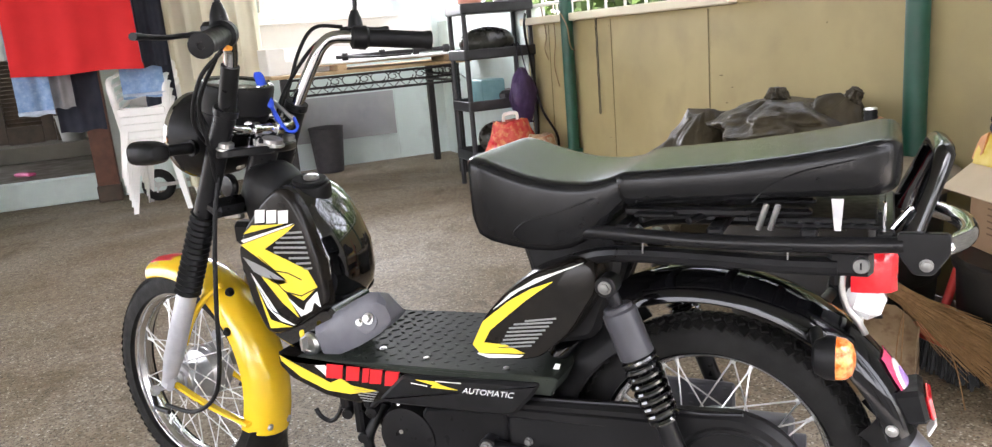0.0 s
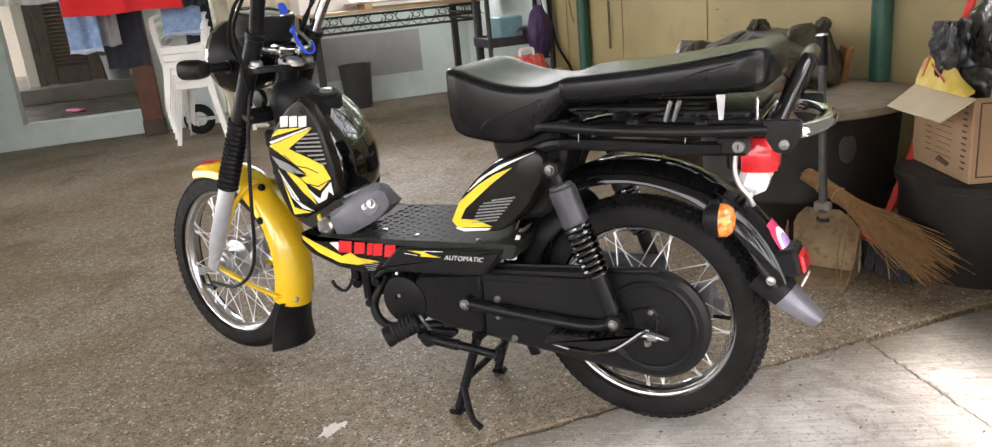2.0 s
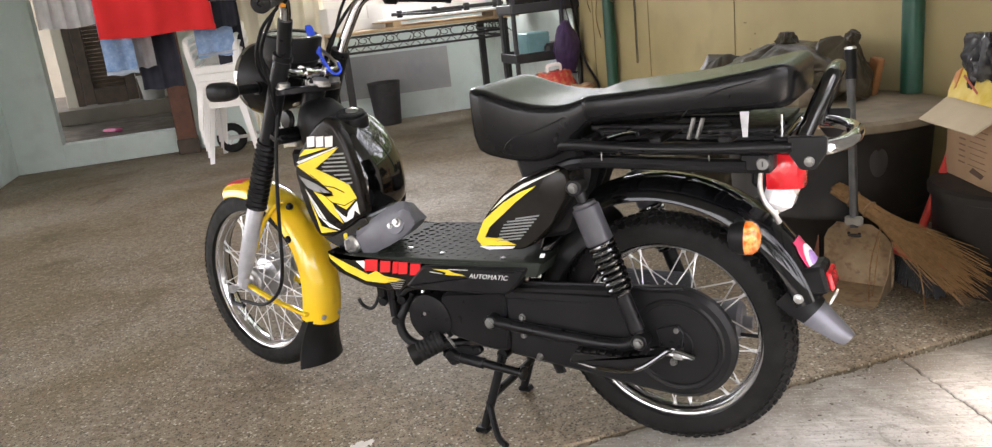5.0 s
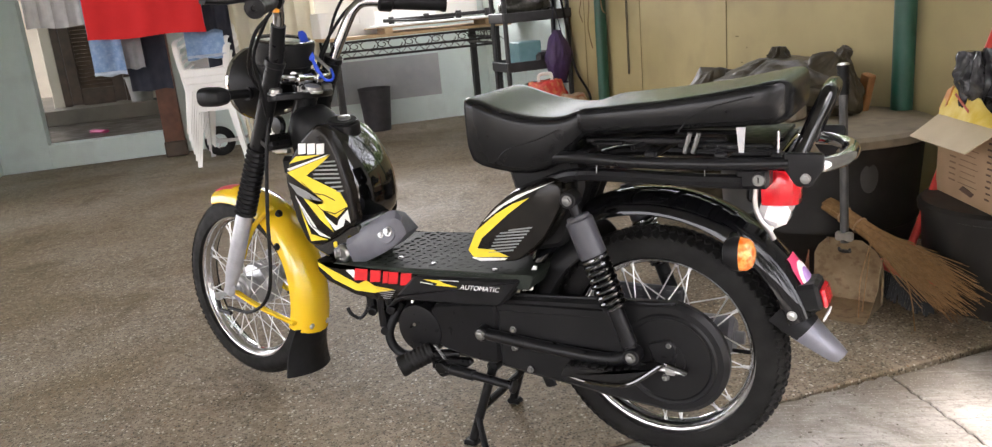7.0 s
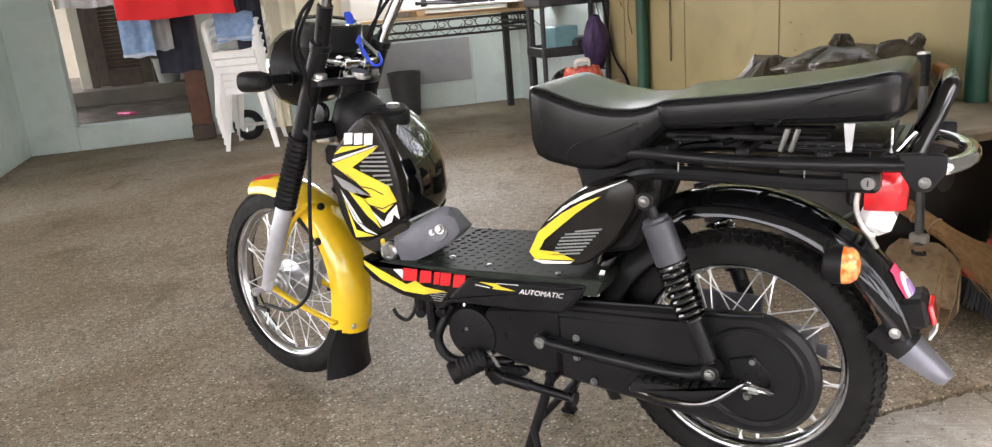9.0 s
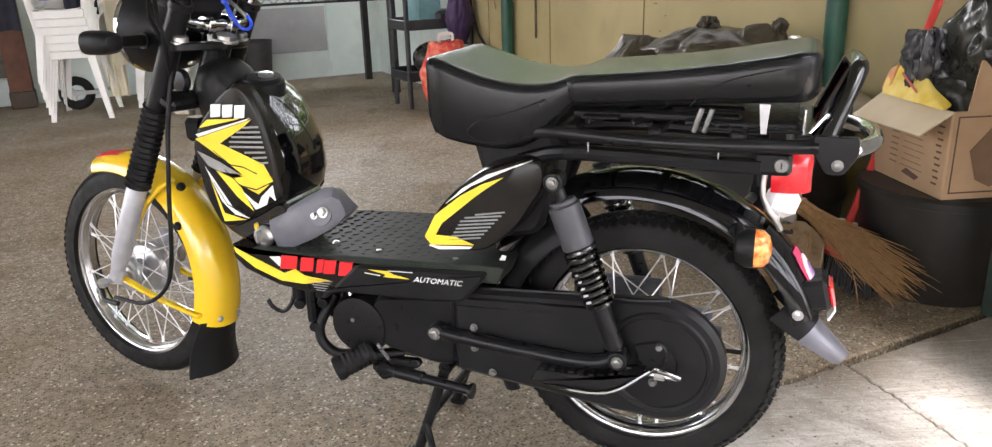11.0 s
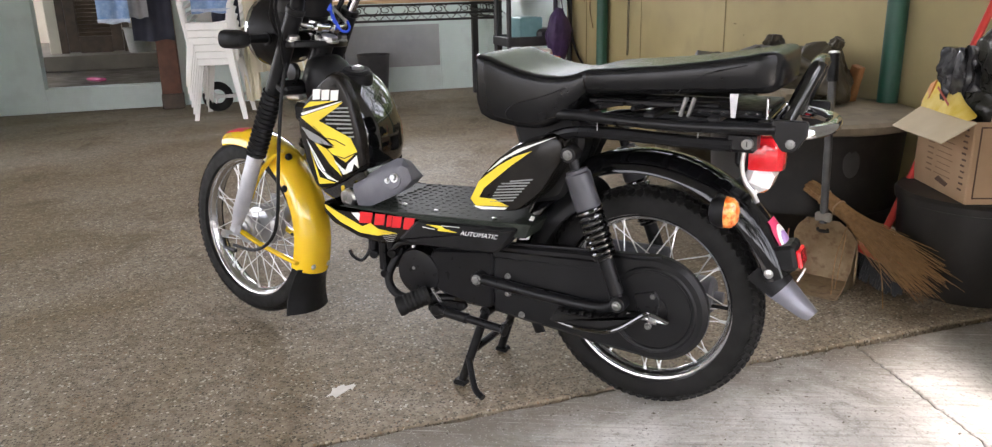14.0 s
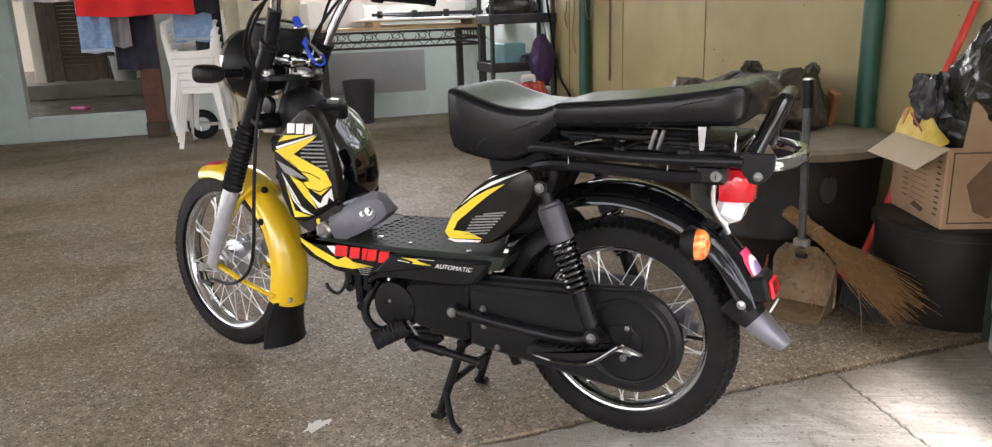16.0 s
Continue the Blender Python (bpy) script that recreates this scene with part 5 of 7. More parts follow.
# carrier frame under the saddles
rack = part("carrier", join(*[tube(smooth_path([(-0.235, s * 0.085, 0.645), (-0.19, s * 0.12, 0.661), (-0.05, s * 0.13, 0.656), (0.08, s * 0.13, 0.655), (0.21, s * 0.13, 0.659)], 5), 0.0105, 12, flat=1.0) for s in (-1, 1)]), BLACKSATIN, moped, "black steel carrier frame")
for x in (-0.15, -0.02, 0.10, 0.19):
    part("cross_bar", box((x, 0, 0.668), (0.022, 0.255, 0.012), 0.003), BLACKSATIN, rack)
part("carrier_plate", box((0.10, 0, 0.680), (0.16, 0.2, 0.008), 0.002), BLACKPLASTIC, rack)
for s in (-1, 1):
    part("sub_frame", tube(smooth_path([(-0.25, s * 0.075, 0.60), (-0.17, s * 0.11, 0.626), (-0.05, s * 0.118, 0.628), (0.06, s * 0.118, 0.624), (0.135, s * 0.118, 0.624)], 4), 0.0125, 10), BLACKSATIN, rack)
    part("end_plate", join(prism(rounded([(0.203, 0.676), (0.262, 0.676), (0.262, 0.65), (0.244, 0.622), (0.222, 0.622), (0.203, 0.65)], 0.006), s * 0.125, s * 0.137, 0.0015)), BLACKSATIN, rack)
    part("end_bolt", bolt((0.236, s * 0.1375, 0.636), (0, s, 0), 0.0065, 0.007), BOLTDARK, rack)
part("grab_rail", join(tube(smooth_path([(0.216, -0.108, 0.655), (0.226, -0.094, 0.682), (0.241, -0.073, 0.722), (0.252, -0.054, 0.749), (0.255, -0.038, 0.759), (0.253, 0.012, 0.762), (0.250, 0.062, 0.759), (0.246, 0.078, 0.749), (0.234, 0.094, 0.718), (0.218, 0.106, 0.682), (0.210, 0.112, 0.655)], 6), 0.0132, 14)), RAILBLACK, rack, "glossy black grab rail")
part("tail_bar", tube(smooth_path([(0.222, -0.118, 0.655), (0.256, -0.108, 0.653), (0.282, -0.06, 0.653), (0.288, 0.0, 0.654), (0.276, 0.06, 0.653), (0.245, 0.108, 0.653), (0.212, 0.118, 0.655)], 6), 0.0125, 14), CHROME, rack, "chromed tail bar")
part("strut", cyl((0.190, -0.104, 0.662), (0.220, -0.104, 0.702), 0.0045, 10), CHROME, rack)
part("spring_plate", box((0.122, -0.01, 0.674), (0.135, 0.20, 0.005), 0.002), BLACKPLASTIC, rack, "black seat plate with round studs")
for i in range(6):
    for j in range(3):
        part("stud", lathe([(0.0085, 0), (0.0085, 0.003), (0.006, 0.006), (0.0, 0.007)], (0.068 + 0.0205 * i + 0.006 * (j % 2), -0.092 + 0.055 * j, 0.6765), (0, 0, 1), 12), BLACKGLOSS, rack)
part("plate_edge", box((0.1885, -0.104, 0.688), (0.004, 0.010, 0.040), 0.001), CHROME, rack)
for x in (0.035, 0.05):
    part("rod", cyl((x, -0.11, 0.668), (x + 0.012, -0.112, 0.705), 0.0042, 10), BOLTDARK, rack)
for x0, y0, x1, y1 in ((-0.13, -0.10, -0.02, 0.06), (-0.06, -0.105, 0.03, 0.09)):
    part("seat_rod", cyl((x0, y0, 0.676), (x1, y1, 0.69), 0.0055, 10), BLACKSATIN, rack)
part("seat_bracket", box((-0.11, -0.02, 0.682), (0.06, 0.16, 0.006), 0.002), BLACKPLASTIC, rack)
for y in (-0.07, 0.0, 0.07):
    part("frame_rail", box((-0.03, y, 0.684), (0.26, 0.022, 0.014), 0.004), BLACKSATIN, rack)
part("strap", prism([(0.127, 0.716), (0.142, 0.716), (0.139, 0.674), (0.131, 0.674)], -0.126, -0.128, 0.0004), STRAPGREY, rack, "pale grey strap")
for x in (-0.12, 0.075):
    part("spring_clip", tube([(x, -0.128, 0.652), (x, -0.13, 0.634)], 0.0013, 6), BOLTDARK, rack)

# rear lamp, signals and sticker
lampp = part("tail_lamp", loft([[Vector((x, y, z_)) for y, z_ in rounded([(-0.040 * k, 0.561), (0.040 * k, 0.561), (0.044 * k, 0.595), (0.038 * k, 0.626), (-0.038 * k, 0.626), (-0.044 * k, 0.595)], 0.008, 2)] for x, k in ((0.148, 0.95), (0.156, 1.0), (0.182, 0.96), (0.199, 0.80), (0.207, 0.5))]), REDLENS, moped, "red tail lamp")
part("lamp_base", box((0.136, 0, 0.594), (0.03, 0.074, 0.056), 0.006), BLACKPLASTIC, lampp)
part("clear_lens", box((0.166, 0.000, 0.546), (0.052, 0.070, 0.052), 0.014, Matrix.Rotation(radians(18), 4, "Y")), CLEAR, lampp, "clear number plate lamp")
part("plate_bracket", join(tube(smooth_path([(0.139, -0.036, 0.598), (0.137, -0.038, 0.565), (0.145, -0.037, 0.538), (0.158, -0.034, 0.520), (0.168, -0.030, 0.500)], 5), 0.0048, 10), box((0.158, 0, 0.518), (0.014, 0.06, 0.018), 0.005)), STEEL, moped, "bent steel plate bracket")
lock = part("seat_lock", lathe([(0.0105, 0), (0.0105, 0.006), (0.009, 0.008), (0.0, 0.008)], (0.163, -0.126, 0.630), (0, -1, 0), 22), BOLTDARK, moped, "round key lock")
part("key_slot", box((0.163, -0.1342, 0.630), (0.0022, 0.001, 0.009), 0.0003), BLACKPLASTIC, lock)
part("lock_bracket", box((0.150, -0.105, 0.630), (0.055, 0.04, 0.036), 0.006), BLACKSATIN, moped)
for s in (-1, 1):
    sg = part("turn_signal", join(cyl((0.105, s * 0.06, 0.51), (0.115, s * 0.125, 0.507), 0.009, 12), xf(loft([[Vector((x, 0.024 * k * math.cos(a), 0.030 * k * math.sin(a))) for a in [2 * math.pi * j / 20 for j in range(20)]] for x, k in ((-0.022, 0.3), (-0.018, 0.75), (-0.004, 1.0), (0.008, 1.0))]), Matrix.Translation((0.128, s * 0.14, 0.505)))), BLACKPLASTIC, moped, "black rear turn signal")
    part("lens", xf(loft([[Vector((x, 0.024 * k * math.cos(a), 0.030 * k * math.sin(a))) for a in [2 * math.pi * j / 20 for j in range(20)]] for x, k in ((0.008, 1.0), (0.020, 0.93), (0.028, 0.7), (0.032, 0.3))]), Matrix.Translation((0.128, s * 0.14, 0.505))), AMBER, sg, "amber lens")
for mat_, r0, r1, dd in ((PINK, 40, 21, 0.0012), (DECWHT, 37, 24, 0.0025), (LILAC, 34.5, 26.5, 0.0038)):
    hh = {40: 0.033, 37: 0.029, 34.5: 0.021}[r0]
    secs = []
    for i in range(25):
        t = i / 24
        deg = r0 + (r1 - r0) * t
        w_ = hh * math.sqrt(max(0.03, 1 - (2 * t - 1) ** 2)) if mat_ is not PINK else hh * max(0.55, 1 - (2 * t - 1) ** 4) ** 0.5
        ys = [w_ * (-1 + 2 * j / 6) for j in range(7)]
        rr = [0.3135 + 0.013 * (1 - 0.9) + dd - 0.042 * (1 - math.cos(min(1, abs(y) / 0.064) * 0.0 + math.asin(min(1, abs(y) / 0.064)))) ** 1.1 for y in ys]
        secs.append([polar(RW, r, deg, y) for r, y in zip(rr, ys)] + [polar(RW, r - 0.002, deg, y) for r, y in zip(rr[::-1], ys[::-1])])
    part("sticker", loft(secs), mat_, moped, "round pink and lilac sticker on the rear mudguard" if mat_ is PINK else "")

# shock absorbers
for s in (-1, 1):
    T, B = Vector((-0.172, s * 0.135, 0.586)), Vector((-0.064, s * 0.135, 0.290))
    d = (B - T).normalized()
    L_ = (B - T).length
    sh = part("shock_absorber", join(cyl(T + d * 0.040, T + d * 0.115, 0.0262, 30, 0.003), cyl(T + d * 0.033, T + d * 0.042, 0.022, 26, 0.002)), SHROUD, moped, "rear shock absorber with a grey shroud")
    part("shaft", join(cyl(T, T + d * L_, 0.010, 14), cyl(T + d * 0.215, T + d * (L_ - 0.02), 0.0155, 16), lathe([(0.022, 0), (0.022, 0.006)], T + d * 0.212, d, 20)), BLACKSATIN, sh)
    coil = [axis_turn(T + d * 0.113, d) @ Vector(((0.0245 - 0.003 * i / 150) * math.cos(2 * math.pi * 8.5 * i / 150), (0.0245 - 0.003 * i / 150) * math.sin(2 * math.pi * 8.5 * i / 150), 0.103 * i / 150)) for i in range(151)]
    part("spring", tube(coil, 0.0048, 8), BLACKGLOSS, sh, "black coil spring")
    for P_ in (T, B):
        part("eye", join(cyl(P_ + Vector((0, -0.016, 0)), P_ + Vector((0, 0.016, 0)), 0.016, 18)), BLACKSATIN, sh)
        part("bolt", bolt(P_ + Vector((0, s * 0.016, 0)), (0, s, 0), 0.008, 0.008), BOLTDARK, sh)

# engine, transmission case and swing arm
CASE = [(-0.375, 0.365), (-0.25, 0.372), (-0.12, 0.380)] + [(-0.007 + 0.112 * math.cos(radians(a)), 0.275 + 0.112 * math.sin(radians(a))) for a in range(100, -110, -6)] + [(-0.12, 0.172), (-0.20, 0.183), (-0.30, 0.192), (-0.376, 0.202)]
case = part("transmission_case", prism(CASE, -0.075, -0.105, 0.009), BLACKCASE, moped, "black plastic transmission case")
part("case_ring", lathe([(0.080, 0), (0.083, 0.0035), (0.089, 0.0045), (0.0925, 0.0)], (-0.007, -0.1045, 0.275), (0, -1, 0), 56, True), BLACKCASE, case)
part("case_boss", lathe([(0.034, 0), (0.032, 0.004), (0.0, 0.005)], (-0.007, -0.1045, 0.275), (0, -1, 0), 36), BLACKCASE, case)
part("case_band", prism([(-0.37, 0.350), (-0.12, 0.362), (-0.09, 0.346), (-0.37, 0.332)], -0.10, -0.109, 0.003), BLACKCASE, case)
part("case_lip", tube(smooth_path([(-0.375, -0.099, 0.366), (-0.25, -0.099, 0.373), (-0.12, -0.099, 0.381), (-0.05, -0.099, 0.380), (0.01, -0.099, 0.3865)], 5), 0.0035, 8), BLACKSATIN, case)
for x, z_ in ((-0.003, 0.307), (-0.012, 0.240), (-0.333, 0.295), (-0.333, 0.255), (-0.30, 0.21)):
    part("bolt", bolt((x, -0.108, z_), (0, -1, 0), 0.006, 0.008), BOLTDARK, case)
part("case_bracket", prism(rounded([(-0.045, 0.305), (0.0, 0.318), (0.012, 0.30), (0.006, 0.258), (-0.03, 0.262)], 0.008), -0.104, -0.112, 0.002), BLACKSATIN, case)
part("front_case", prism(rounded([(-0.54, 0.325), (-0.375, 0.345), (-0.376, 0.205), (-0.43, 0.205), (-0.53, 0.225), (-0.555, 0.27)], 0.02), -0.075, -0.102, 0.006), BLACKSATIN, moped, "black engine side cover")
eng = part("engine", join(lathe([(0.055, 0), (0.062, 0.02), (0.062, 0.03), (0.056, 0.045), (0.03, 0.05), (0.004, 0.05)], (-0.576, -0.06, 0.262), (0, -1, 0), 36),
                          box((-0.52, 0, 0.27), (0.22, 0.15, 0.13), 0.02), cyl((-0.60, 0, 0.27), (-0.70, 0, 0.29), 0.05, 24),
                          box((-0.45, 0.0, 0.225), (0.2, 0.13, 0.09), 0.02)), BLACKSATIN, moped, "black engine block")
for i in range(6):
    part("fin", lathe([(0.04, 0), (0.062, 0), (0.062, 0.003), (0.04, 0.003)], (-0.625 - i * 0.014, 0, 0.275 + i * 0.003), (-1, 0, 0.2), 24), BLACKSATIN, eng)
part("cover_mark", lathe([(0.004, 0), (0.004, 0.002)], (-0.584, -0.1095, 0.275), (0, -1, 0), 20), STEEL, eng)
part("hose", tube(smooth_path([(-0.650, -0.06, 0.30), (-0.674, -0.085, 0.245), (-0.672, -0.09, 0.212), (-0.652, -0.09, 0.191), (-0.62, -0.09, 0.187), (-0.585, -0.08, 0.195)], 6), 0.0105, 12), BLACKPLASTIC, eng)
part("swing_arm", join(tube(smooth_path([(-0.404, -0.115, 0.280), (-0.26, -0.118, 0.270), (-0.12, -0.12, 0.266), (-0.064, -0.12, 0.286)], 5), 0.0125, 12), cyl((-0.404, -0.09, 0.28), (-0.404, -0.125, 0.28), 0.016, 18)), BLACKSATIN, moped, "black swing arm tube")
part("swing_bolt", bolt((-0.404, -0.125, 0.28), (0, -1, 0), 0.0095, 0.007), BOLTDARK, moped)
part("heel_guard", tube(smooth_path([(-0.218, -0.128, 0.224), (-0.16, -0.142, 0.222), (-0.098, -0.150, 0.227), (-0.058, -0.150, 0.242), (-0.012, -0.140, 0.276), (0.0, -0.135, 0.277), (0.036, -0.13, 0.265)], 6), 0.0048, 10), BLACKGLOSS, moped, "black bent footrest rim")
part("adjuster", join(cyl((-0.06, -0.118, 0.262), (0.03, -0.118, 0.258), 0.0042, 10), cyl((-0.008, -0.118, 0.26), (0.01, -0.118, 0.2595), 0.0085, 6)), STEEL, moped)
pp = part("pillion_peg", prism(rounded([(-0.215, 0.226), (-0.205, 0.250), (-0.10, 0.252), (-0.02, 0.272), (-0.058, 0.246), (-0.098, 0.230)], 0.006), -0.108, -0.147, 0.003), RUBBER, moped, "folded pillion footrest")
for i in range(9):
    part("peg_pad", box((-0.195 + 0.017 * i, -0.128, 0.2525 + (0.0003 * i if i < 6 else 0.004 * (i - 5))), (0.010, 0.030, 0.004), 0.001), RUBBER, pp)
pg = part("foot_peg", tube(smooth_path([(-0.50, -0.07, 0.20), (-0.56, -0.115, 0.205), (-0.575, -0.14, 0.206)], 4), 0.011, 12), BLACKSATIN, moped, "rider's footrest bar")
part("peg_rubber", lathe([(0.021, 0)] + [(0.0235 if i % 2 else 0.0215, 0.003 + 0.0047 * i) for i in range(14)] + [(0.0245, 0.072), (0.0235, 0.079), (0.01, 0.081)], (-0.545, -0.108, 0.216), (-0.72, -0.60, -0.34), 20), RUBBER, pg, "ribbed rubber footrest")
part("brake_pedal", join(tube([(-0.545, -0.105, 0.182), (-0.44, -0.110, 0.174), (-0.340, -0.115, 0.168)], 0.0095, 12), cyl((-0.345, -0.115, 0.168), (-0.337, -0.115, 0.1677), 0.0155, 16), cyl((-0.50, -0.108, 0.178), (-0.44, -0.110, 0.174), 0.0125, 14)), BLACKSATIN, moped, "black pedal shaft")
part("pedal_bracket", join(prism(rounded([(-0.56, 0.205), (-0.50, 0.20), (-0.455, 0.205), (-0.45, 0.192), (-0.50, 0.165), (-0.535, 0.148), (-0.555, 0.17)], 0.008), -0.085, -0.102, 0.003), cyl((-0.525, -0.08, 0.18), (-0.525, -0.115, 0.18), 0.014, 16)), BLACKSATIN, moped)
part("return_spring", tube([Vector((-0.534 + 0.0235 * i / 60, -0.112, 0.234 - 0.03 * i / 60)) + Vector((0.0035 * math.cos(i * 1.05), 0.0035 * math.sin(i * 1.05), 0)) for i in range(61)], 0.0009, 5), BOLTDARK, moped, "small coil spring")
part("cable_nipple", join(cyl((-0.597, -0.09, 0.324), (-0.590, -0.095, 0.306), 0.005, 10), cyl((-0.60, -0.088, 0.335), (-0.597, -0.09, 0.322), 0.003, 8)), STEEL, moped)
part("wire_loom", tube(smooth_path([(-0.70, -0.06, 0.335), (-0.67, -0.085, 0.30), (-0.63, -0.095, 0.325), (-0.585, -0.095, 0.332), (-0.53, -0.10, 0.340), (-0.47, -0.10, 0.345)], 6), 0.0055, 8), BLACKPLASTIC, moped)
st = part("centre_stand", join(tube([(-0.405, -0.085, 0.19), (-0.462, -0.105, 0.014)], 0.0105, 12), tube([(-0.405, 0.085, 0.19), (-0.468, 0.095, 0.014)], 0.0105, 12), tube([(-0.405, -0.09, 0.19), (-0.405, 0.09, 0.19)], 0.013, 12), tube([(-0.437, -0.095, 0.09), (-0.437, 0.09, 0.09)], 0.009, 10)), BLACKSATIN, moped, "black tubular centre stand")
for y in (-0.107, 0.097):
    part("foot", box((-0.466, y, 0.007), (0.034, 0.028, 0.014), 0.005), BLACKSATIN, st)
part("stand_tang", tube(smooth_path([(-0.447, -0.10, 0.075), (-0.425, -0.125, 0.045), (-0.40, -0.15, 0.022), (-0.375, -0.16, 0.012)], 4), 0.0075, 10), BLACKSATIN, st)
part("hook", tube(smooth_path([(-0.73, -0.075, 0.325), (-0.735, -0.085, 0.285), (-0.755, -0.09, 0.262), (-0.78, -0.09, 0.268), (-0.79, -0.09, 0.283)], 5), 0.0045, 8), BLACKSATIN, moped, "black bag hook")
for x, z0, z1 in ((-0.72, 0.345, 0.29), (-0.69, 0.34, 0.245), (-0.665, 0.34, 0.30)):
    part("bracket", join(box((x, -0.08, (z0 + z1) / 2), (0.02, 0.03, z0 - z1), 0.005), cyl((x, -0.06, z1), (x + 0.01, -0.10, z1 - 0.005), 0.011, 12)), BLACKSATIN, moped)
silencer = part("exhaust", join(tube(smooth_path([(-0.66, 0.05, 0.22), (-0.60, 0.09, 0.17), (-0.40, 0.12, 0.18), (-0.20, 0.135, 0.23)], 6), 0.014, 12), cyl((-0.24, 0.135, 0.225), (0.055, 0.15, 0.225), 0.043, 24, 0.008), cyl((0.05, 0.15, 0.222), (0.075, 0.151, 0.222), 0.014, 16)), GREYPL, moped, "grey exhaust silencer")
part("heat_shield", join(box((-0.12, 0.10, 0.315), (0.17, 0.012, 0.055), 0.004), *[ball((-0.19 + 0.02 * i, 0.094, 0.298 + 0.017 * j), (0.006, 0.002, 0.003), 8, 4) for i in range(8) for j in range(3)]), GREYPL, silencer, "studded grey heat shield")
part("down_tube", join(tube(smooth_path([(-0.89, 0, 0.70), (-0.84, 0, 0.50), (-0.76, 0, 0.385), (-0.60, 0, 0.37), (-0.34, 0, 0.39), (-0.22, 0, 0.55), (-0.18, 0, 0.64)], 6), 0.03, 14)), BLACKSATIN, moped)
part("number_strip", prism([(-0.278, 0.437), (-0.270, 0.436), (-0.284, 0.384), (-0.307, 0.381)], -0.10, -0.104, 0.0008), WHITE, moped, "white plastic guard strip")
for q in (
    [(-0.80, -0.18, 0.965), (-0.86, -0.18, 0.92), (-0.93, -0.14, 0.84), (-0.94, -0.07, 0.76)],
    [(-0.83, -0.16, 0.96), (-0.90, -0.15, 0.88), (-0.925, -0.12, 0.80), (-0.96, -0.08, 0.70)],
    [(-0.80, 0.16, 0.995), (-0.85, 0.135, 0.998), (-0.885, 0.12, 0.955), (-0.91, 0.10, 0.88), (-0.94, 0.06, 0.79)],
    [(-0.80, 0.155, 0.985), (-0.845, 0.125, 0.965), (-0.89, 0.10, 0.91), (-0.915, 0.08, 0.86), (-0.93, 0.04, 0.76)]):
    part("cable", tube(smooth_path(q, 6), 0.0038, 8), BLACKPLASTIC, moped)
lany = thing("key_lanyard", "blue lanyard strap clipped to the handlebar", "lanyard")
part("strap", tube(smooth_path([(-0.924, 0.034, 0.921), (-0.915, 0.030, 0.903), (-0.905, 0.026, 0.878), (-0.893, 0.026, 0.852)], 5), [0.007, 0.009] + [0.0105] * 12 + [0.008, 0.005], 10, flat=0.35), BLUECLIP, lany, "flat blue webbing strap")
part("cord", tube(smooth_path([(-0.893, 0.026, 0.854), (-0.881, 0.028, 0.828), (-0.869, 0.030, 0.808), (-0.855, 0.034, 0.803), (-0.850, 0.042, 0.811), (-0.862, 0.050, 0.828)], 6), 0.0034, 8), BLUECLIP, lany)
part("cord", tube(smooth_path([(-0.897, 0.028, 0.862), (-0.886, 0.024, 0.835), (-0.876, 0.028, 0.812)], 6), 0.003, 8), BLUECLIP, lany)
part("clip", tube([(-0.906, 0.048, 0.862), (-0.867, 0.052, 0.826)], 0.0042, 8), STEEL, lany)

# ---- things in the carport ----
TIN = mat("rusty_tin", (0.26, 0.18, 0.10), (0.42, 0.32, 0.20), 18, 0.5, metal=0.35, bump=0.001, bscale=60, fine=(0.12, 0.05, 0.025), fscale=40, famount=0.6)
DARKPIPE = mat("dull_grey_tube", (0.07, 0.07, 0.072), (0.11, 0.11, 0.11), 30, 0.4, metal=0.4)
BRISTLE = mat("coconut_rib", (0.22, 0.12, 0.045), (0.36, 0.21, 0.09), 60, 0.6)
REDPL = mat("red_plastic", (0.50, 0.03, 0.02), (0.60, 0.05, 0.04), 25, 0.4)
KRAFT = mat("brown_cardboard", (0.36, 0.23, 0.13), (0.45, 0.30, 0.18), 8, 0.75, bump=0.0004, bscale=200)
KRAFTIN = mat("pale_cardboard", (0.56, 0.46, 0.31), (0.64, 0.54, 0.38), 8, 0.75)
INK = mat("dark_print", (0.10, 0.06, 0.04), None, 30, 0.8)
TINRED = mat("red_rusted_tin", (0.20, 0.07, 0.04), (0.32, 0.13, 0.08), 18, 0.5, metal=0.2, bump=0.001, bscale=60, fine=(0.10, 0.04, 0.025), fscale=40, famount=0.5)
INKPALE = mat("faded_print", (0.19, 0.12, 0.07), None, 30, 0.8)
BAGBLACK = mat("black_bin_bag", (0.014, 0.014, 0.012), (0.045, 0.044, 0.036), 9, 0.27, bump=0.004, bscale=30, spec=0.45, rvar=0.08)
BAGBROWN = mat("thin_grey_bag", (0.024, 0.019, 0.011), (0.062, 0.050, 0.030), 7, 0.38, bump=0.005, bscale=34, spec=0.24)
FOIL = mat("crumpled_film", (0.008, 0.008, 0.010), (0.10, 0.10, 0.105), 22, 0.12, bump=0.004, bscale=40)
TUBBLACK = mat("dusty_black_tub", (0.008, 0.007, 0.006), (0.016, 0.0135, 0.011), 6, 0.5, bump=0.0006, fine=(0.05, 0.042, 0.034), fscale=14, famount=0.25)
LIDGREY = mat("dusty_grey_lid", (0.17, 0.14, 0.095), (0.26, 0.215, 0.15), 7, 0.7, bump=0.001, fine=(0.10, 0.08, 0.055), fscale=20, famount=0.5)
PLASTICWHITE = mat("white_chair_plastic", (0.80, 0.79, 0.76), (0.87, 0.86, 0.83), 8, 0.35, bump=0.0003)
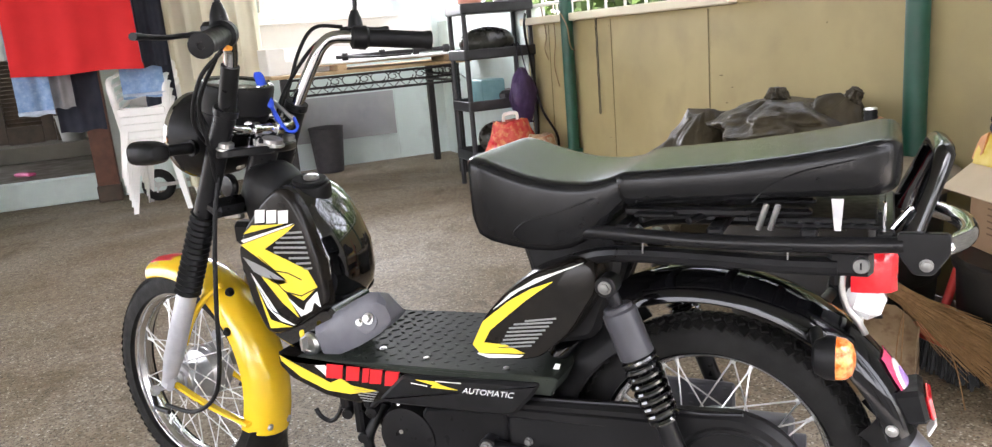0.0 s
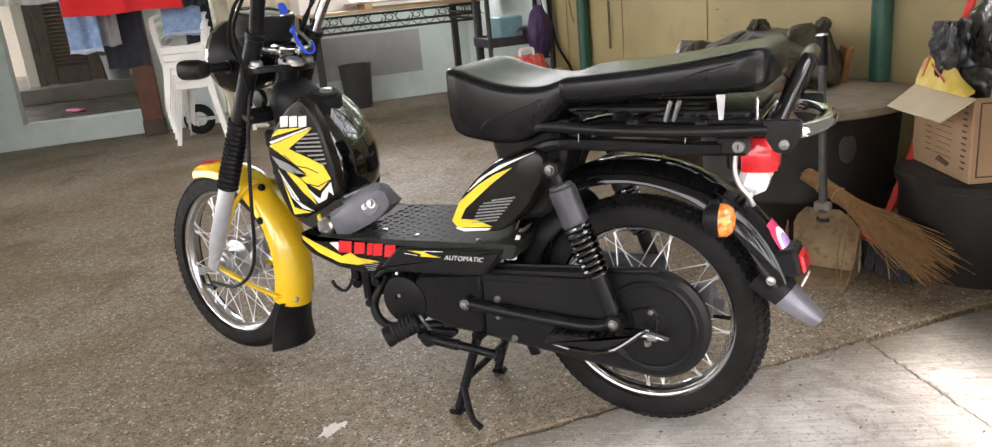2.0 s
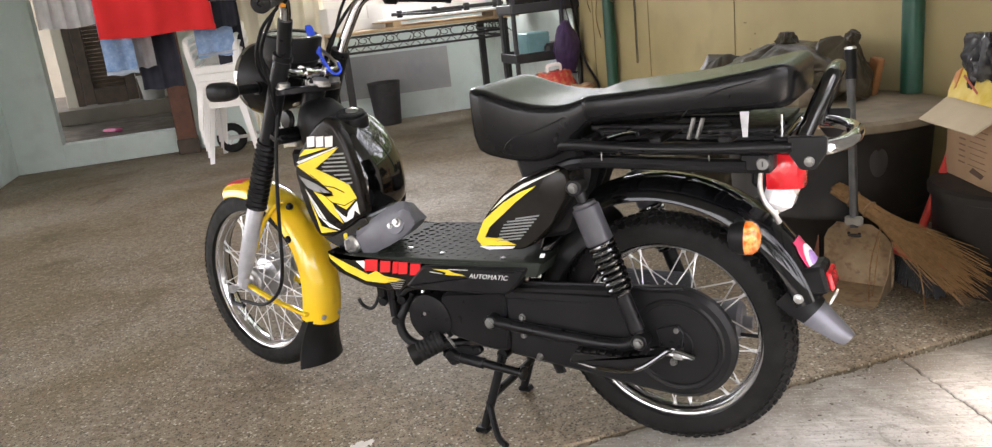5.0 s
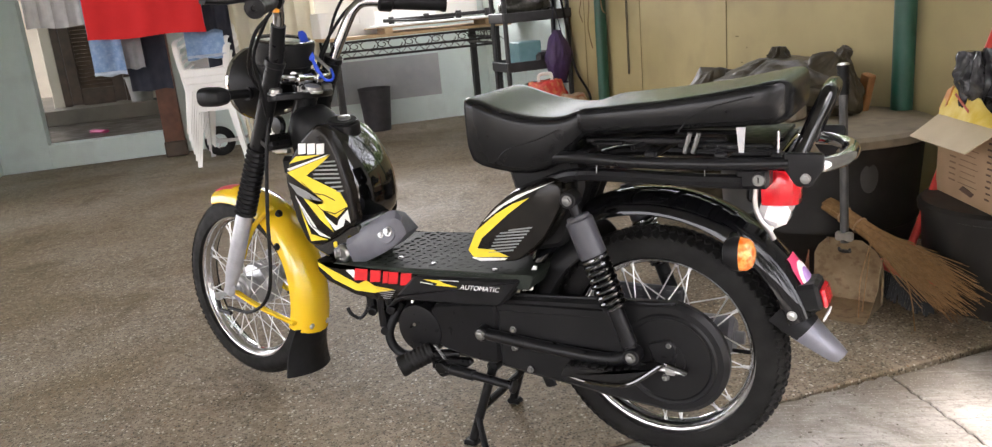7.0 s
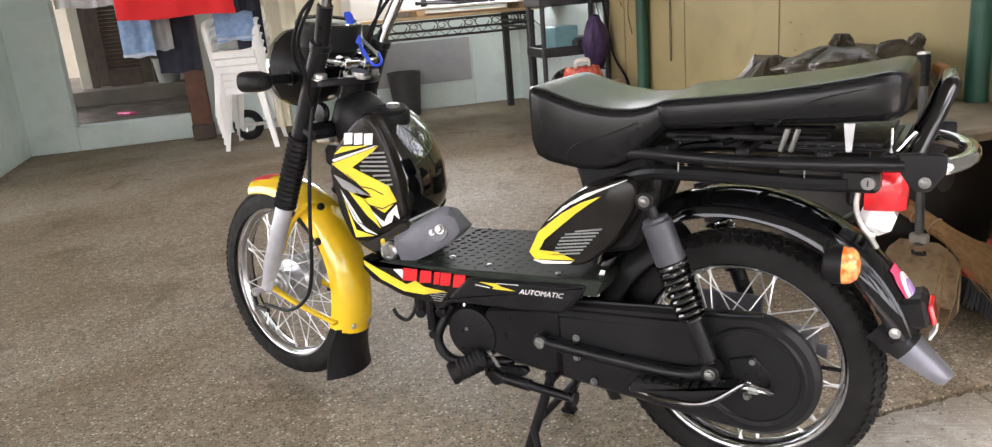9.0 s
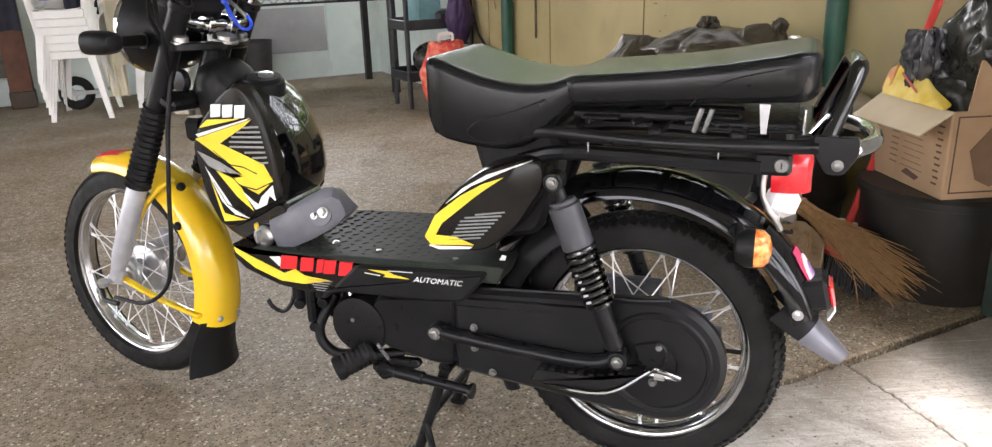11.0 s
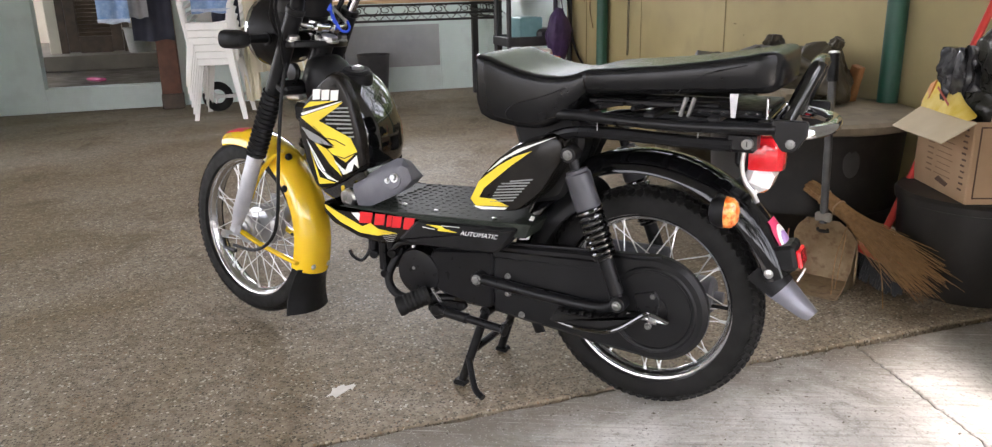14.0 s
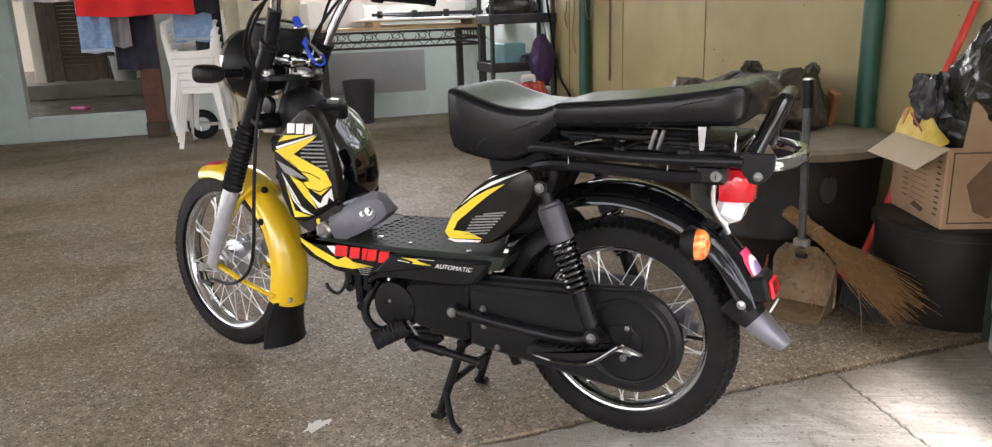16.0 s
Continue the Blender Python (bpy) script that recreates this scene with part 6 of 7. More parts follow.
IRON = mat("black_iron", (0.018, 0.017, 0.017), (0.03, 0.028, 0.027), 30, 0.45, metal=0.2)
RACKPL = mat("black_rack_plastic", (0.02, 0.02, 0.022), (0.032, 0.032, 0.035), 20, 0.45)
PLY = mat("plywood", (0.42, 0.28, 0.15), (0.52, 0.37, 0.21), 10, 0.6)
REDCLOTH = mat("red_cloth", (0.60, 0.012, 0.015), (0.70, 0.022, 0.025), 4, 0.85, bump=0.0006, bscale=500, sheen=0.15)
DENIM = mat("light_denim", (0.15, 0.26, 0.46), (0.27, 0.39, 0.58), 22, 0.9, bump=0.0008, bscale=500, fine=(0.42, 0.52, 0.66), fscale=60, famount=0.4)
DENIMPALE = mat("denim_hem", (0.42, 0.50, 0.62), (0.52, 0.60, 0.70), 40, 0.9)
NAVY = mat("navy_cloth", (0.018, 0.02, 0.032), (0.03, 0.032, 0.045), 12, 0.9, bump=0.0006, bscale=400)
GREYCLOTH = mat("grey_cloth", (0.22, 0.22, 0.23), (0.30, 0.30, 0.31), 14, 0.9, bump=0.0006, bscale=400)
LACE = mat("pale_grey_cloth", (0.48, 0.48, 0.49), (0.60, 0.60, 0.60), 16, 0.9, bump=0.0008, bscale=300)
CREAM = mat("cream_cloth", (0.72, 0.66, 0.50), (0.80, 0.75, 0.60), 6, 0.85, bump=0.0008, bscale=260)
REDFOOD = mat("red_printed_bag", (0.55, 0.02, 0.03), (0.72, 0.14, 0.10), 16, 0.25, coat=0.5, fine=(0.80, 0.55, 0.20), fscale=30, famount=0.45)
PURPLE = mat("purple_bag", (0.035, 0.018, 0.06), (0.06, 0.03, 0.10), 20, 0.5)
BINGREY = mat("dark_grey_bin", (0.04, 0.038, 0.042), (0.06, 0.056, 0.06), 20, 0.5)

# --- chairs, stacked ---
def monobloc(label, z0, m, rim=0.0):
    """A stacking plastic armchair: seat shell, curved back with slots, four flared legs and two arms."""
    ch = thing("plastic_chair", label, "chair", m, group="stacked chairs")
    seat = []
    for i in range(9):
        u = i / 8
        x = -0.20 + 0.40 * u
        z = z0 + 0.43 - 0.018 * math.sin(u * math.pi) + (0.012 if i == 8 else 0)
        w = 0.14 + 0.012 * u
        top = [Vector((x, w * v, z + 0.018 * abs(v) ** 3)) for v in (-1, -0.7, -0.35, 0, 0.35, 0.7, 1)]
        seat.append(top + [p - Vector((0, 0, 0.006)) for p in top[::-1]])
    part("seat", loft(seat), PLASTICWHITE, ch)
    part("apron", box((0.205, 0, z0 + 0.415), (0.012, 0.29, 0.05), 0.004), PLASTICWHITE, ch)
    back = []
    for i in range(9):
        u = i / 8
        z = z0 + 0.44 + 0.40 * u
        x = -0.20 - 0.09 * u
        w = 0.145 + 0.02 * math.sin(u * math.pi)
        row_ = [Vector((x + 0.05 * abs(v) ** 2, w * v, z)) for v in (-1, -0.6, -0.2, 0.2, 0.6, 1)]
        back.append(row_ + [p + Vector((-0.007, 0, 0)) for p in row_[::-1]])
    part("backrest", loft(back), PLASTICWHITE, ch)
    for sx, sy in ((1, -1), (1, 1), (-1, -1), (-1, 1)):
        tx, ty = (0.18 if sx > 0 else -0.18), sy * (0.13 if sx > 0 else 0.125)
        bx, by = tx + sx * 0.045, ty + sy * 0.050
        secs = []
        for u in (0, 0.25, 0.5, 0.75, 1):
            x, y, z = tx + (bx - tx) * u, ty + (by - ty) * u, z0 + 0.43 * (1 - u)
            r = 0.052 - 0.028 * u
            secs.append([Vector((x + sx * 0.006, y + sy * 0.006, z)), Vector((x - sx * r, y + sy * 0.006, z)), Vector((x - sx * r, y - sy * 0.0, z)), Vector((x - sx * 0.002, y - sy * 0.002, z)), Vector((x - sx * 0.0, y - sy * r, z)), Vector((x + sx * 0.006, y - sy * r, z))])
        part("leg", loft(secs), PLASTICWHITE, ch)
    for sy in (-1, 1):
        part("arm", tube(smooth_path([(0.19, sy * 0.145, z0 + 0.42), (0.205, sy * 0.165, z0 + 0.55), (0.16, sy * 0.172, z0 + 0.63), (0.0, sy * 0.172, z0 + 0.65), (-0.17, sy * 0.168, z0 + 0.68), (-0.27, sy * 0.15, z0 + 0.76)], 5), 0.019, 10, flat=0.5), PLASTICWHITE, ch)
    return ch


for i in range(6):
    monobloc("white plastic armchair in a stack by the doorway" if i else "white plastic armchair at the foot of a stack", 0.0, at_room(-5.0 + 0.005 * i, -0.856 - 0.006 * i, 0.050 * i, -11))

for i in range(3):
    monobloc("white plastic armchair in a low stack behind the cream curtain", 0.0, at_room(-5.27 - 0.003 * i, -0.33, 0.052 * i, -8))

kick = thing("toy_scooter", "small black wheel of a child's scooter behind chairs", "scooter", at_room(-5.25, -0.91, 0.0, 85))
part("tyre", lathe([(0.085 + 0.03 * math.cos(a), 0.024 * math.sin(a)) for a in [2 * math.pi * j / 10 for j in range(10)]], (0, 0, 0.115), (0, 1, 0), 32, True), RUBBER, kick)
part("hub", join(cyl((0, -0.02, 0.115), (0, 0.02, 0.115), 0.02, 16), *[tube([(0, 0, 0.115), (0.085 * math.cos(a), 0, 0.115 + 0.085 * math.sin(a))], 0.007, 8) for a in (0.2, 2.3, 4.4)]), STEEL, kick)
part("arm", join(box((0.06, -0.032, 0.118), (0.17, 0.006, 0.026), 0.003), tube([(0, 0.03, 0.115), (0.30, 0.03, 0.13)], 0.012, 8)), STEEL, kick)

# --- brown post beside the doorway ---
post = thing("door_post", "red-brown painted timber post by the doorway", "post", at_room(-5.63, -1.255, 0), kind="structure")
part("shaft", box((0, 0, 1.12), (0.12, 0.15, 2.24), 0.006), WOODRED, post)
part("plinth", box((0.005, 0, 0.06), (0.14, 0.165, 0.12), 0.006), WOODDARK, post)

# --- inner porch: louvred door, bucket ---
solid("wall_porch", join(box((-7.8, -1.0, 1.55), (0.12, 1.42, 2.5), 0.006), box((-7.8, -2.405, 1.55), (0.12, 0.10, 2.5), 0.006)), INNER, "cream plaster beside the louvred door", "wall", ROOM, kind="structure")
lou = thing("door_1", "dark brown louvred timber door", "door", at_room(-7.77, -2.03, 0.33), kind="structure")
for nm, c, s in (("frame", (0, -0.29, 0.95), (0.07, 0.07, 1.9)), ("frame", (0, 0.29, 0.95), (0.07, 0.07, 1.9)), ("stile", (0.02, -0.20, 0.95), (0.045, 0.10, 1.88)), ("stile", (0.02, 0.20, 0.95), (0.045, 0.10, 1.88)), ("rail", (0.02, 0, 0.08), (0.045, 0.30, 0.16)), ("rail", (0.02, 0, 1.8), (0.045, 0.30, 0.14))):
    part(nm, box(c, s, 0.004), WOODDARK, lou)
slat = mesh("slat", box((0, 0, 0), (0.012, 0.30, 0.042), 0.003, Matrix.Rotation(radians(-38), 4, "Y")), WOODDARK)
for i in range(42):
    ob = new("slat", slat)
    ob.parent, ob.location = lou, (0.02, 0, 0.18 + i * 0.038)
buck = thing("bucket", "dull grey plastic bucket on the porch step", "bucket", at_room(-7.55, -1.62, 0.33))
part("body", lathe([(0.0, 0), (0.10, 0), (0.125, 0.22), (0.132, 0.225), (0.132, 0.24), (0.12, 0.24), (0.115, 0.22), (0.092, 0.012), (0.0, 0.012)], (0, 0, 0), (0, 0, 1), 28), mat("grey_bucket", (0.2, 0.2, 0.18), (0.28, 0.27, 0.25), 12, 0.5), buck)
solid("slipper", box((0, 0, 0.012), (0.2, 0.07, 0.024), 0.01), mat("pink_foam", (0.55, 0.08, 0.2), (0.65, 0.12, 0.28), 20, 0.6), "pink slipper on the dark porch floor", "slipper", at_room(-6.25, -1.88, 0.19, 40))

# --- washing on the line ---
rope = thing("clothes_line", "thin washing line across the carport", "rope", ROOM)
part("line", tube([(-4.72, -2.53, 1.90), (-4.72, -2.2, 1.87), (-4.72, -0.8, 1.84), (-4.72, 1.47, 1.93)], 0.004, 6), GREYCLOTH, rope)


def cloth(w, z0, z1, folds, amp, seed, taper=0.0, sag=0.0, thick=0.004, n=36, k=14):
    """A hanging sheet with vertical folds, from z1 down to z0."""
    rnd = random.Random(seed)
    ph = [rnd.uniform(0, 6.28) for _ in range(4)]
    secs = []
    for i in range(n + 1):
        u = i / n
        front, backs = [], []
        for j in range(k + 1):
            v = j / k
            y = (-w / 2 + w * u) * (1 + taper * v)
            x = amp * (0.3 + 0.7 * v) * (math.sin(folds * 6.28 * u + ph[0]) + 0.4 * math.sin(folds * 13.1 * u + ph[1] + v)) + 0.012 * math.sin(3 * v + ph[2])
            z = z1 + (z0 - z1) * v + sag * math.sin(u * math.pi) * v + 0.006 * math.sin(9 * u + ph[3]) * v
            front.append(Vector((x, y, z)))
            backs.append(Vector((x - thick, y, z)))
        secs.append(front + backs[::-1])
    return loft(secs)


def hang(name, label, cat, a, b, w, z0, z1, material, folds=3, amp=0.012, seed=0, taper=0.0, rz=0, trim=None, sag=0.0):
    c_ = thing(name, label, cat, at_room(a, b, 0, rz), group="washing on the line")
    part("cloth", cloth(w, z0, z1, folds, amp, seed, taper, sag), material, c_, smooth=60)
    if trim:
        part("hem", cloth(w * (1 + taper) * 1.015, z0 - 0.002, z0 + 0.028, folds, amp, seed, 0, 0, 0.009, k=3), trim, c_, smooth=60)
    return c_


hang("red_shirt", "bright red cloth hanging on the washing line", "cloth", -4.60, -1.225, 0.70, 0.945, 1.84, REDCLOTH, 2.2, 0.014, 1, 0.03, trim=REDCLOTH)
hang("jeans", "light blue denim trouser leg with a turned hem", "trousers", -4.74, -1.51, 0.19, 0.708, 1.84, DENIM, 1.2, 0.012, 2, 0.05, trim=DENIMPALE)
hang("jeans", "light blue denim trouser leg with a turned hem", "trousers", -4.74, -0.885, 0.245, 0.757, 1.84, DENIM, 1.2, 0.012, 3, 0.05, trim=DENIMPALE)
hang("trousers", "dark navy trousers hanging behind the jeans", "trousers", -4.86, -1.28, 0.27, 0.575, 1.84, NAVY, 2, 0.012, 4)
hang("trousers", "grey cotton trouser leg hanging on the line", "trousers", -4.80, -1.36, 0.13, 0.735, 1.84, GREYCLOTH, 1.3, 0.01, 5)
hang("trousers", "black trouser leg hanging behind the jeans", "trousers", -4.83, -0.79, 0.19, 0.655, 1.84, NAVY, 1.5, 0.012, 6)
hang("blouse", "pale grey cloth with a gathered hem", "cloth", -4.90, -1.76, 0.42, 1.05, 1.85, LACE, 5, 0.012, 7, 0.05)
hang("shirt", "dark cloth hanging on the washing line", "cloth", -4.66, -0.79, 0.15, 0.945, 1.84, NAVY, 2, 0.010, 8)
hang("curtain", "cream cloth hanging in soft folds", "curtain", -5.05, -0.37, 0.58, 0.30, 1.86, CREAM, 5, 0.022, 9)
hang("curtain", "narrow cream cloth hanging beside chairs", "curtain", -5.15, -0.64, 0.12, 0.08, 1.86, CREAM, 2, 0.012, 10)

# --- iron table with what lies on it ---
tb = thing("iron_table", "black iron table with a scrolled apron", "table", at_room(-4.98, 0.57, 0))
for a, b in ((-0.39, -0.62), (-0.39, 0.66), (0.41, -0.60), (0.41, 0.60)):
    part("leg", box((a, b, 0.395), (0.05, 0.05, 0.79), 0.004), IRON, tb)
part("tabletop", box((0, 0.02, 0.80), (0.90, 1.40, 0.022), 0.003), PLY, tb, "worn plywood table top")
for z in (0.775, 0.71, 0.665):
    part("rail", box((0.425, 0.0, z), (0.022, 1.22, 0.016), 0.003), IRON, tb)
    part("rail", box((0.0, 0.63, z), (0.80, 0.022, 0.016), 0.003), IRON, tb)
for i in range(12):
    y = -0.56 + i * 0.1
    pts = [(0.425, y + 0.045 * math.cos(t) * (1 - t / 12), 0.742 + 0.028 * math.sin(t) * (1 - t / 14)) for t in [0.45 * j * (1 if i % 2 else -1) for j in range(18)]]
    part("scroll", tube(pts, 0.0035, 6), IRON, tb)
for i in range(14):
    y = -0.58 + i * 0.09
    part("zigzag", tube([(0.425, y, 0.667), (0.425, y + 0.045, 0.708), (0.425, y + 0.09, 0.667)], 0.003, 6), IRON, tb)
for i in range(5):
    pts = [(-0.32 + i * 0.16 + 0.05 * math.cos(t), 0.63, 0.742 + 0.028 * math.sin(t)) for t in [0.45 * j for j in range(14)]]
    part("scroll", tube(pts, 0.0035, 6), IRON, tb)
for b_ in (-0.20, 0.56):
    solid("wood_block", box((0, 0, 0.018), (0.30, 0.06, 0.036), 0.003), PLY, "small pine block under the boards", "block", at_room(-4.72, 0.57 + b_, 0.811))
solid("plywood_board", box((0, 0, 0.004), (0.62, 1.02, 0.008), 0.002), PLY, "thin brown board on the table", "board", at_room(-4.86, 0.75, 0.847, -3))
solid("white_board", box((0, 0, 0.006), (0.56, 1.16, 0.012), 0.002), WHITE, "white sheet of board on the table", "board", at_room(-4.78, 0.86, 0.856, -9))
tp = thing("wheel_axle_kit", "black steel shaft lying on the white board", "machine part", at_room(-4.66, 0.78, 0.868, -6))
part("shaft", join(tube([(0, -0.42, 0.03), (0, 0.42, 0.03)], 0.014, 12), *[cyl((0, y - 0.02, 0.03), (0, y + 0.02, 0.03), 0.028, 16) for y in (-0.36, -0.1, 0.14, 0.36)]), IRON, tp)
part("lever", tube([(0.03, -0.40, 0.03), (0.05, -0.1, 0.012), (0.03, 0.1, 0.012)], 0.008, 8), IRON, tp)
tray = thing("plastic_crate", "white plastic crate with cut-out sides on the table", "crate", at_room(-5.0, 0.10, 0.811, 8))
for c, s in (((0, 0, 0.004), (0.34, 0.42, 0.008)), ((0.17, -0.15, 0.09), (0.01, 0.12, 0.18)), ((0.17, 0.15, 0.09), (0.01, 0.12, 0.18)), ((0.17, 0, 0.045), (0.01, 0.2, 0.08)), ((-0.17, 0, 0.09), (0.01, 0.42, 0.18)), ((0, -0.21, 0.09), (0.34, 0.01, 0.18)), ((0, 0.21, 0.09), (0.34, 0.01, 0.18))):
    part("panel", box(c, s, 0.003), PLASTICWHITE, tray)
pk = thing("carton", "white flat carton on the table", "box", at_room(-5.15, 0.62, 0.868, 10))
part("body", box((0, 0, 0.05), (0.3, 0.4, 0.10), 0.004), WHITE, pk)

# --- waste bin ---
wb = thing("waste_bin", "dark grey plastic bin against the blue wall", "bin", at_room(-5.52, 0.37, 0))
part("body", lathe([(0.0, 0.0), (0.105, 0.0), (0.108, 0.006), (0.135, 0.345), (0.14, 0.35), (0.138, 0.36), (0.130, 0.355), (0.102, 0.012), (0.0, 0.012)], (0, 0, 0), (0, 0, 1), 36), BINGREY, wb)

# --- corner rack ---
rk = thing("plastic_rack", "black four-tier plastic rack in the corner", "rack", at_room(-3.98, 1.25, 0))
for a, b in ((-0.13, -0.245), (0.13, -0.245), (-0.13, 0.20), (0.13, 0.20)):
    part("post", cyl((a, b, 0.0), (a, b, 1.12), 0.016, 10), RACKPL, rk)
for z in (0.18, 0.50, 0.82, 1.10):
    sh = part("tray", box((0, -0.022, z), (0.30, 0.48, 0.008), 0.003), RACKPL, rk)
    for c, s in (((0.15, -0.022, z + 0.03), (0.010, 0.48, 0.06)), ((-0.15, -0.022, z + 0.032), (0.010, 0.48, 0.065)), ((0, -0.262, z + 0.03), (0.30, 0.012, 0.06)), ((0, 0.218, z + 0.03), (0.30, 0.012, 0.06))):
        part("lip", box(c, s, 0.004), RACKPL, sh)
solid("ball", ball((0, 0, 0.075), 0.075, 28, 18), mat("faded_pink_ball", (0.55, 0.24, 0.17), (0.65, 0.32, 0.23), 6, 0.5), "faded pink ball on the rack", "ball", at_room(-3.98, 1.10, 1.106))
solid("black_box", box((0, 0, 0.05), (0.16, 0.12, 0.10), 0.008), RACKPL, "black plastic box on the rack", "box", at_room(-3.96, 1.36, 1.106, 12))
solid("teal_box", box((0, 0, 0.09), (0.2, 0.16, 0.18), 0.008), mat("teal_box", (0.12, 0.25, 0.27), (0.18, 0.33, 0.35), 12, 0.5), "teal plastic box on the rack", "box", at_room(-3.98, 1.18, 0.506))
solid("tool_case", box((0, 0, 0.05), (0.22, 0.2, 0.10), 0.02), RACKPL, "black tool case on the rack", "case", at_room(-3.97, 1.3, 0.506, 10))
# Dark clutter added so the rack corner reads less bright.
solid("dark_clutter", ball((0, 0, 0.09), (0.125, 0.19, 0.10), 20, 12), BAGBLACK, "black clutter added to darken the middle rack tray", "bag", at_room(-3.98, 1.2, 0.826))
solid("bundle", ball((0, 0, 0.11), (0.12, 0.13, 0.11), 16, 10), BAGBLACK, "dark bundle added to darken the lowest rack tray", "bundle", at_room(-3.98, 1.22, 0.188))


def bag(w, d, h, seed, neck=0.3, lumps=0.10, n=80, k=40):
    """A slumped plastic bag: a lumpy, creased body drawn in to a knotted neck."""
    off = Vector((seed * 3.7, seed * 1.9, seed * 0.7))
    secs = []
    for i in range(k + 1):
        v = i / k
        prof = math.sin(min(1, v * 1.25 + 0.28) * math.pi / 2) if v < 0.55 else 1 - (1 - neck) * ((v - 0.55) / 0.45) ** 1.3
        prof = prof if v > 0 else 0.75
        loop = []
        for j in range(n):
            a = 2 * math.pi * j / n
            q = Vector((math.cos(a), math.sin(a), v * 2))
            crease = 1 - abs(noise.noise(q * 3.1 + off)) * 2.2
            fold = 1 - abs(noise.noise(Vector((math.cos(a) * 5, math.sin(a) * 5, v * 1.6)) + off)) * 2
            r = prof * (1 + lumps * noise.noise(q * 1.7 + off) * 2 + 0.55 * lumps * crease + 0.5 * lumps * fold * v)
            loop.append(Vector((w / 2 * r * math.cos(a), d / 2 * r * math.sin(a), h * v + (0.05 * h * noise.noise(q * 2.3 + off) if i else 0))))
        secs.append(loop)
    return loft(secs)


pb = thing("shopping_bag", "purple cloth bag hanging from the rack", "bag", at_room(-3.76, 1.33, 0.40))
part("body", bag(0.14, 0.18, 0.34, 5, 0.25), PURPLE, pb, smooth=60)
part("cord", tube(smooth_path([(0.0, -0.03, 0.33), (-0.03, 0.0, 0.50), (0.0, 0.03, 0.33)], 6), 0.004, 6), NAVY, pb)
rb = thing("food_sack", "red printed plastic sack with a white handle", "bag", at_room(-3.60, 1.16, 0, 12))
part("body", bag(0.20, 0.36, 0.44, 7, 0.62, 0.06), REDFOOD, rb, smooth=60)
part("handle", tube(smooth_path([(0, -0.05, 0.42), (0, -0.05, 0.475), (0, -0.02, 0.485), (0, 0.02, 0.485), (0, 0.05, 0.475), (0, 0.05, 0.42)], 4), 0.011, 8, flat=0.5), WHITE, rb)
fb = thing("food_sack", "floral printed sack slumped on the floor", "bag", at_room(-3.38, 1.25, 0, 30))
part("body", bag(0.22, 0.28, 0.36, 9, 0.5, 0.12), mat("floral_bag", (0.35, 0.12, 0.06), (0.55, 0.42, 0.25), 26, 0.4, fine=(0.65, 0.6, 0.5), fscale=50, famount=0.8), fb, smooth=60)

# --- cords and chain on the side wall ---
ch = thing("hanging_chain", "rusty chain hanging on the olive wall", "chain", at_room(-3.0, 1.452, 0))
for i in range(30):
    lk = part("link", tube([(0.006 * math.cos(t), 0.0, 0.011 * math.sin(t)) for t in [2 * math.pi * j / 10 for j in range(10)]], 0.0025, 5, True), IRON, ch)
    lk.location, lk.rotation_euler = (0.0015 * math.sin(i), 0, 1.03 - i * 0.0185), (0, 0, radians(90 * (i % 2) + 20))
for a, pts in ((-3.52, [(0, 0, 1.1), (0.01, 0, 0.9), (-0.02, 0, 0.75), (0.03, 0, 0.62)]), (-3.68, [(0, 0, 1.1), (0.05, 0, 0.93), (0.02, 0, 0.85), (0.06, 0, 0.78)]), (-3.27, [(0, -0.08, 1.05), (0.04, -0.06, 0.97), (0.03, -0.04, 0.86), (0.05, -0.02, 0.83)])):
    solid("cord", tube(smooth_path(pts, 6), 0.0035, 6), mat("old_cord", (0.2, 0.14, 0.08), None, 20, 0.8), "frayed brown cord hanging on the wall", "cord", at_room(a, 1.455, 0))
solid("cable", tube(smooth_path([(-3.80, 1.40, 1.07), (-3.74, 1.36, 0.98), (-3.82, 1.42, 0.80), (-3.66, 1.40, 0.50), (-3.50, 1.42, 0.33), (-3.45, 1.40, 0.18), (-3.4, 1.40, 0.01)], 7), 0.008, 8), BLACKPLASTIC, "black cable hanging beside the rack", "cable", ROOM)

# --- drums, lid and bags by the side wall ---
dr = thing("water_drum", "dusty black drum with a grey lid", "drum", at_room(-0.95, 1.09, 0))
part("body", lathe([(0.0, 0.0), (0.29, 0.0), (0.30, 0.02), (0.31, 0.15), (0.318, 0.16), (0.318, 0.175), (0.312, 0.185), (0.325, 0.40), (0.33, 0.43)], (0, 0, 0), (0, 0, 1), 56), TUBBLACK, dr)
part("lid", lathe([(0.0, 0.428), (0.355, 0.428), (0.365, 0.432), (0.368, 0.455), (0.355, 0.466), (0.30, 0.468), (0.0, 0.470)], (0, 0, 0), (0, 0, 1), 56), LIDGREY, dr, "dusty grey lid")
part("oval", xf(lathe([(0.0, 0.0), (0.055, 0.0), (0.058, 0.004), (0.05, 0.008), (0.0, 0.008)], (0, 0, 0), (0, 0, 1), 28), Matrix.Translation((0.311, -0.067, 0.335)) @ Matrix.Rotation(radians(77.8), 4, "Z") @ Matrix.Rotation(radians(90), 4, "X") @ Matrix.Diagonal((0.5, 0.85, 0.6, 1))), mat("drum_mark", (0.03, 0.028, 0.027), (0.05, 0.047, 0.044), 12, 0.5), dr)
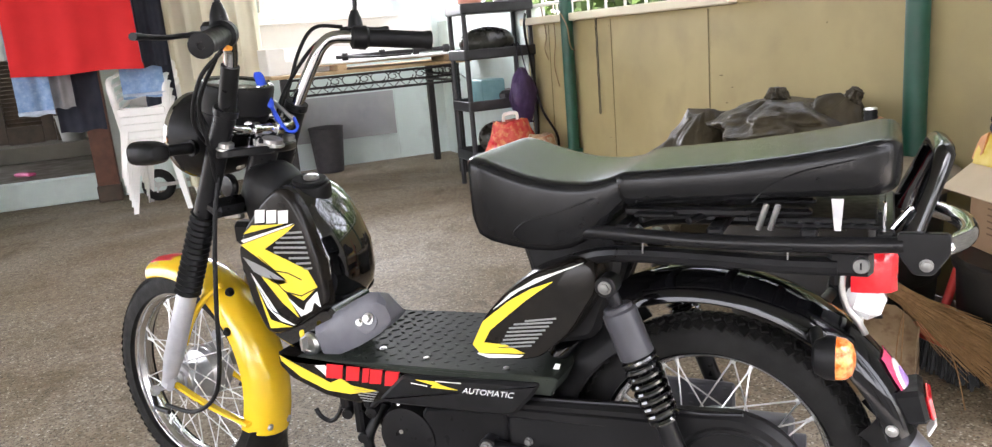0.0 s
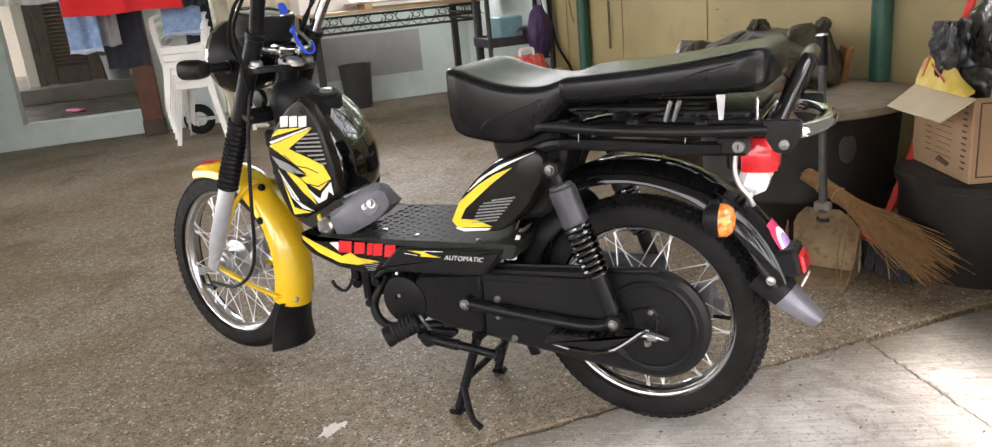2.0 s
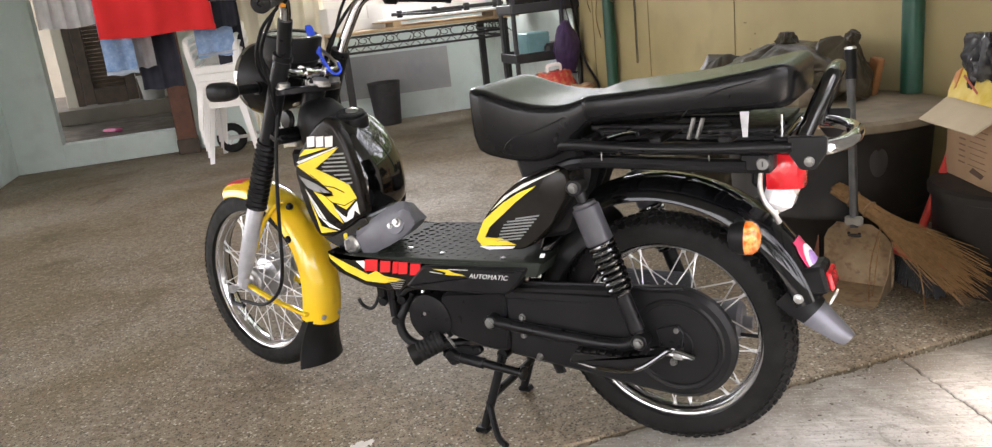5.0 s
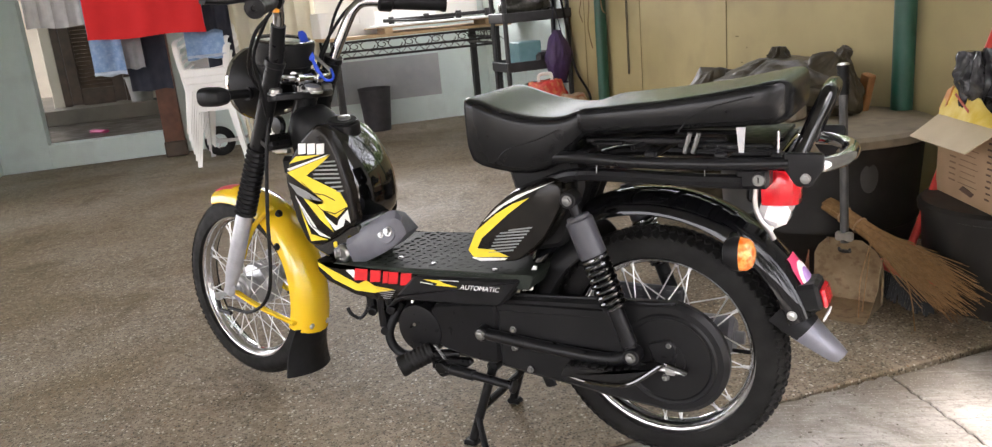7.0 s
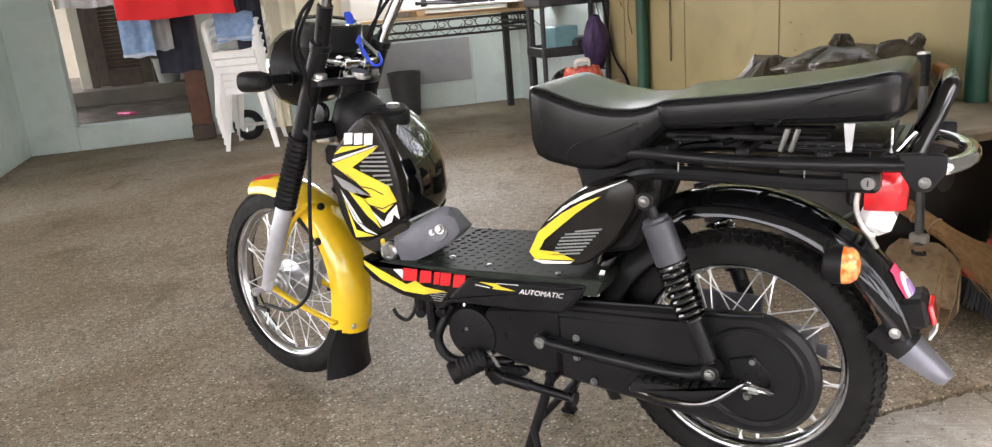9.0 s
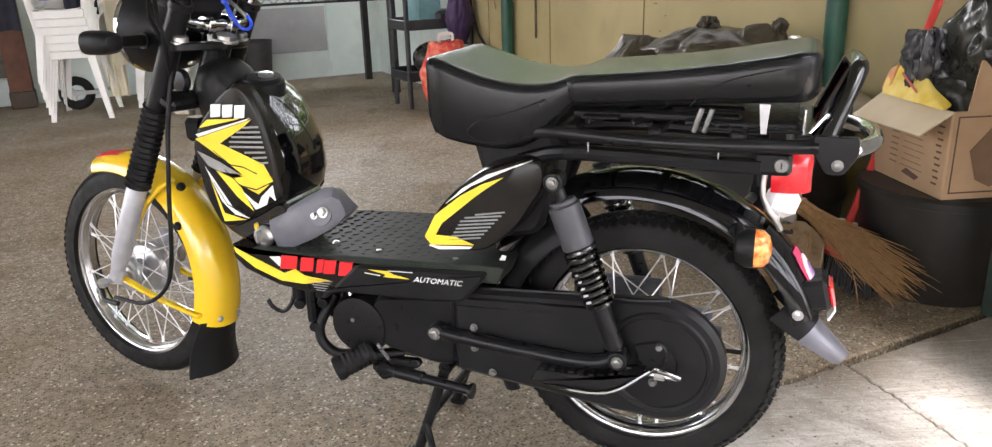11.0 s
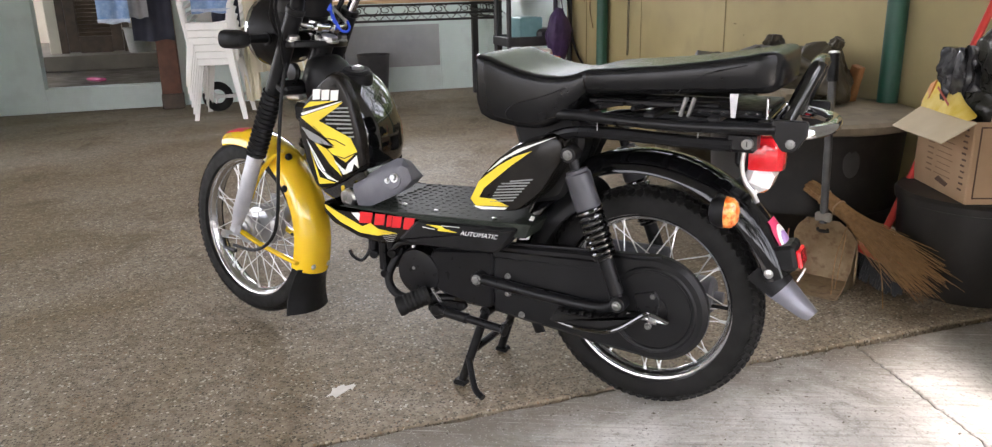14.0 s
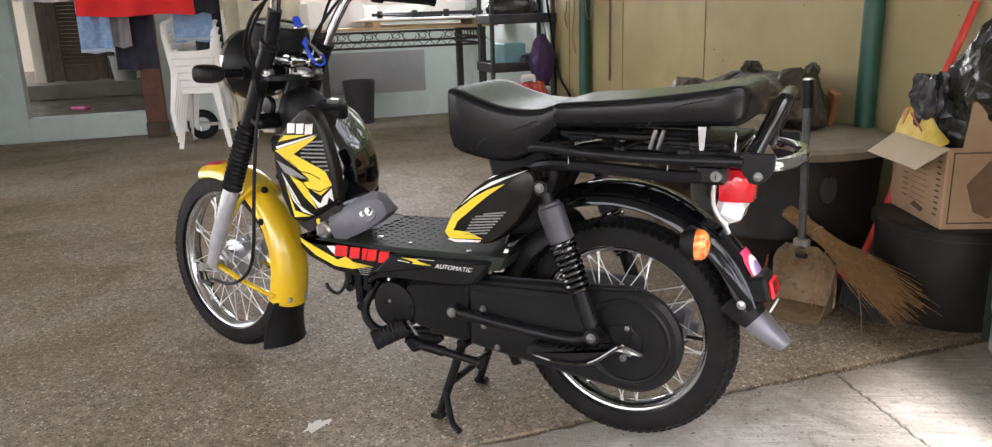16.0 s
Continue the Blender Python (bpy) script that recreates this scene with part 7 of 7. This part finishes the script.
solid("stone_block", box((0, 0, 0.03), (0.12, 0.09, 0.06), 0.012), LIDGREY, "grey cement lump on the drum lid", "block", at_room(-1.03, 1.02, 0.468, 20))
# Plain block standing in for a rolled, brush-like bundle.
solid("brush_roll", box((0, 0, 0.065), (0.045, 0.03, 0.13), 0.004, Matrix.Rotation(radians(14), 4, "Y")), mat("orange_brown", (0.20, 0.09, 0.03), (0.30, 0.14, 0.05), 30, 0.6), "orange-brown block for the brush-like bundle on the lid", "offcut", at_room(-0.99, 1.32, 0.47, 0))
d2 = thing("water_drum", "black plastic tub under the carton", "drum", at_room(-0.335, 1.215, 0))
part("body", lathe([(0.0, 0.0), (0.185, 0.0), (0.195, 0.02), (0.208, 0.27), (0.0, 0.272)], (0, 0, 0), (0, 0, 1), 48), TUBBLACK, d2)
part("rim", lathe([(0.206, 0.268), (0.218, 0.272), (0.22, 0.292), (0.212, 0.302), (0.0, 0.302), (0.0, 0.27)], (0, 0, 0), (0, 0, 1), 48), TUBBLACK, d2)
gb1 = thing("bin_bag", "thin dark bag of rubbish by the wall", "bag", at_room(-1.62, 1.16, 0.0, 0))
part("body", bag(0.58, 0.50, 0.60, 11, 0.35, 0.15, 110, 50), BAGBROWN, gb1, smooth=70)
gb2 = thing("bin_bag", "tied dark bag of rubbish on the drum", "bag", at_room(-1.24, 1.19, 0.468, 0))
part("body", bag(0.56, 0.38, 0.19, 13, 0.36, 0.20, 110, 44), BAGBROWN, gb2, smooth=70)
part("knot", xf(bag(0.08, 0.06, 0.08, 3, 0.6, 0.3), Matrix.Translation((-0.05, 0, 0.15))), BAGBROWN, gb2, smooth=70)
gb3 = thing("bin_bag", "small dark bag end on the drum lid", "bag", at_room(-1.09, 1.20, 0.468, 0))
part("body", xf(bag(0.24, 0.15, 0.235, 17, 0.26, 0.20), Matrix.Rotation(radians(31), 4, "Y")), BAGBROWN, gb3, smooth=70)
part("knot", xf(bag(0.045, 0.035, 0.07, 19, 0.7, 0.35), Matrix.Translation((0.105, 0, 0.172)) @ Matrix.Rotation(radians(35), 4, "Y")), BAGBROWN, gb3, smooth=70)

# --- carton with its flaps open, bag, packet ---
bx = thing("carton", "brown corrugated carton with open flaps on the tub", "box", at_room(-0.3275, 1.1870, 0.303, -22))
W2, D2, H2 = 0.32, 0.20, 0.226
for c, s in (((0, 0, 0.003), (W2, D2, 0.005)), ((0, -D2 / 2, H2 / 2), (W2, 0.005, H2)), ((0, D2 / 2, H2 / 2), (W2, 0.005, H2)), ((-W2 / 2, 0, H2 / 2), (0.005, D2, H2)), ((W2 / 2, 0, H2 / 2), (0.005, D2, H2))):
    part("side", box(c, s, 0.0015), KRAFT, bx)


def sheet(c, ex, ey, wave, material, label, n=8, k=5, thick=0.004):
    """A slightly warped board: c is its corner, ex and ey its edges."""
    c, ex, ey = Vector(c), Vector(ex), Vector(ey)
    w = ex.cross(ey).normalized()
    secs = []
    for i in range(n + 1):
        row_ = [c + ex * (i / n) + ey * (j / k) + w * (wave * math.sin(3.1 * i / n + 1.3 * j / k)) for j in range(k + 1)]
        secs.append(row_ + [p + w * thick for p in row_[::-1]])
    return part("flap", loft(secs), material, bx, label, smooth=30)


sheet((-W2 / 2, -D2 / 2 - 0.002, H2), (W2 + 0.004, 0, 0), (0.004, -0.085, -0.056), 0.004, KRAFTIN, "pale inner face of the flap")
sheet((W2 / 2 + 0.001, -D2 / 2 + 0.035, H2), (0, D2 - 0.04, 0), (0.012, 0.004, 0.125), 0.003, KRAFT, "")
sheet((-W2 / 2 - 0.003, -D2 / 2 + 0.05, H2), (0, D2 - 0.06, 0), (-0.014, 0, 0.115), 0.003, KRAFT, "")
for i in range(11):
    part("print_bar", box((0.125 + 0.004 * (i % 2), -D2 / 2 - 0.0035, 0.035 + i * 0.0165), (0.022, 0.001, 0.005), 0.0002), INK, bx)
    if i < 8:
        part("print_bar", box((0.02, -D2 / 2 - 0.0033, 0.05 + i * 0.0165), (0.10 - 0.012 * (i % 3), 0.0008, 0.0022), 0.0002), INKPALE, bx)
        part("print_bar", box((-0.065, -D2 / 2 - 0.0033, 0.05 + i * 0.0165), (0.035, 0.0008, 0.0045), 0.0002), INKPALE, bx)
part("print_mark", prism([(-0.02, 0.03), (0.045, 0.022), (0.06, 0.034), (0.0, 0.045)], -D2 / 2 - 0.0025, -D2 / 2 - 0.004, 0.0002), INK, bx)
for c, s in (((W2 / 2 + 0.0035, 0, 0.018), (0.001, 0.17, 0.004)), ((W2 / 2 + 0.0035, 0, 0.212), (0.001, 0.17, 0.004)), ((W2 / 2 + 0.0035, -0.085, 0.115), (0.001, 0.004, 0.198))):
    part("print_line", box(c, s, 0.0002), INK, bx)
patch_ = [Vector((W2 / 2 + 0.0028, y, z)) for y, z in ((-0.045, 0.125), (0.01, 0.19), (0.09, 0.20), (0.095, 0.06), (0.02, 0.03), (-0.02, 0.05))]
part("print_patch", loft([patch_, [p + Vector((0.001, 0, 0)) for p in patch_]]), mat("brown_print", (0.16, 0.095, 0.055), (0.2, 0.12, 0.07), 20, 0.8), bx)
HINGE = at_room(-0.217, 1.03, 0.529, -22)
yp = thing("packet", "yellow printed paper packet in the carton", "packet", HINGE @ Matrix.Translation((-0.32, 0.008, 0)))
PK = [(0.02, 0.0, 0.055, -0.004), (0.06, 0.0, 0.078, 0.0), (0.11, -0.003, 0.082, 0.006), (0.16, -0.002, 0.070, 0.004), (0.22, 0.0, 0.036, 0.0), (0.29, 0.0, 0.010, 0.0)]
part("body", loft([[Vector((x, dy - 0.012 - 0.0035, lo)), Vector((x, dy - 0.012 + 0.0035, lo)), Vector((x - 0.01, dy + 0.012, (lo + hi) / 2)), Vector((x - 0.02, dy + 0.02, hi)), Vector((x - 0.02, dy + 0.016, hi)), Vector((x - 0.01, dy - 0.004, (lo + hi) / 2))] for x, lo, hi, dy in PK]), mat("yellow_packet", (0.72, 0.50, 0.05), (0.85, 0.68, 0.22), 24, 0.6, spec=0.25), yp)
part("corner", loft([[Vector((x, -0.010, z0)), Vector((x, -0.006, z0)), Vector((x - 0.012, 0.016, z1)), Vector((x - 0.012, 0.010, z1))] for x, z0, z1 in ((0.0, 0.01, 0.045), (0.015, 0.004, 0.065), (0.045, 0.03, 0.079))]), mat("orange_print", (0.62, 0.22, 0.05), (0.75, 0.36, 0.1), 30, 0.35), yp)
part("print_bar", box((0.13, -0.010, 0.045), (0.085, 0.002, 0.008), 0.0005, Matrix.Rotation(radians(28), 4, "Y")), mat("red_print", (0.45, 0.10, 0.06), None, 20, 0.5), yp)
bb = thing("bin_bag", "shiny black bin bag stuffed in the carton", "bag", at_room(-0.315, 1.20, 0.34, 0))
part("body", xf(bag(0.21, 0.17, 0.25, 21, 0.8, 0.16), Matrix.Identity(4)), BAGBLACK, bb, smooth=70)
part("top", xf(bag(0.29, 0.24, 0.36, 29, 0.5, 0.20, 110, 56), Matrix.Translation((0.065, 0.02, 0.16)) @ Matrix.Rotation(radians(12), 4, "Y")), BAGBLACK, bb, smooth=70)
cf = thing("film_scrap", "crumpled clear and black plastic film", "wrapper", HINGE @ Matrix.Translation((-0.19, 0.045, -0.02)))
part("body", xf(bag(0.085, 0.08, 0.20, 23, 0.8, 0.42, 90, 44), Matrix.Rotation(radians(-6), 4, "Y")), FOIL, cf, smooth=70)
bc = thing("paper_packet", "brown paper packet standing in the carton", "packet", HINGE @ Matrix.Translation((-0.265, 0.07, -0.05)))
part("body", lathe([(0.02, 0.0), (0.022, 0.10), (0.025, 0.19), (0.022, 0.192), (0.018, 0.10)], (0, 0, 0), (0, 0, 1), 20), mat("brown_paper", (0.24, 0.15, 0.09), (0.32, 0.21, 0.14), 20, 0.7), bc)

# --- dustpan, broom and brush ---
dp = thing("dustpan", "rusty tin dustpan with an upright tube handle", "dustpan", at_room(-0.508, 0.800, 0, 30))


def pan_section(u, out):
    """One cross row of the scoop: u runs from the lip to the top of its back."""
    if u < 0.5:
        y, z = -0.10 + 0.36 * u, 0.003
    else:
        v = (u - 0.5) * 2
        y, z = 0.08 + 0.02 * math.sin(v * 2.6) - 0.04 * v * v, 0.003 + 0.195 * v
    return y + (0.003 if out else 0), z - (0.002 if out else 0)


rows_ = []
for i in range(13):
    u = i / 12
    w_ = 0.102 - 0.012 * max(0, u - 0.55) - 0.05 * max(0, (u - 0.8) / 0.2) ** 2
    (y, z), (yo, zo) = pan_section(u, 0), pan_section(u, 1)
    rows_.append([Vector((x, y, z)) for x in (-w_, -0.05, 0, 0.05, w_)] + [Vector((x, yo, zo)) for x in (w_, 0.05, 0, -0.05, -w_)])
part("scoop", loft(rows_), TIN, dp)
for s in (-1, 1):
    rim_ = [(-0.095, 0.006), (-0.05, 0.03), (0.0, 0.07), (0.035, 0.115), (0.055, 0.148)]
    part("side", loft([[Vector((s * 0.101, y, 0.002)), Vector((s * 0.104, y, 0.002)), Vector((s * (0.112 if z < 0.1 else 0.106), y, z)), Vector((s * (0.109 if z < 0.1 else 0.103), y, z))] for y, z in rim_]), TINRED if s < 0 else TIN, dp)
part("handle", tube([(0, 0.052, 0.185), (-0.031, 0.094, 0.69)], 0.0118, 12), DARKPIPE, dp, "dull grey tube handle")
part("grip", tube([(-0.026, 0.0875, 0.61), (-0.031, 0.0945, 0.692)], 0.0155, 12), BLACKPLASTIC, dp, "ribbed black grip")
for i in range(7):
    k = i / 6
    part("grip_ring", lathe([(0.0172, 0), (0.0172, 0.005)], (-0.0262 - 0.0046 * k, 0.0878 + 0.0063 * k, 0.614 + 0.068 * k), (-0.06, 0.08, 1), 14), BLACKPLASTIC, dp)
part("end_cap", lathe([(0.0165, 0), (0.0165, 0.004), (0.011, 0.007), (0.0, 0.0075)], (-0.031, 0.0945, 0.692), (-0.06, 0.08, 1), 16), STEEL, dp)
part("socket", box((0, 0.050, 0.205), (0.05, 0.018, 0.028), 0.005), STEEL, dp)
for x in (-0.015, 0.015):
    part("rivet", ball((x, 0.052, 0.165), 0.005, 8, 6), IRON, dp)
part("rust_spot", xf(ball((0, 0, 0), (0.02, 0.002, 0.006), 10, 6), Matrix.Translation((0, 0.056, 0.158))), IRON, dp)

br = thing("stick_broom", "bundle of stiff brown coconut ribs, a stick broom", "broom", ROOM)
butt, tip = Vector((-0.672, 0.905, 0.262)), Vector((-0.20, 0.985, 0.070))
axis = (tip - butt).normalized()
s1 = axis.cross(Vector((0, 0, 1))).normalized()
s2 = s1.cross(axis)
rnd = random.Random(5)
ribs = []
for i in range(300):
    a, r = rnd.uniform(0, 6.28), math.sqrt(rnd.random())
    p = butt + (s1 * math.cos(a) + s2 * math.sin(a)) * 0.023 * r + axis * rnd.uniform(-0.012, 0.012)
    mid = butt + axis * 0.17 + (s1 * math.cos(a) + s2 * math.sin(a)) * 0.023 * r
    L_ = rnd.uniform(0.38, 0.50) if i % 6 else rnd.uniform(0.30, 0.54)
    bend = rnd.uniform(0.8, 1.25)
    e = butt + axis * L_ + (s1 * math.cos(a) * 0.068 * bend + s2 * math.sin(a) * 0.070 * bend) * r + Vector((0, 0, -0.02 * rnd.random()))
    e.z = max(e.z, 0.006)
    ribs.append(tube(smooth_path([p, mid, (mid + e) / 2 + Vector((0, 0, 0.006 * rnd.gauss(0, 1))), e], 2), [0.0024] * 3 + [0.0018, 0.0014, 0.0011, 0.0008], 4))
tagged(part("ribs", join(*ribs), BRISTLE, br, "stiff brown ribs"), kind="stuff")
for L_ in (0.06, 0.12):
    part("binding", tube([butt + axis * L_ + (s1 * math.cos(t) + s2 * math.sin(t)) * 0.0245 for t in [2 * math.pi * j / 14 for j in range(14)]], 0.003, 6, True), KRAFT, br)
for q in ([(-0.49, 0.90, 0.19), (-0.45, 0.83, 0.10), (-0.41, 0.79, 0.004)], [(-0.50, 0.91, 0.18), (-0.46, 0.86, 0.09), (-0.44, 0.83, 0.004)], [(-0.42, 0.93, 0.16), (-0.33, 0.89, 0.08), (-0.27, 0.85, 0.004)]):
    part("loose_rib", tube(smooth_path(q, 5), 0.0018, 5), BRISTLE, br)
rs = thing("floor_brush", "red-handled floor brush leaning on the wall", "brush", ROOM)
part("handle", tube([(-0.505, 1.035, 0.085), (-0.548, 1.455, 0.90)], 0.012, 12), REDPL, rs, "red painted handle")
part("head", box((-0.46, 1.0, 0.085), (0.22, 0.055, 0.03), 0.01, Matrix.Rotation(radians(-8), 4, "Z")), REDPL, rs)
brist = []
for i in range(26):
    for j in range(6):
        x, y = -0.11 + 0.0088 * i, -0.026 + 0.0105 * j
        brist.append(tube([(-0.46 + x, 1.0 + y - 0.14 * x, 0.078), (-0.46 + x * 1.12 + rnd.uniform(-0.008, 0.008), 1.0 + y * 1.5 - 0.14 * x + rnd.uniform(-0.008, 0.008), 0.003)], 0.0048, 4))
tagged(part("bristles", join(*brist), BLACKPLASTIC, rs, "black bristles"), kind="stuff")
solid("wire_piece", tube([(-0.50, 0.955, 0.20), (-0.365, 0.985, 0.165)], 0.003, 6), STEEL, "bright wire lying across the broom", "wire", ROOM)

# --- marks on the floor ---
rnd = random.Random(12)
splat = [(0.046 * math.cos(t) * rnd.uniform(0.45, 1.1), 0.024 * math.sin(t) * rnd.uniform(0.35, 1.2)) for t in [2 * math.pi * j / 22 for j in range(22)]]
solid("paint_stain", prism(splat, 0.0, 0.0012, 0.0003, "xy"), mat("pale_stain", (0.66, 0.63, 0.58), (0.78, 0.75, 0.70), 30, 0.7), "pale dried paint stain on the pebble floor", "stain", Matrix.Translation((-0.70, -0.262, 0.0005)) @ Matrix.Rotation(radians(75), 4, "Z"), kind="structure", smooth=0)


rnd = random.Random(31)
grit = []
for i in range(420):
    a_, b_ = rnd.uniform(-0.09, 0.5), rnd.uniform(-1.3, 0.95)
    if rnd.random() < 0.45:
        a_ = -0.115 + abs(rnd.gauss(0, 0.05))
    r_ = rnd.uniform(0.0008, 0.0026) * (1.8 if i % 17 == 0 else 1)
    grit.append(xf(ball((0, 0, 0), (r_ * rnd.uniform(1, 2.4), r_, r_ * 0.5), 6, 4), Matrix.Translation((a_, b_, 0.003)) @ Matrix.Rotation(rnd.uniform(0, 3), 4, "Z")))
solid("grit", join(*grit), mat("dark_grit", (0.10, 0.09, 0.07), (0.22, 0.19, 0.15), 60, 0.9), "dark grit and leaf crumbs on the concrete", "grit", ROOM, kind="stuff")

# scuffs and chips on the olive wall
for a_, z_, w_ in ((-1.957, 0.704, 0.022), (-1.883, 0.655, 0.009), (-1.921, 0.587, 0.014), (-2.893, 0.953, 0.008), (-2.926, 0.354, 0.010), (-1.35, 0.90, 0.007), (-0.62, 0.86, 0.009)):
    solid("wall_chip", box((a_, 1.4692, z_), (w_, 0.002, 0.005), 0.0006), JOINT, "dark chip in the olive paint", "chip", ROOM, kind="structure")
